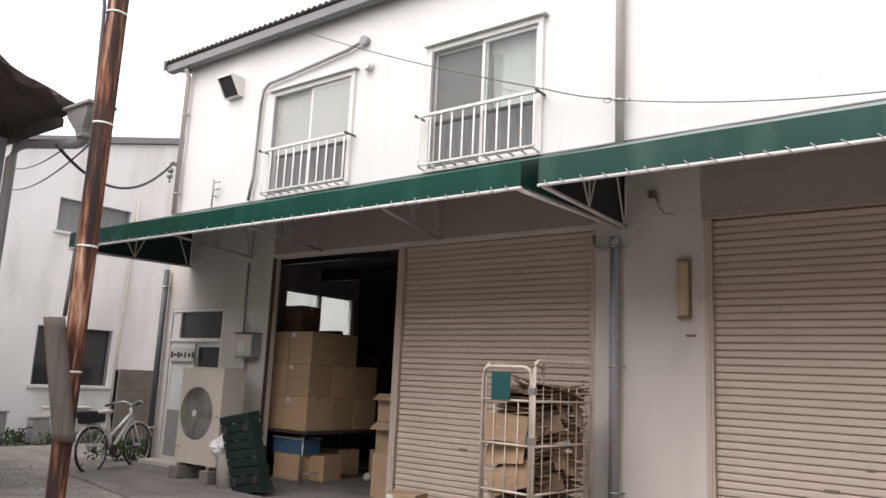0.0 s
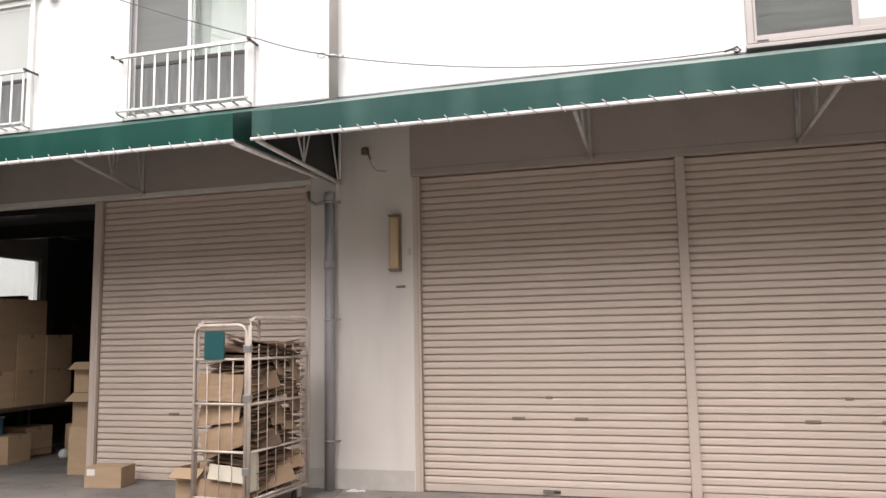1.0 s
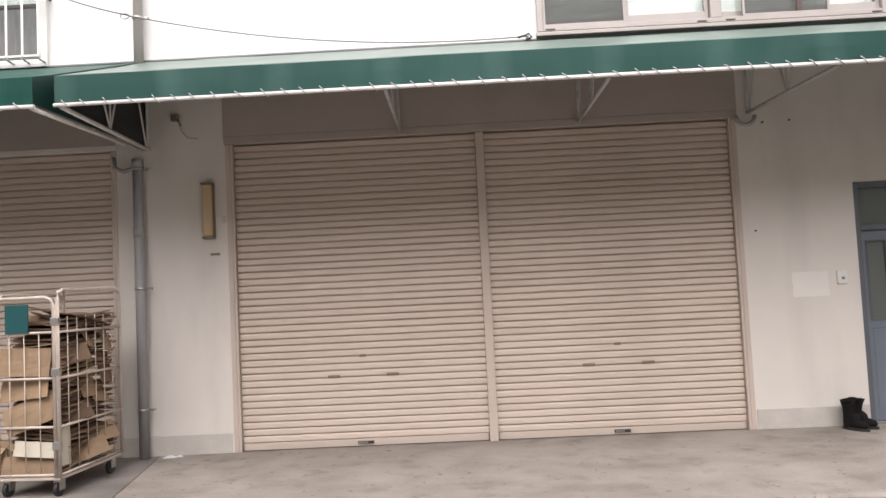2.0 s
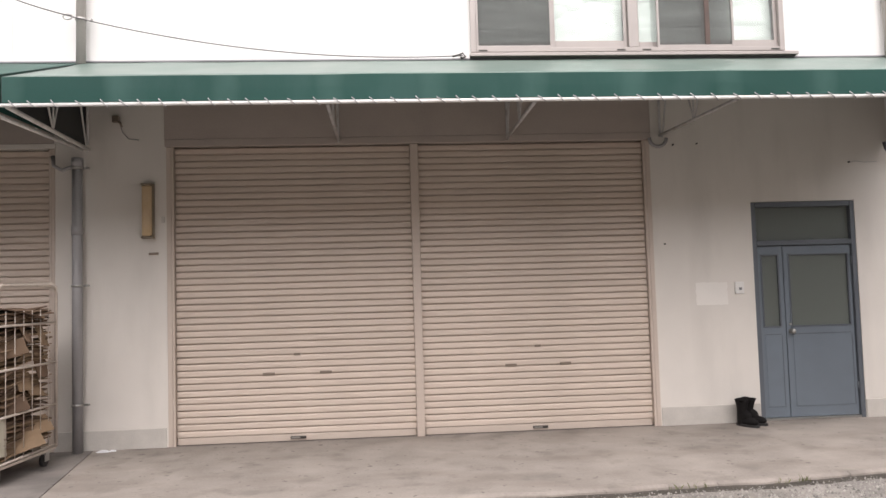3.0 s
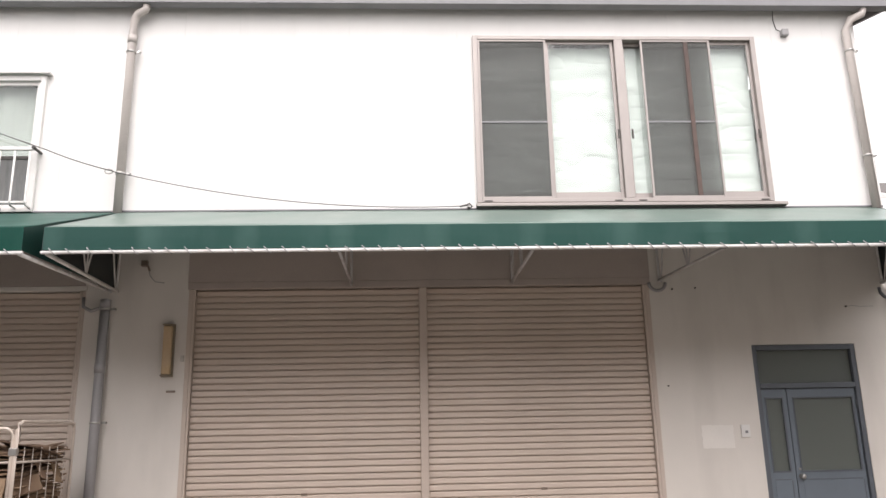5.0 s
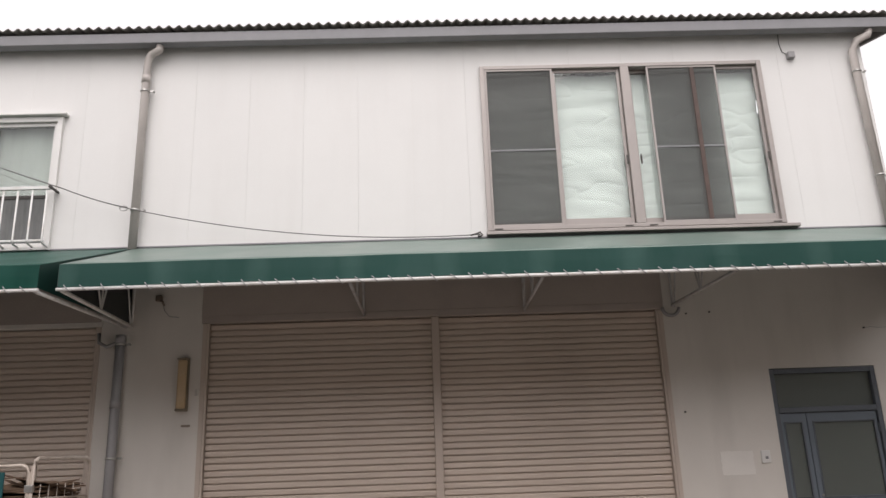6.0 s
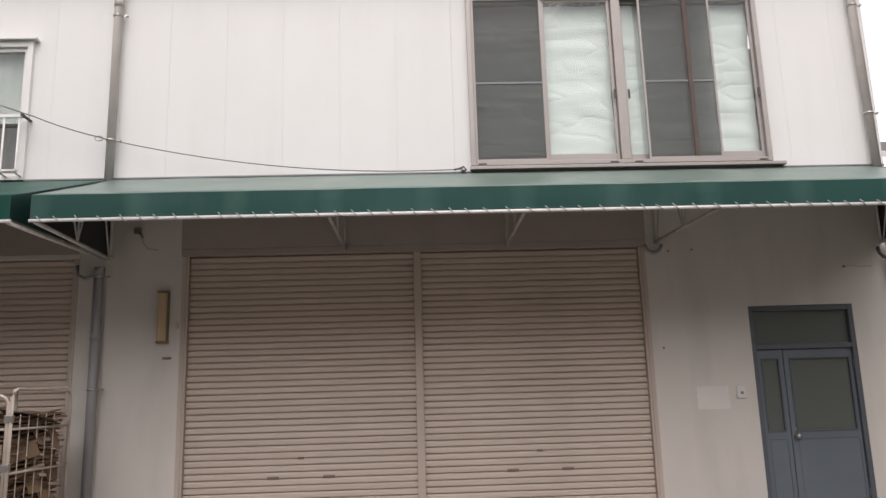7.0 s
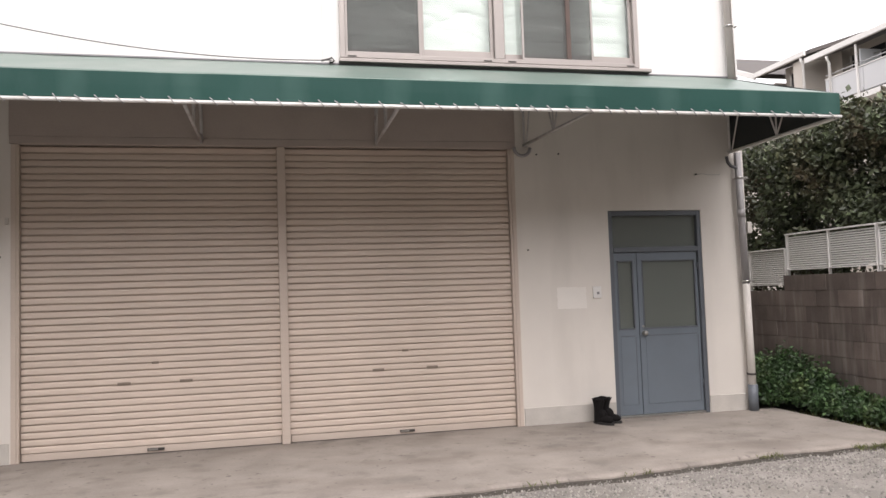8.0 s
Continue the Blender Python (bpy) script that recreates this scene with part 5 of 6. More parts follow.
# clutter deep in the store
carton(-7.6, 4.6, 0.0, 0.9, 0.8, 1.3, 8, CARD_DARK, tag=False, label="large carton deep in the store, shade put into its dark colour")
carton(-10.6, 3.6, 0.0, 0.9, 0.8, 1.9, -4, CARD_DARK, tag=False, label="tall carton deep in the store, shade put into its dark colour")
w = thing("store_rack", "dark steel rack with bundles deep in the store", "rack", (-8.6, 5.6, 0))
for x, y in ((-10.0, 5.3), (-10.0, 5.9), (-7.2, 5.3), (-7.2, 5.9)):
    part("upright", B(x - 0.03, x + 0.03, y - 0.03, y + 0.03, 0, 3.2), DARK_STEEL, w)
for z in (0.9, 1.8, 2.7):
    part("shelf", B(-10.03, -7.17, 5.27, 5.93, z, z + 0.04), DARK_STEEL, w)
w = thing("ladder", "dim steel ladder leaning on the store rack", "ladder", (-8.3, 4.0, 0))
for dy in (0.0, 0.4):
    part("stile", T([(-8.7, 3.7 + dy, 0.0), (-7.9, 4.9 + dy, 3.2)], 0.025, 8), STEEL, w)
for k in range(9):
    u = 0.08 + k * 0.1
    part("rung", T([(-8.7 + 0.8 * u, 3.7 + 1.2 * u, 3.2 * u), (-8.7 + 0.8 * u, 4.1 + 1.2 * u, 3.2 * u)], 0.014, 6), STEEL, w)

# ---- outdoor unit, meter box and clutter by the left door ----
ac = thing("outdoor_unit", "large cream air-conditioner outdoor unit on concrete blocks", "outdoor unit", (-9.63, -0.64, 0))
X0, X1, Y0, Y1, ZA, ZB = -10.06, -9.10, -0.80, -0.42, 0.22, 1.57
bm = bmesh.new()
panel_wall(bm, X0, X1, ZA, ZB - 0.03, Y0, Y0 + 0.02, [(-10.02, -9.26, 0.54, 1.30)])
box(bm, X0, X1, Y0 + 0.021, Y1, ZA, ZA + 0.02)
box(bm, X0, X0 + 0.01, Y0 + 0.02, Y1, ZA + 0.021, ZB - 0.03)
box(bm, X1 - 0.01, X1, Y0 + 0.02, Y1, ZA + 0.021, ZB - 0.03)
box(bm, X0 + 0.011, X1 - 0.011, Y1 - 0.012, Y1, ZA + 0.021, ZB - 0.03)
part("casing", bm, UNIT, ac)
part("top_panel", B(X0 - 0.008, X1 + 0.008, Y0 - 0.008, Y1 + 0.008, ZB - 0.028, ZB, 0.006), UNIT, ac)
part("fan_well", B(X0 + 0.02, X1 - 0.02, Y0 + 0.16, Y0 + 0.17, ZA + 0.03, ZB - 0.06), UNIT_DARK, ac)
cx, cz = -9.64, 0.92
bm = bmesh.new()
seg = 40
inner = [bm.verts.new((cx + 0.37 * math.cos(a * 2 * math.pi / seg), Y0 - 0.004, cz + 0.37 * math.sin(a * 2 * math.pi / seg))) for a in range(seg)]
sq = [bm.verts.new((cx + 0.39 * max(-1, min(1, 1.42 * math.cos(a * 2 * math.pi / seg))), Y0 - 0.004, cz + 0.39 * max(-1, min(1, 1.42 * math.sin(a * 2 * math.pi / seg))))) for a in range(seg)]
for a in range(seg):
    bm.faces.new((inner[a], inner[(a + 1) % seg], sq[(a + 1) % seg], sq[a]))
bmesh.ops.recalc_face_normals(bm, faces=bm.faces[:])
part("fan_ring", bm, UNIT, ac)
gr = bmesh.new()
for r in np.linspace(0.05, 0.365, 13):
    tube(gr, [(cx + r * math.cos(a / 36 * 2 * math.pi), Y0 - 0.014 - 0.025 * (1 - (r / 0.365) ** 2), cz + r * math.sin(a / 36 * 2 * math.pi)) for a in range(36)], 0.0032, 4, closed=True)
for k in range(20):
    a = k / 20 * 2 * math.pi
    tube(gr, [(cx + r * math.cos(a), Y0 - 0.014 - 0.025 * (1 - (r / 0.365) ** 2), cz + r * math.sin(a)) for r in (0.05, 0.16, 0.27, 0.37)], 0.003, 4)
part("fan_grille", gr, UNIT_WIRE, ac, "round wire fan grille")
bm = bmesh.new()
disc(bm, (cx, Y0 - 0.042, cz), 0.045, (0, 1, 0), 0.012, 20)
part("badge", bm, ALU, ac)
for k in range(3):
    bm = bmesh.new()
    n = 8
    vs = []
    for i in range(n + 1):
        a = k * 2 * math.pi / 3 + i / n * 1.5
        vs.append([bm.verts.new((cx + r * math.cos(a + r), Y0 + 0.05 + 0.06 * i / n, cz + r * math.sin(a + r))) for r in (0.07, 0.2, 0.345)])
    for a, b in zip(vs, vs[1:]):
        for j in range(2):
            bm.faces.new((a[j], b[j], b[j + 1], a[j + 1])).smooth = True
    part("fan_blade", bm, UNIT_DARK, ac)
# flat dark plates paint the shade of the hand recesses
for x, z in ((-9.99, 0.44), (-9.17, 0.50), (-9.17, 0.9)):
    part("recess_shade", B(x - 0.03, x + 0.03, Y0 - 0.006, Y0 - 0.001, z - 0.012, z + 0.012, 0.002), UNIT_DARK, ac)
for x in (-9.92, -9.24):
    part("foot", B(x - 0.04, x + 0.04, Y0 - 0.03, Y1 + 0.03, 0.172, 0.219), STEEL, ac)
for x in (-9.92, -9.22):
    single("concrete_block", B(x - 0.10, x + 0.09, -0.90, -0.40, 0.0, 0.17, 0.012), OLD_BLOCK, "grey concrete footing block under the outdoor unit", "block", group="footing blocks")

mb = thing("meter_box", "grey electric meter box with a pale lid on the wall", "meter box", (-9.49, -0.1, 1.72))
part("case", B(-9.72, -9.32, -0.18, 0.0, 1.74, 2.10, 0.012), PIPE, mb)
part("hood", B(-9.735, -9.305, -0.215, 0.0, 2.101, 2.115, 0.003), PIPE_DARK, mb)
part("lid", B(-9.70, -9.34, -0.195, -0.181, 1.76, 2.08, 0.006), UNIT, mb)
part("dial_window", B(-9.64, -9.46, -0.202, -0.194, 1.82, 1.98, 0.004), ALU, mb)
single("conduit", T([(-9.72, -0.05, 3.2), (-9.72, -0.05, 2.6), (-9.70, -0.05, 2.10)], 0.019, 10), PIPE, "grey conduit down to the meter box", "conduit")
single("conduit", T([(-9.60, -0.05, 1.72), (-9.60, -0.05, 0.0)], 0.022, 10), PIPE, "thin grey conduit below the meter box", "conduit")

d = thing("door_2", "white aluminium sliding door with a dark transom window", "door", (-11.0, 0.05, 0), kind="structure")
bm = bmesh.new()
box(bm, -11.74, -11.69, 0.0, 0.12, 0.0, 2.52, 0.004)
box(bm, -10.33, -10.28, 0.0, 0.12, 0.0, 2.52, 0.004)
for z in (2.47, 1.98):
    box(bm, -11.689, -10.331, 0.001, 0.12, z, z + 0.055, 0.004)
part("frame", bm, ALU, d)
part("transom_pane", B(-11.47, -10.33, 0.06, 0.066, 2.036, 2.469), DARK_GLASS, d, "dark transom pane")
part("infill_panel", B(-11.688, -11.47, 0.02, 0.1, 2.036, 2.469, 0.004), ALU, d)
bm = bmesh.new()
panel_wall(bm, -11.69, -11.02, 0.02, 1.98, 0.03, 0.06, [(-11.62, -11.09, 0.95, 1.88)])
lf = part("sliding_leaf", bm, ALU, d)
part("pane", B(-11.62, -11.09, 0.04, 0.046, 0.95, 1.88), PAPER, lf, "milky pane")
part("kick_panel", B(-11.62, -11.09, 0.024, 0.031, 0.12, 0.86, 0.004), PIPE, lf, "grey lower panel")
bm = bmesh.new()
panel_wall(bm, -11.05, -10.335, 0.02, 1.98, 0.07, 0.10, [(-10.98, -10.42, 0.95, 1.90)])
lf = part("sliding_leaf", bm, ALU, d)
part("pane", B(-10.98, -10.42, 0.082, 0.088, 0.95, 1.90), DARK_GLASS, lf, "dark pane")
sg = thing("door_sign", "pale sign strip with worn dark lettering on the door", "sign", (-11.0, 0.0, 1.7))
part("strip", B(-11.66, -10.98, -0.006, -0.001, 1.655, 1.865), PIPE_CREAM, sg)
for k, (dx, wd, hg) in enumerate(((0.05, 0.10, 0.10), (0.2, 0.12, 0.04), (0.36, 0.1, 0.10), (0.5, 0.09, 0.05), (0.68, 0.07, 0.09), (0.85, 0.10, 0.06), (1.02, 0.09, 0.09))):
    part("letter_bar", B(-11.645 + dx * 0.6, -11.645 + dx * 0.6 + wd * 0.62, -0.010, -0.0062, 1.76 - hg / 2, 1.76 + hg / 2), PRINT, sg)
single("door_step", B(-11.75, -10.35, -0.32, -0.02, 0.0, 0.07, 0.01), PLINTH, "low concrete step before the sliding door", "step")

# waste bin with a plastic bag
bn = thing("waste_bin", "pale grey plastic bin lined with a white bag", "bin", (-8.83, -0.80, 0))
bm = bmesh.new()
v0 = [bm.verts.new((-8.83 + 0.13 * math.cos(a * math.pi / 10), -0.80 + 0.13 * math.sin(a * math.pi / 10), 0)) for a in range(20)]
v1 = [bm.verts.new((-8.83 + 0.165 * math.cos(a * math.pi / 10), -0.80 + 0.165 * math.sin(a * math.pi / 10), 0.46)) for a in range(20)]
for a in range(20):
    bm.faces.new((v0[a], v0[(a + 1) % 20], v1[(a + 1) % 20], v1[a])).smooth = True
bm.faces.new(v0[::-1])
part("shell", bm, PIPE_CREAM, bn)
bm = bmesh.new()
bmesh.ops.create_icosphere(bm, subdivisions=4, radius=0.2)
for v in bm.verts:
    n = noise.noise(v.co * 9) * 0.045 + noise.noise(v.co * 22) * 0.02
    v.co = Vector((v.co.x, v.co.y, v.co.z * 0.8)) + v.co.normalized() * n
bmesh.ops.translate(bm, vec=(-8.88, -0.82, 0.52), verts=bm.verts[:])
part("bag", bm, BAG, bn, "crumpled white plastic bag")

# green plastic pallet leaning by the open front
PM = pose(-8.21, -0.86, 0.02, 12, -9, -6)
pl = thing("plastic_pallet", "dark green plastic pallet leaning upright by the open store", "pallet", (-8.3, -0.86, 0))
bm = bmesh.new()
for x in (-0.33, -0.02, 0.29):
    box(bm, x, x + 0.045, -0.06, 0.06, 0.0, 1.0, 0.006)
part("stringer", turned(bm, PM), CRATE, pl)
for i in range(9):
    part("deck_slat", turned(B(-0.34, 0.345, -0.085, -0.061, 0.005 + i * 0.112, 0.104 + i * 0.112, 0.005), PM), CRATE, pl)
for i in range(5):
    part("back_slat", turned(B(-0.34, 0.345, 0.061, 0.08, 0.005 + i * 0.224, 0.1 + i * 0.224, 0.005), PM), CRATE, pl)
for x in (-0.25, 0.22):
    for z in (0.16, 0.83):
        bm = bmesh.new()
        disc(bm, (x, -0.087, z), 0.055, (0, 1, 0), 0.012, 14)
        part("deck_boss", turned(bm, PM), DARK_STEEL, pl)


# ---- bicycle ----
def bicycle(m):
    w = thing("bicycle", "white city bicycle parked by the building's corner", "bicycle", tuple(m.translation))
    P = lambda bm: turned(bm, m)
    R = 0.33
    for x in (0.0, 1.06):
        bm = bmesh.new()
        tube(bm, [(x + R * math.cos(a / 32 * 6.2832), 0, R + R * math.sin(a / 32 * 6.2832)) for a in range(32)], 0.017, 8, closed=True)
        wh = part("wheel", P(bm), RUBBER, w)
        bm = bmesh.new()
        tube(bm, [(x + (R - 0.025) * math.cos(a / 32 * 6.2832), 0, R + (R - 0.025) * math.sin(a / 32 * 6.2832)) for a in range(32)], 0.011, 6, closed=True)
        for k in range(16):
            a = k / 16 * 6.2832
            tube(bm, [(x, 0.02 * (-1) ** k, R), (x + (R - 0.03) * math.cos(a), 0, R + (R - 0.03) * math.sin(a))], 0.0018, 4)
        disc(bm, (x, 0, R), 0.03, (0, 1, 0), 0.09, 12)
        part("rim", P(bm), STEEL, wh)
        bm = bmesh.new()
        tube(bm, [(x + (R + 0.04) * math.cos(a), 0, R + (R + 0.04) * math.sin(a)) for a in np.linspace(radians(20), radians(165), 14)], 0.016, 6)
        part("mudguard", P(bm), BIKE, w)
    bm = bmesh.new()
    for a, b in (((0.42, 0, 0.29), (0.34, 0, 0.80)), ((0.42, 0, 0.29), (0.89, 0, 0.76)), ((0.39, 0, 0.50), (0.88, 0, 0.84)), ((0.92, 0, 0.70), (0.86, 0, 0.92))):
        tube(bm, [a, b], 0.024, 10)
    for s in (-0.05, 0.05):
        tube(bm, [(0.42, s * 0.6, 0.29), (0.0, s, 0.33)], 0.009, 6)
        tube(bm, [(0.36, s * 0.4, 0.66), (0.0, s, 0.33)], 0.008, 6)
        tube(bm, [(0.92, s * 0.5, 0.72), (0.99, s, 0.5), (1.06, s, 0.33)], 0.011, 8)
    part("frame", P(bm), BIKE, w)
    bm = bmesh.new()
    bmesh.ops.create_uvsphere(bm, u_segments=14, v_segments=8, radius=1, matrix=Matrix.Translation((0.28, 0, 0.88)) @ Matrix.Diagonal((0.14, 0.085, 0.04, 1)))
    tube(bm, [(0.34, 0, 0.78), (0.33, 0, 0.87)], 0.013, 8)
    part("saddle", P(bm), ALU, w)
    bm = bmesh.new()
    tube(bm, [(0.72, -0.27, 0.99), (0.80, -0.26, 1.01), (0.88, -0.14, 1.03), (0.87, 0, 0.98), (0.88, 0.14, 1.03), (0.80, 0.26, 1.01), (0.72, 0.27, 0.99)], 0.012, 8)
    tube(bm, [(0.86, 0, 0.92), (0.87, 0, 0.99)], 0.013, 8)
    part("handlebar", P(bm), STEEL, w)
    for s in (-1, 1):
        part("grip", P(T([(0.62, 0.275 * s, 0.97), (0.74, 0.27 * s, 0.995)], 0.018, 8)), RUBBER, w)
    bm = bmesh.new()
    disc(bm, (0.42, -0.05, 0.29), 0.095, (0, 1, 0), 0.006, 24)
    disc(bm, (0.0, -0.05, 0.33), 0.05, (0, 1, 0), 0.014, 16)
    tube(bm, [(0.42, -0.052, 0.38), (0.0, -0.052, 0.375)], 0.006, 5)
    tube(bm, [(0.42, -0.052, 0.20), (0.0, -0.052, 0.285)], 0.006, 5)
    part("chainset", P(bm), DARK_STEEL, w)
    for s, dz, dx in ((-1, -0.15, 0.07), (1, 0.15, -0.07)):
        bm = bmesh.new()
        tube(bm, [(0.42, 0.07 * s, 0.29), (0.42 + dx, 0.08 * s, 0.29 + dz)], 0.009, 6)
        box(bm, 0.37 + dx, 0.47 + dx, 0.09 * s - 0.035, 0.09 * s + 0.035, 0.28 + dz, 0.30 + dz, 0.004)
        part("pedal", P(bm), DARK_STEEL, w)
    bm = bmesh.new()
    for x in (-0.18, 0.10):
        for s in (-0.06, 0.06):
            tube(bm, [(0.0, s, 0.33), (x, s, 0.70)], 0.006, 5)
    for s in (-0.06, 0.0, 0.06):
        tube(bm, [(-0.2, s, 0.71), (0.22, s, 0.71)], 0.007, 5)
    part("carrier", P(bm), STEEL, w)
    bm = bmesh.new()
    box(bm, -0.20, 0.16, -0.11, 0.11, 0.722, 0.86, 0.03)
    box(bm, -0.22, -0.02, -0.12, 0.12, 0.80, 0.90, 0.025)
    for v in bm.verts:
        v.co += 0.012 * noise.noise_vector(v.co * 9)
    part("rear_bag", P(bm), RUBBER, w, "slumped black carrier bag")
    bm = bmesh.new()
    tube(bm, [(0.0, 0.07, 0.30), (-0.02, 0.20, 0.0)], 0.009, 6)
    part("stand", P(bm), STEEL, w)


bicycle(pose(-11.25, -1.38, -0.042, -5, 0, 112))

# ---- rusty pole with a plank guard ----
POLE = Vector((-7.80, -3.62, 0.0))
TOP = Vector((-7.69, -3.68, 7.6))
along = lambda z: POLE.lerp(TOP, z / 7.6)
pole = thing("utility_pole", "leaning utility pole with flaking brown paint", "pole", (-7.82, -3.62, -0.05))
bm = bmesh.new()
tube(bm, [along(z) + Vector((0.006 * noise.noise((z, 1, 1)), 0.006 * noise.noise((z, 2, 7)), 0)) for z in np.linspace(-0.4, 7.6, 24)], 0.090, 18, r_end=0.108)
part("shaft", bm, RUST, pole)
for z in (1.46, 2.72, 4.02, 5.25):
    bm = bmesh.new()
    c = along(z)
    disc(bm, c, 0.094 + 0.0026 * z, (0.02, 0, 1), 0.022, 18)
    part("strap", bm, ALU, pole, "pale metal strap")
bm = bmesh.new()
side, away = Vector((0.44, 0.90, 0)), Vector((-0.90, 0.44, 0))
low, high = Vector((-7.625, -3.69, 0.80)), Vector((-7.735, -3.89, 1.97))
rings = []
for i in range(15):
    u = i / 14
    c = low.lerp(high, u)
    ring = []
    for a in range(20):
        q = a / 20 * 2 * math.pi
        grow = 1 + 0.10 * noise.noise((math.cos(q) * 1.6, math.sin(q) * 1.6, u * 1.3)) + 0.05 * noise.noise((math.cos(q) * 7, math.sin(q) * 7, u * 0.8))
        rough = 0.03 * noise.noise((q * 1.7, 3, 5)) * (i in (0, 14))
        ring.append(bm.verts.new(c + side * 0.100 * grow * math.cos(q) + away * 0.075 * grow * math.sin(q) + Vector((0, 0, rough))))
    rings.append(ring)
for a, b in zip(rings, rings[1:]):
    for k in range(20):
        bm.faces.new((a[k], a[(k + 1) % 20], b[(k + 1) % 20], b[k])).smooth = True
bm.faces.new(rings[0][::-1])
bm.faces.new(rings[-1])
bmesh.ops.recalc_face_normals(bm, faces=bm.faces[:])
part("timber_guard", bm, PLANK, pole, "weathered grey split-log guard")
part("cable", T([along(z) + Vector((-0.05, -0.10 - 0.03 * math.sin(z * 1.3), 0)) for z in np.linspace(2.0, 5.3, 12)] + [along(5.6) + Vector((-0.3, -0.05, 0.15)), along(5.9) + Vector((-0.9, -0.05, 0.35))], 0.02, 7), CABLE_GREY, pole)
bm = bmesh.new()
c = along(5.95)
box(bm, -0.16, 0.2, -0.12, 0.12, -0.12, 0.3, 0.02, m=Matrix.Translation(c + Vector((0.06, 0, 0))))
part("junction_box", bm, PIPE, pole, "grey junction box")
single("overhead_cable", T(hang((-9.05, -3.5, 4.05), (-11.93, -0.15, 5.12), 0.5, 18), 0.02, 6), CABLE, "black overhead cable sagging to the building's corner", "cable")
for far, near in ((5.45, 4.15), (5.0, 3.95)):
    single("overhead_cable", T(hang((-16.55, -0.9, far), (-7.80, -3.62, near), 0.2, 16), 0.011, 6), CABLE_GREY, "thin grey cable strung across the yard", "cable")
w = thing("cable_bracket", "grey bracket and insulator at the building's corner", "bracket", (-11.95, -0.1, 4.9))
bm = bmesh.new()
box(bm, -12.02, -11.94, -0.18, 0.0, 5.08, 5.13, 0.006)
for z in (4.87, 4.97):
    disc(bm, (-11.97, -0.17, z), 0.05, (0, 0, 1), 0.06, 12)
tube(bm, [(-11.97, -0.17, 4.75), (-11.97, -0.17, 5.1)], 0.015, 6)
part("arm", bm, PIPE, w)

# ---- old shed at the yard's edge ----
shed = thing("shed", "old zinc-clad shed with a dark rotting roof edge", "shed", (-12.5, -5.5, 0))
bm = bmesh.new()
box(bm, -10.45, -10.3, -8.5, -3.65, -0.05, 4.9)
box(bm, -15.0, -10.451, -3.8, -3.65, -0.05, 4.35)
part("wall", bm, SHED, shed)
for k in range(9):
    x = -10.29
    y = -3.9 - k * 0.5
    part("wall_rib", B(-10.3, -10.27, y - 0.02, y + 0.02, 0, 4.8), SHED, shed)
part("corner_post", B(-10.36, -10.24, -3.66, -3.56, -0.05, 4.3, 0.006), SHED, shed)
bm = bmesh.new()
rows = []
for i in range(61):
    x = -15.5 + 6.75 * i / 60
    slope = [(-3.35 - 5.65 * k / 60, 4.47 + 1.48 * k / 60) for k in range(61)]
    rows.append([bm.verts.new((x + (0.34 * noise.noise((0, y * 2.1, 4)) + 0.16 * noise.noise((0, y * 7, 2)) - 0.06) * (i == 60), y + 0.07 * noise.noise((x * 3, y, 3)) * (y == -3.35), z + 0.03 * math.cos(i * math.pi / 2) + 0.03 * noise.noise((x * 2, y, 9)) + (0.10 * noise.noise((1, y * 3.1, 6)) - 0.05) * (i == 60))) for y, z in slope])
for a, b in zip(rows, rows[1:]):
    for k in range(60):
        bm.faces.new((a[k], b[k], b[k + 1], a[k + 1]))
r = part("roof_sheet", bm, SHED_ROOF, shed, "dark rotting roof sheeting")
md = r.modifiers.new("sheet", "SOLIDIFY")
md.thickness = 0.05
for k, y in enumerate((-3.5, -4.3, -5.2)):
    z = 4.36 + 0.265 * (-3.5 - y)
    part("rafter", B(-15.3, -9.05, y - 0.05, y + 0.05, z - 0.08, z + 0.02), SHED_ROOF, shed)
bm = bmesh.new()
hop = []
for z, gx, gy in ((4.40, 0.25, 0.14), (4.30, 0.235, 0.13), (4.16, 0.12, 0.10), (4.13, 0.09, 0.085), (4.05, 0.085, 0.08)):
    hop.append([bm.verts.new((-8.52 + sx * gx, -3.43 + sy * gy, z)) for sx, sy in ((-1, -1), (1, -1), (1, 1), (-1, 1))])
for a, b in zip(hop, hop[1:]):
    for k in range(4):
        bm.faces.new((a[k], b[k], b[(k + 1) % 4], a[(k + 1) % 4]))
bm.faces.new(hop[0])
bm.faces.new(hop[-1][::-1])
bmesh.ops.recalc_face_normals(bm, faces=bm.faces[:])
bmesh.ops.bevel(bm, geom=bm.edges[:], offset=0.014, segments=2, affect="EDGES")
rh = part("rain_head", bm, PIPE, shed, "grey plastic rain head")
bm = bmesh.new()
box(bm, -8.80, -8.22, -3.60, -3.26, 4.385, 4.425, 0.012)
part("rim", bm, PIPE, rh)
part("drain_pipe", T([(-8.58, -3.43, 4.14), (-8.58, -3.43, 4.08), (-8.64, -3.43, 4.03), (-8.75, -3.43, 4.03), (-10.0, -3.45, 4.22), (-10.15, -3.47, 4.20), (-10.2, -3.5, 4.05), (-10.2, -3.52, 0.0)], 0.062, 12), PIPE, shed, "grey plastic drain pipe")

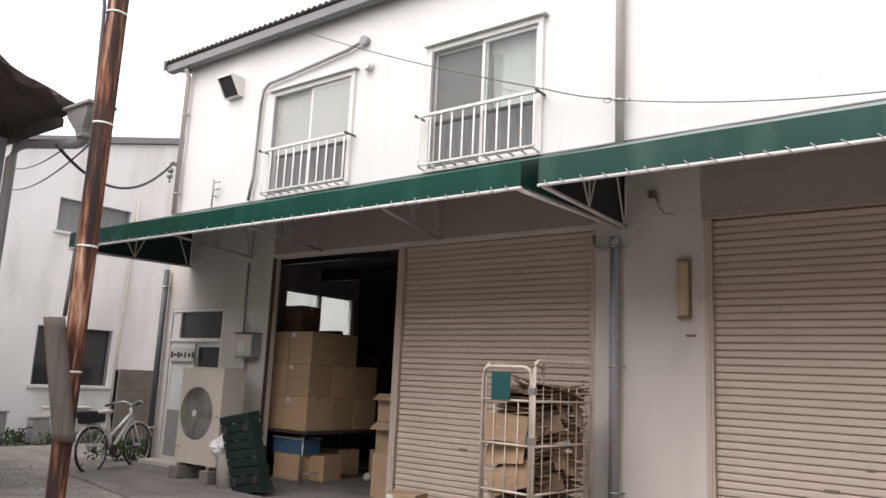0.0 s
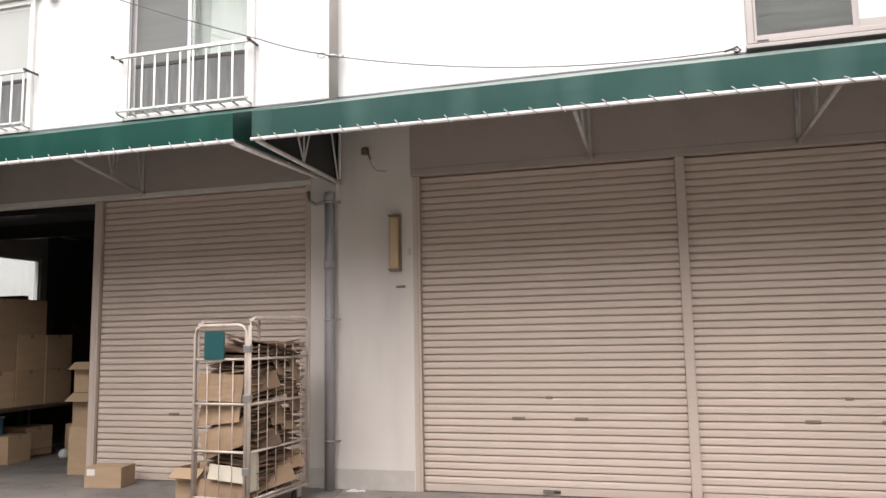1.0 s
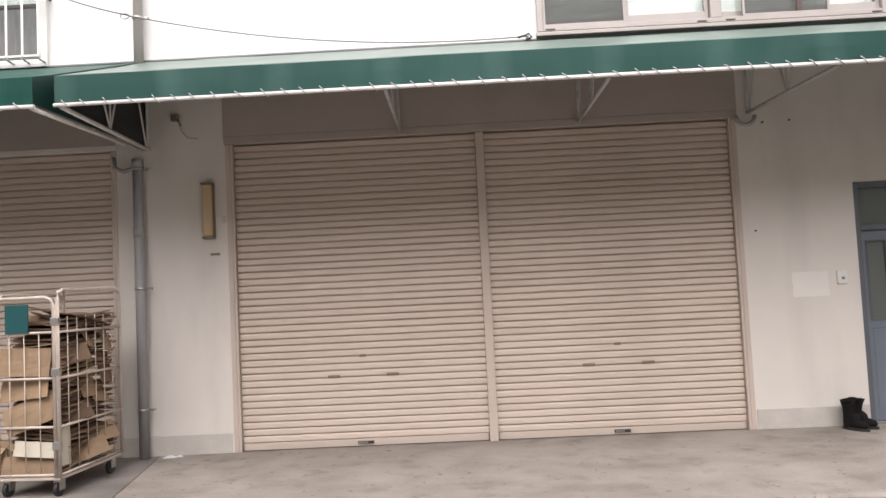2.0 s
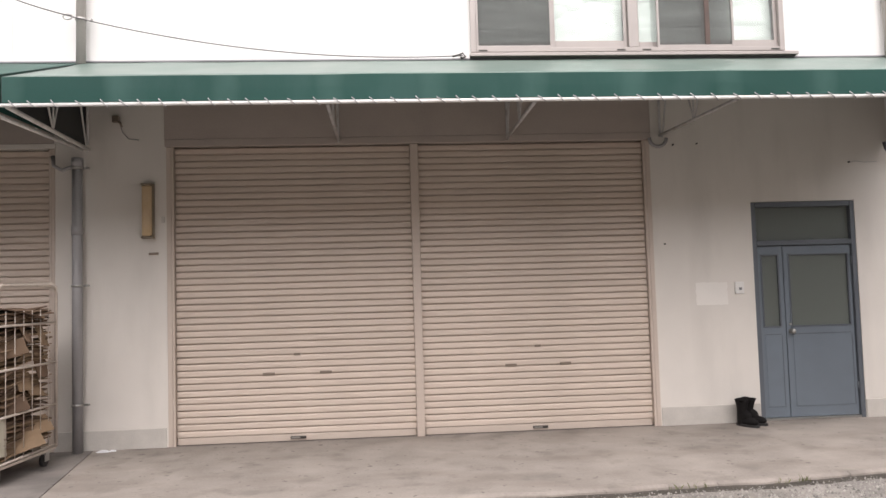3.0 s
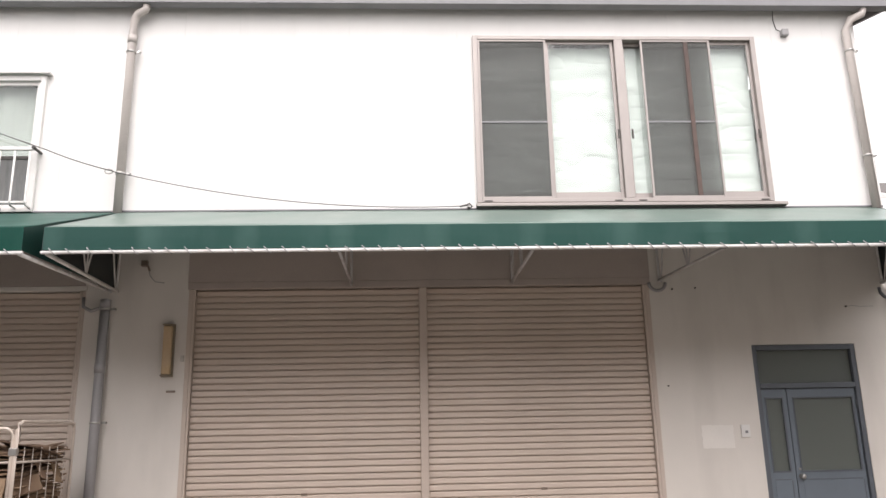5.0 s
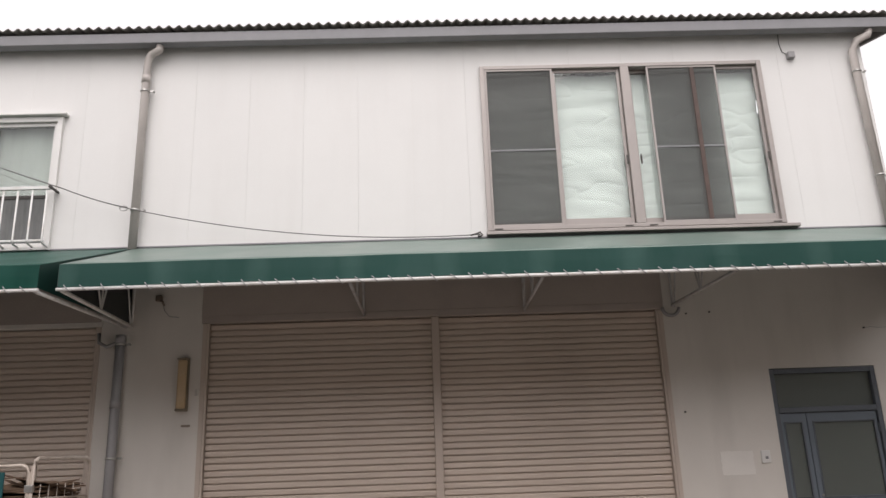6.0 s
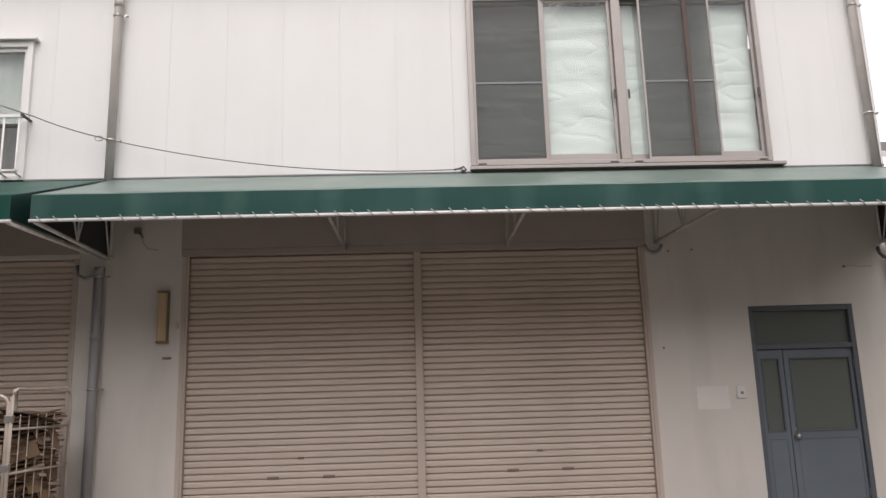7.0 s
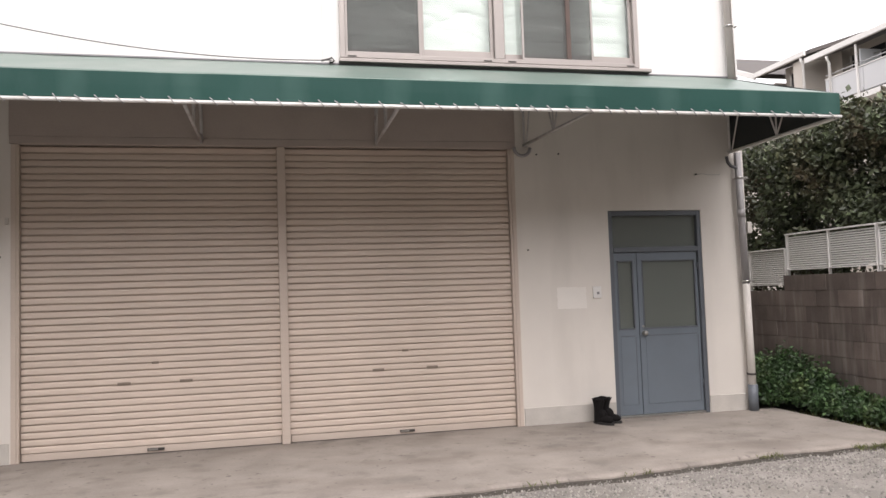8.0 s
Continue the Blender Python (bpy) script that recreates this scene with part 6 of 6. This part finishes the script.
# ---- neighbouring building on the far side of the yard ----
nb = thing("neighbour_building", "white rendered neighbour building with a grey verge", "building", (-19.5, 4, 0))
bm = bmesh.new()
HN = [(0.17, 1.84, 4.36, 5.09), (0.06, 1.74, 1.07, 2.30)]
panel_wall(bm, -4.0, 12.0, -0.1, 5.1, 0.0, 0.2, HN)
turned(bm, Matrix(((0, -1, 0, -16.6), (1, 0, 0, 0), (0, 0, 1, 0), (0, 0, 0, 1))))
v = [bm.verts.new((x, y, z)) for x in (-16.6, -16.8) for y, z in ((-4.0, 5.1), (12.0, 5.1), (12.0, 8.3), (8.0, 8.40), (-4.0, 5.16))]
bm.faces.new(v[:5])
bm.faces.new(v[5:][::-1])
bmesh.ops.recalc_face_normals(bm, faces=bm.faces[:])
part("wall", bm, NEIGHBOUR, nb)
part("side_wall", B(-23.0, -16.61, -4.0, -3.8, -0.1, 5.1), NEIGHBOUR, nb)
part("back_wall", B(-23.0, -16.61, 11.8, 12.0, -0.1, 8.5), NEIGHBOUR, nb)
bm = bmesh.new()
v = [bm.verts.new((x, y, z)) for x in (-16.5, -23.2) for y, z in ((-4.3, 5.10), (8.0, 8.42), (8.0, 8.57), (-4.3, 5.25))]
for q in ((0, 1, 2, 3), (7, 6, 5, 4), (0, 4, 5, 1), (3, 2, 6, 7), (0, 3, 7, 4), (1, 5, 6, 2)):
    bm.faces.new([v[i] for i in q])
bmesh.ops.recalc_face_normals(bm, faces=bm.faces[:])
part("roof", bm, GUTTER, nb, "grey metal roof with a plain verge")
for (a, b, z0, z1), mt in zip(HN, (NET_GLASS, DARK_GLASS)):
    wn2 = part("window", B(-16.74, -16.72, a, b, z0, z1), mt, nb, "dark window")
    for p, q in ((a, a + 0.05), (b - 0.05, b), ((a + b) / 2 - 0.02, (a + b) / 2 + 0.02)):
        part("stile", B(-16.71, -16.66, p, q, z0 + 0.001, z1 - 0.001), GUTTER, wn2)
    part("sill", B(-16.66, -16.54, a - 0.06, b + 0.06, z0 - 0.06, z0 - 0.005), ALU, wn2)
part("downpipe", T([(-16.53, 1.95, 5.4), (-16.53, 1.95, 4.6), (-16.53, 1.85, 2.0), (-16.53, 1.85, 0)], 0.04, 8), PIPE_CREAM, nb)
# yard clutter by the neighbour's wall
bw = thing("block_wall", "short grey concrete block wall behind the bicycle", "wall", (-14.4, 1.5, 0))
part("core", B(-14.5, -14.4, 0.7, 2.6, -0.05, 1.44), MORTAR, bw)
for r in range(7):
    for k in range(5):
        y0 = 0.7 + k * 0.4 - (0.2 if r % 2 else 0)
        y1 = min(2.6, y0 + 0.385)
        y0 = max(0.7, y0)
        if y1 - y0 > 0.05:
            part("block", B(-14.54, -14.36, y0, y1 + 0.009, -0.02 + r * 0.213, 0.187 + r * 0.213), OLD_BLOCK, bw)
for x, y, s, mt, lb, nm in ((-15.9, -0.9, (0.35, 0.45, 0.55), PIPE, "grey plastic storage box by the neighbour's wall", "storage_box"), (-15.7, -1.6, (0.25, 0.3, 0.6), YELLOW, "yellow plastic drum by the neighbour's wall", "plastic_drum"),
                            (-15.8, 0.5, (0.4, 0.8, 0.62), PIPE_CREAM, "cream plastic storage bench by the neighbour's wall", "storage_bench"), (-15.6, -0.15, (0.3, 0.3, 0.45), PIPE, "grey plastic bucket by the neighbour's wall", "bucket")):
    w = thing(nm, lb, nm.replace("_", " "), (x, y, -0.045))
    part("body", B(x - s[0] / 2, x + s[0] / 2, y - s[1] / 2, y + s[1] / 2, -0.045, s[2], 0.04), mt, w)
    part("lid", B(x - s[0] / 2 - 0.02, x + s[0] / 2 + 0.02, y - s[1] / 2 - 0.02, y + s[1] / 2 + 0.02, s[2] + 0.001, s[2] + 0.05, 0.015), mt, w)
single("garden_hose", T([(-15.5 + 0.02 * math.sin(a), -0.35 + 0.14 * math.cos(a), 0.14 + 0.15 * math.sin(a)) for a in np.linspace(0, 12.5, 60)], 0.016, 6), CABLE, "coiled black hose leaning by the wall", "hose")

# ---- block wall, louvre fence and hedge beyond the end of the building ----
FX = 6.75
bw = thing("boundary_wall", "dark weathered concrete block boundary wall with a stepped top", "wall", (FX + 0.07, 1, 0))
part("core", B(FX + 0.012, FX + 0.13, -6.0, 0.62, -0.1, 1.66), MORTAR, bw)
part("core", B(FX + 0.012, FX + 0.13, 0.62, 9.0, -0.1, 1.46), MORTAR, bw)
meshes = {}


def block(y0, y1, z0, z1):
    key = (round(y1 - y0, 3), round(z1 - z0, 3))
    if key not in meshes:
        bm = bmesh.new()
        box(bm, 0, 0.15, 0, y1 - y0, 0, z1 - z0, 0.004)
        me = bpy.data.meshes.new("block")
        bm.to_mesh(me)
        bm.free()
        me.materials.append(BLOCK)
        meshes[key] = me
    o = new("block", meshes[key])
    o.parent = bw
    o.matrix_parent_inverse = Matrix.Translation(-WHERE[bw.name])
    o.location = (FX + 0.004 * math.sin(y0 * 7 + z0 * 13), y0, z0)


CH = 0.2075
for r in range(8):
    z0 = 0.0 + r * CH
    y = -6.0 - (0.2 if r % 2 else 0)
    while y < 9.0:
        a, b = max(-6.0, y), min(9.0, y + 0.397)
        if r == 7:
            b = min(b, 0.62)
        if b - a > 0.06:
            block(a, b, z0 + 0.002, z0 + CH - 0.002)
        y += 0.4


def louvre_fence(y0, y1, z0, z1):
    w = thing("louvre_fence", "white horizontal louvre fence panel on the block wall", "fence", (FX + 0.07, (y0 + y1) / 2, z0), group="louvre fence panels")
    n = int((z1 - z0 - 0.03) / 0.029)
    for y in (y0 + 0.011, (y0 + y1) / 2, y1 - 0.011):
        part("post", B(FX + 0.05, FX + 0.09, y - 0.010, y + 0.010, z0 - 0.12, z1, 0.003), LOUVRE, w)
    part("top_rail", B(FX + 0.035, FX + 0.095, y0, y1, z1, z1 + 0.018, 0.004), LOUVRE, w)
    part("bottom_rail", B(FX + 0.035, FX + 0.095, y0, y1, z0 + 0.01, z0 + 0.026, 0.004), LOUVRE, w)
    me = bpy.data.meshes.new("slat")
    b2 = bmesh.new()
    box(b2, -0.0135, 0.0135, y0 + 0.022, y1 - 0.022, -0.003, 0.003, m=Matrix.Rotation(radians(-46), 4, "Y"))
    b2.to_mesh(me)
    b2.free()
    me.materials.append(LOUVRE)
    for i in range(n):
        o = new("slat", me)
        o.parent = w
        o.matrix_parent_inverse = Matrix.Translation(-WHERE[w.name])
        o.location = (FX + 0.07, 0, z0 + 0.045 + i * 0.029)


for k in range(4):
    louvre_fence(0.61 - 1.62 * (k + 1), 0.59 - 1.62 * k, 1.72, 2.21)
for k in range(4):
    louvre_fence(0.62 + k * 1.62, 0.62 + k * 1.62 + 1.60, 1.52, 2.02)


def leaves(rng, centres, normals, size, count):
    """A cloud of small folded leaves; four points and two faces each."""
    vs, fs = [], []
    for i in range(count):
        c = centres[i]
        d = Vector(normals[i])
        a = Vector((rng.gauss(0, 1), rng.gauss(0, 1), rng.gauss(0, 0.8))).normalized()
        a = (a + d * 0.4).normalized()
        s = a.cross(Vector((rng.gauss(0, 1), rng.gauss(0, 1), rng.gauss(0, 1)))).normalized()
        n = a.cross(s)
        L = size * rng.uniform(0.6, 1.35)
        W = L * rng.uniform(0.22, 0.34)
        k = len(vs)
        p = Vector(c)
        vs += [tuple(p), tuple(p + a * L * 0.5 + s * W + n * L * 0.06), tuple(p + a * L + n * L * -0.04), tuple(p + a * L * 0.5 - s * W + n * L * 0.06)]
        fs += [(k, k + 1, k + 2), (k, k + 2, k + 3)]
    return vs, [], fs


rng = random.Random(11)
hedge = thing("hedge", "tall unclipped evergreen hedge with reddish tips behind the fence", "hedge", (8.2, 1.5, 0))
cs, ns = [], []
clumps = [(rng.uniform(7.15, 9.4), rng.uniform(-6.0, 8.5)) for _ in range(800)]
for x, y in clumps:
    top = 3.55 + 0.45 * noise.noise((x * 0.8, y * 0.5, 3)) + 0.25 * noise.noise((x * 2, y * 1.7, 8)) + 0.25 * (x - 7.2)
    z = rng.uniform(1.5, top) if rng.random() < 0.65 else top - rng.uniform(0, 0.35)
    c = Vector((x, y, z))
    r = rng.uniform(0.2, 0.42)
    for _ in range(190):
        d = Vector((rng.gauss(0, 1), rng.gauss(0, 1), rng.gauss(0, 1))).normalized()
        cs.append(c + d * r * rng.uniform(0.35, 1.05))
        ns.append(d)
f = link("foliage", leaves(rng, cs, ns, 0.088, len(cs)), LEAF)
f.parent = hedge
f.matrix_parent_inverse = Matrix.Translation(-WHERE[hedge.name])
f["kind"] = "stuff"
for k in range(20):
    x, y = rng.uniform(7.6, 8.8), -5.5 + k * 0.7
    bm = bmesh.new()
    pts = [Vector((x, y, -0.05))]
    for s in range(6):
        pts.append(pts[-1] + Vector((rng.uniform(-0.12, 0.12), rng.uniform(-0.14, 0.14), 0.6)))
    tube(bm, pts, 0.045, 7, r_end=0.008)
    for s in (2, 3, 4):
        e = pts[s] + Vector((rng.uniform(-0.6, 0.6), rng.uniform(-0.5, 0.5), rng.uniform(0.3, 0.6)))
        tube(bm, [pts[s], (pts[s] + e) / 2 + Vector((0, 0, 0.08)), e], 0.018, 5, r_end=0.004)
    part("stem", bm, BARK, hedge)

# weeds at the foot of the block wall
cs, ns = [], []
for _ in range(560):
    y = rng.triangular(-3.4, 1.8, 0.2)
    x = rng.uniform(6.16 + max(0.0, -0.07 * y - 0.05), FX - 0.05) if y < -0.1 else rng.uniform(5.93, FX - 0.05)
    crown = 0.17 + 0.58 / (1 + math.exp(-(y + 0.30) * 4)) + 0.16 * noise.noise((x * 2.6, y * 3.1, 4))
    h = crown * rng.uniform(0.35, 1.0) * (0.65 + 0.5 * (x - 5.95))
    for _ in range(60):
        d = Vector((rng.gauss(0, 1), rng.gauss(0, 1), abs(rng.gauss(0.3, 0.8)))).normalized()
        cs.append(Vector((x, y, h * rng.uniform(0.25, 1.0))) + d * rng.uniform(0.02, 0.12))
        ns.append(d)
wd = link("weeds", leaves(rng, cs, ns, 0.056, len(cs)), WEED)
tagged(wd, "green leafy weeds along the foot of the block wall", "weeds", kind="stuff")


def blades(rng, spots, high):
    vs, fs = [], []
    for x, y, z in spots:
        a, L = rng.uniform(0, 6.283), high * rng.uniform(0.4, 1.2)
        lean = rng.uniform(0.1, 0.8) * L
        k = len(vs)
        c, s = math.cos(a), math.sin(a)
        vs += [(x - s * 0.004, y + c * 0.004, z), (x + s * 0.004, y - c * 0.004, z), (x + c * lean * 0.4, y + s * lean * 0.4, z + L * 0.65), (x + c * lean, y + s * lean, z + L)]
        fs += [(k, k + 1, k + 2), (k + 2, k + 3, k)]
    return vs, [], fs


spots = []
for _ in range(1500):
    x = rng.triangular(1.5, 6.6, 6.0)
    y = apron_edge(x) - abs(rng.gauss(0, 0.03 + 0.03 * max(0, x - 4.2)))
    if noise.noise((x * 2.2, 0, 5)) > 0.12 or x > 5.3:
        spots.append((x, y, -0.05))
for _ in range(2600):
    spots.append((rng.uniform(6.02, FX), rng.uniform(-3.6, -0.2), -0.05))
for _ in range(3500):
    spots.append((rng.uniform(-16.4, -15.3), rng.uniform(-3.0, 1.8), -0.05))
for _ in range(900):
    spots.append((rng.gauss(-12.2, 0.2), rng.gauss(-0.3, 0.35), -0.05))
g = link("grass", blades(rng, spots, 0.055), GRASS)
tagged(g, "short dry grass along the apron's edge", "grass", kind="stuff")
cs = [Vector((rng.uniform(-16.5, -15.4), rng.uniform(-2.5, 1.8), rng.uniform(-0.02, 0.16))) for _ in range(2600)]
wd = link("weeds", leaves(rng, cs, [(0, 0, 1)] * len(cs), 0.075, len(cs)), WEED)
tagged(wd, "green weeds along the neighbour's wall", "weeds", kind="stuff")
cs = [Vector((rng.gauss(-12.25, 0.16), rng.gauss(-0.15, 0.3), rng.uniform(0.0, 0.32))) for _ in range(700)]
wd = link("weeds", leaves(rng, cs, [(0, 0, 1)] * len(cs), 0.08, len(cs)), WEED)
tagged(wd, "green weeds at the foot of the corner downpipe", "weeds", kind="stuff")

# dark damp soil along the apron's broken edge
bm, last = bmesh.new(), None
for i in range(170):
    x = -3.0 + i * 0.055
    e = apron_edge(min(x, 6.3))
    row = [bm.verts.new((x, e + 0.02, -0.036)), bm.verts.new((x, e - 0.05 - 0.05 * noise.noise((x * 3, 2, 2)), -0.034)), bm.verts.new((x, e - 0.13 - 0.08 * noise.noise((x * 2.3, 9, 2)), -0.0465))]
    if last:
        for k in range(2):
            bm.faces.new((last[k], last[k + 1], row[k + 1], row[k]))
    last = row
bmesh.ops.recalc_face_normals(bm, faces=bm.faces[:])
single("soil", bm, SOIL, "dark damp soil along the apron's broken edge", "soil", kind="stuff")
# loose gravel stones in front of the apron
vs, fs = [], []
for _ in range(15000):
    if rng.random() < 0.8:
        x = rng.uniform(-1.0, 7.5)
        y = apron_edge(min(x, 6.4)) - 0.02 - abs(rng.gauss(0, 0.75))
    else:
        x = rng.uniform(-15, -8)
        y = rng.uniform(-4.5, -1.4)
        if x > -12.4 and y > apron_edge(x) - 0.05:
            continue
    r = rng.uniform(0.006, 0.02)
    k, q = len(vs), rng.uniform(0, 6.283)
    for a in range(5):
        vs.append((x + r * math.cos(q + a * 1.2566) * rng.uniform(0.7, 1.2), y + r * math.sin(q + a * 1.2566) * rng.uniform(0.7, 1.2), -0.05))
    vs.append((x + rng.uniform(-0.3, 0.3) * r, y + rng.uniform(-0.3, 0.3) * r, -0.045 + r * rng.uniform(0.5, 1.0)))
    fs += [(k + a, k + (a + 1) % 5, k + 5) for a in range(5)]
st = link("gravel_stones", (vs, [], fs), STONE)
tagged(st, "loose pale gravel stones in front of the apron", "gravel", kind="stuff")
# bits of litter on the apron
for x, y, s in ((-3.33, -0.12, 0.07), (-3.24, -0.10, 0.05)):
    bm = bmesh.new()
    bmesh.ops.create_icosphere(bm, subdivisions=2, radius=s)
    for v in bm.verts:
        v.co = Vector((v.co.x, v.co.y * 0.5, max(-0.001, v.co.z * 0.25))) + 0.015 * noise.noise_vector(v.co * 20)
        v.co.z = max(0.0, v.co.z)
    bmesh.ops.translate(bm, vec=(x, y, 0.001), verts=bm.verts[:])
    single("litter", bm, BAG, "scrap of pale litter at the wall's foot", "litter", group="litter scraps")

# ---- apartment building beyond the hedge ----
apt = thing("apartment_building", "beige two-storey apartment house with grey balcony panels", "building", (20, 10, 0))
part("wall", B(17.3, 24, -2.0, 10.9, -0.1, 8.64), APT_WALL, apt)
part("wall", B(17.0, 24, 10.92, 13.5, -0.1, 8.78), APT_WALL, apt)
part("wall", B(16.6, 24, 13.52, 22.0, -0.1, 8.3), APT_WALL, apt)
part("pier", B(16.0, 16.99, 11.42, 11.85, -0.1, 8.42), APT_WALL, apt)


bm = bmesh.new()
for a, b, z in ((-2.2, 11.1, 8.22), (10.95, 13.6, 8.47)):
    v = [bm.verts.new(p) for p in ((15.9, a, z), (15.9, b, z), (20.5, b, z + 1.5), (20.5, a, z + 1.5), (15.9, a, z + 0.12), (15.9, b, z + 0.12), (20.5, b, z + 1.62), (20.5, a, z + 1.62))]
    for q in ((0, 1, 2, 3), (7, 6, 5, 4), (0, 4, 5, 1), (3, 2, 6, 7), (0, 3, 7, 4), (1, 5, 6, 2)):
        bm.faces.new([v[i] for i in q])
bmesh.ops.recalc_face_normals(bm, faces=bm.faces[:])
rf = part("roof", bm, APT_ROOF, apt, "dark tiled roof")
bm = bmesh.new()
for a, b, z in ((-2.2, 11.1, 8.20), (11.12, 13.55, 8.47)):
    box(bm, 15.8, 15.895, a, b, z - 0.02, z + 0.14, 0.01)
part("eaves_board", bm, ALU, rf, "white eaves board")
# the far wing turns its sloping verge to the yard
for name, lift, x0, mt, tx in (("roof", 0.0, 15.95, APT_ROOF, "dark tiled roof"), ("verge", -0.06, 15.84, ALU, "white verge board")):
    bm = bmesh.new()
    x1 = 24.0 if name == "roof" else 15.945
    v = [bm.verts.new((x, y, z + lift + d)) for x in (x0, x1) for d in (0.0, 0.16 if name == "roof" else 0.2) for y, z in ((13.62, 8.47), (17.6, 10.3))]
    for q in ((0, 1, 3, 2), (4, 6, 7, 5), (0, 4, 5, 1), (2, 3, 7, 6), (0, 2, 6, 4), (1, 5, 7, 3)):
        bm.faces.new([v[i] for i in q])
    bmesh.ops.recalc_face_normals(bm, faces=bm.faces[:])
    part(name, bm, mt, apt, tx)
for y0, y1 in ((-1.0, 4.55), (4.6, 10.45)):
    bl = part("balcony", B(15.95, 17.29, y0, y1, 6.60, 6.76), ALU, apt)
    n = 4
    for k in range(n):
        a, b = y0 + (y1 - y0) * k / n, y0 + (y1 - y0) * (k + 1) / n
        part("panel", B(15.96, 16.0, a + 0.008, b - 0.008, 6.80, 7.47), APT_PANEL, bl, "grey balcony panel")
    part("handrail", B(15.94, 16.02, y0, y1, 7.48, 7.51), ALU, bl)
    part("upper_rail", T([(16.0, y0, 7.62), (16.0, y1, 7.62)], 0.014, 6), APT_PANEL, bl)
    part("support", B(15.90, 15.949, y1 - 1.31, y1 - 1.26, 3.0, 8.14), ALU, bl)
    part("partition", B(16.05, 16.75, y1 - 1.30, y1 - 1.26, 6.78, 8.03), FROSTED_SCREEN, bl, "pale frosted partition")
    part("laundry_pole", T([(16.5, y0 + 0.2, 7.9), (16.5, y1 - 0.2, 7.9)], 0.016, 6), STEEL, bl)
bl = part("balcony", B(16.2, 16.99, 11.9, 13.4, 6.70, 6.86), ALU, apt)
part("panel", B(16.2, 16.24, 11.92, 13.38, 6.87, 7.70), APT_WALL, bl, "beige balcony parapet")
for x, y0, y1, z0, z1 in ((17.28, 5.0, 7.2, 6.8, 8.4), (17.28, 8.6, 10.3, 6.8, 8.4), (17.28, 10.5, 10.85, 7.5, 8.4), (16.98, 12.1, 13.2, 7.0, 8.5), (16.58, 14.2, 15.4, 7.2, 8.15), (17.28, 5.0, 9.0, 3.4, 5.6), (17.28, 0.5, 3.0, 6.8, 8.0)):
    wn3 = part("window", B(x, x + 0.06, y0, y1, z0, z1), DARK_GLASS, apt, "dark window")
    for p in (y0, (y0 + y1) / 2, y1):
        part("stile", B(x - 0.03, x - 0.001, p - 0.04, p + 0.04, z0, z1), ALU, wn3)
for y, top in ((11.31, 8.42), (10.22, 8.14)):
    part("downpipe", T([(15.85, y, top), (15.88, y, top - 0.12), (15.93, y, top - 0.2), (15.93, y, 3)], 0.04, 8), ALU, apt)

# ---- siding panels of the upper wall, one by one ----
x = -11.9
while x < 5.79:
    a, b = x + 0.0005, min(5.80, x + 0.691)
    bm = bmesh.new()
    panel_wall(bm, a, b - 0.002, LOW + 0.002, 6.993, 0.0028 if int((x + 11.95) / 0.69) % 2 else 0.0022, 0.0295, WIN_HOLES)
    part("panel", bm, SIDING, upper)
    x += 0.69
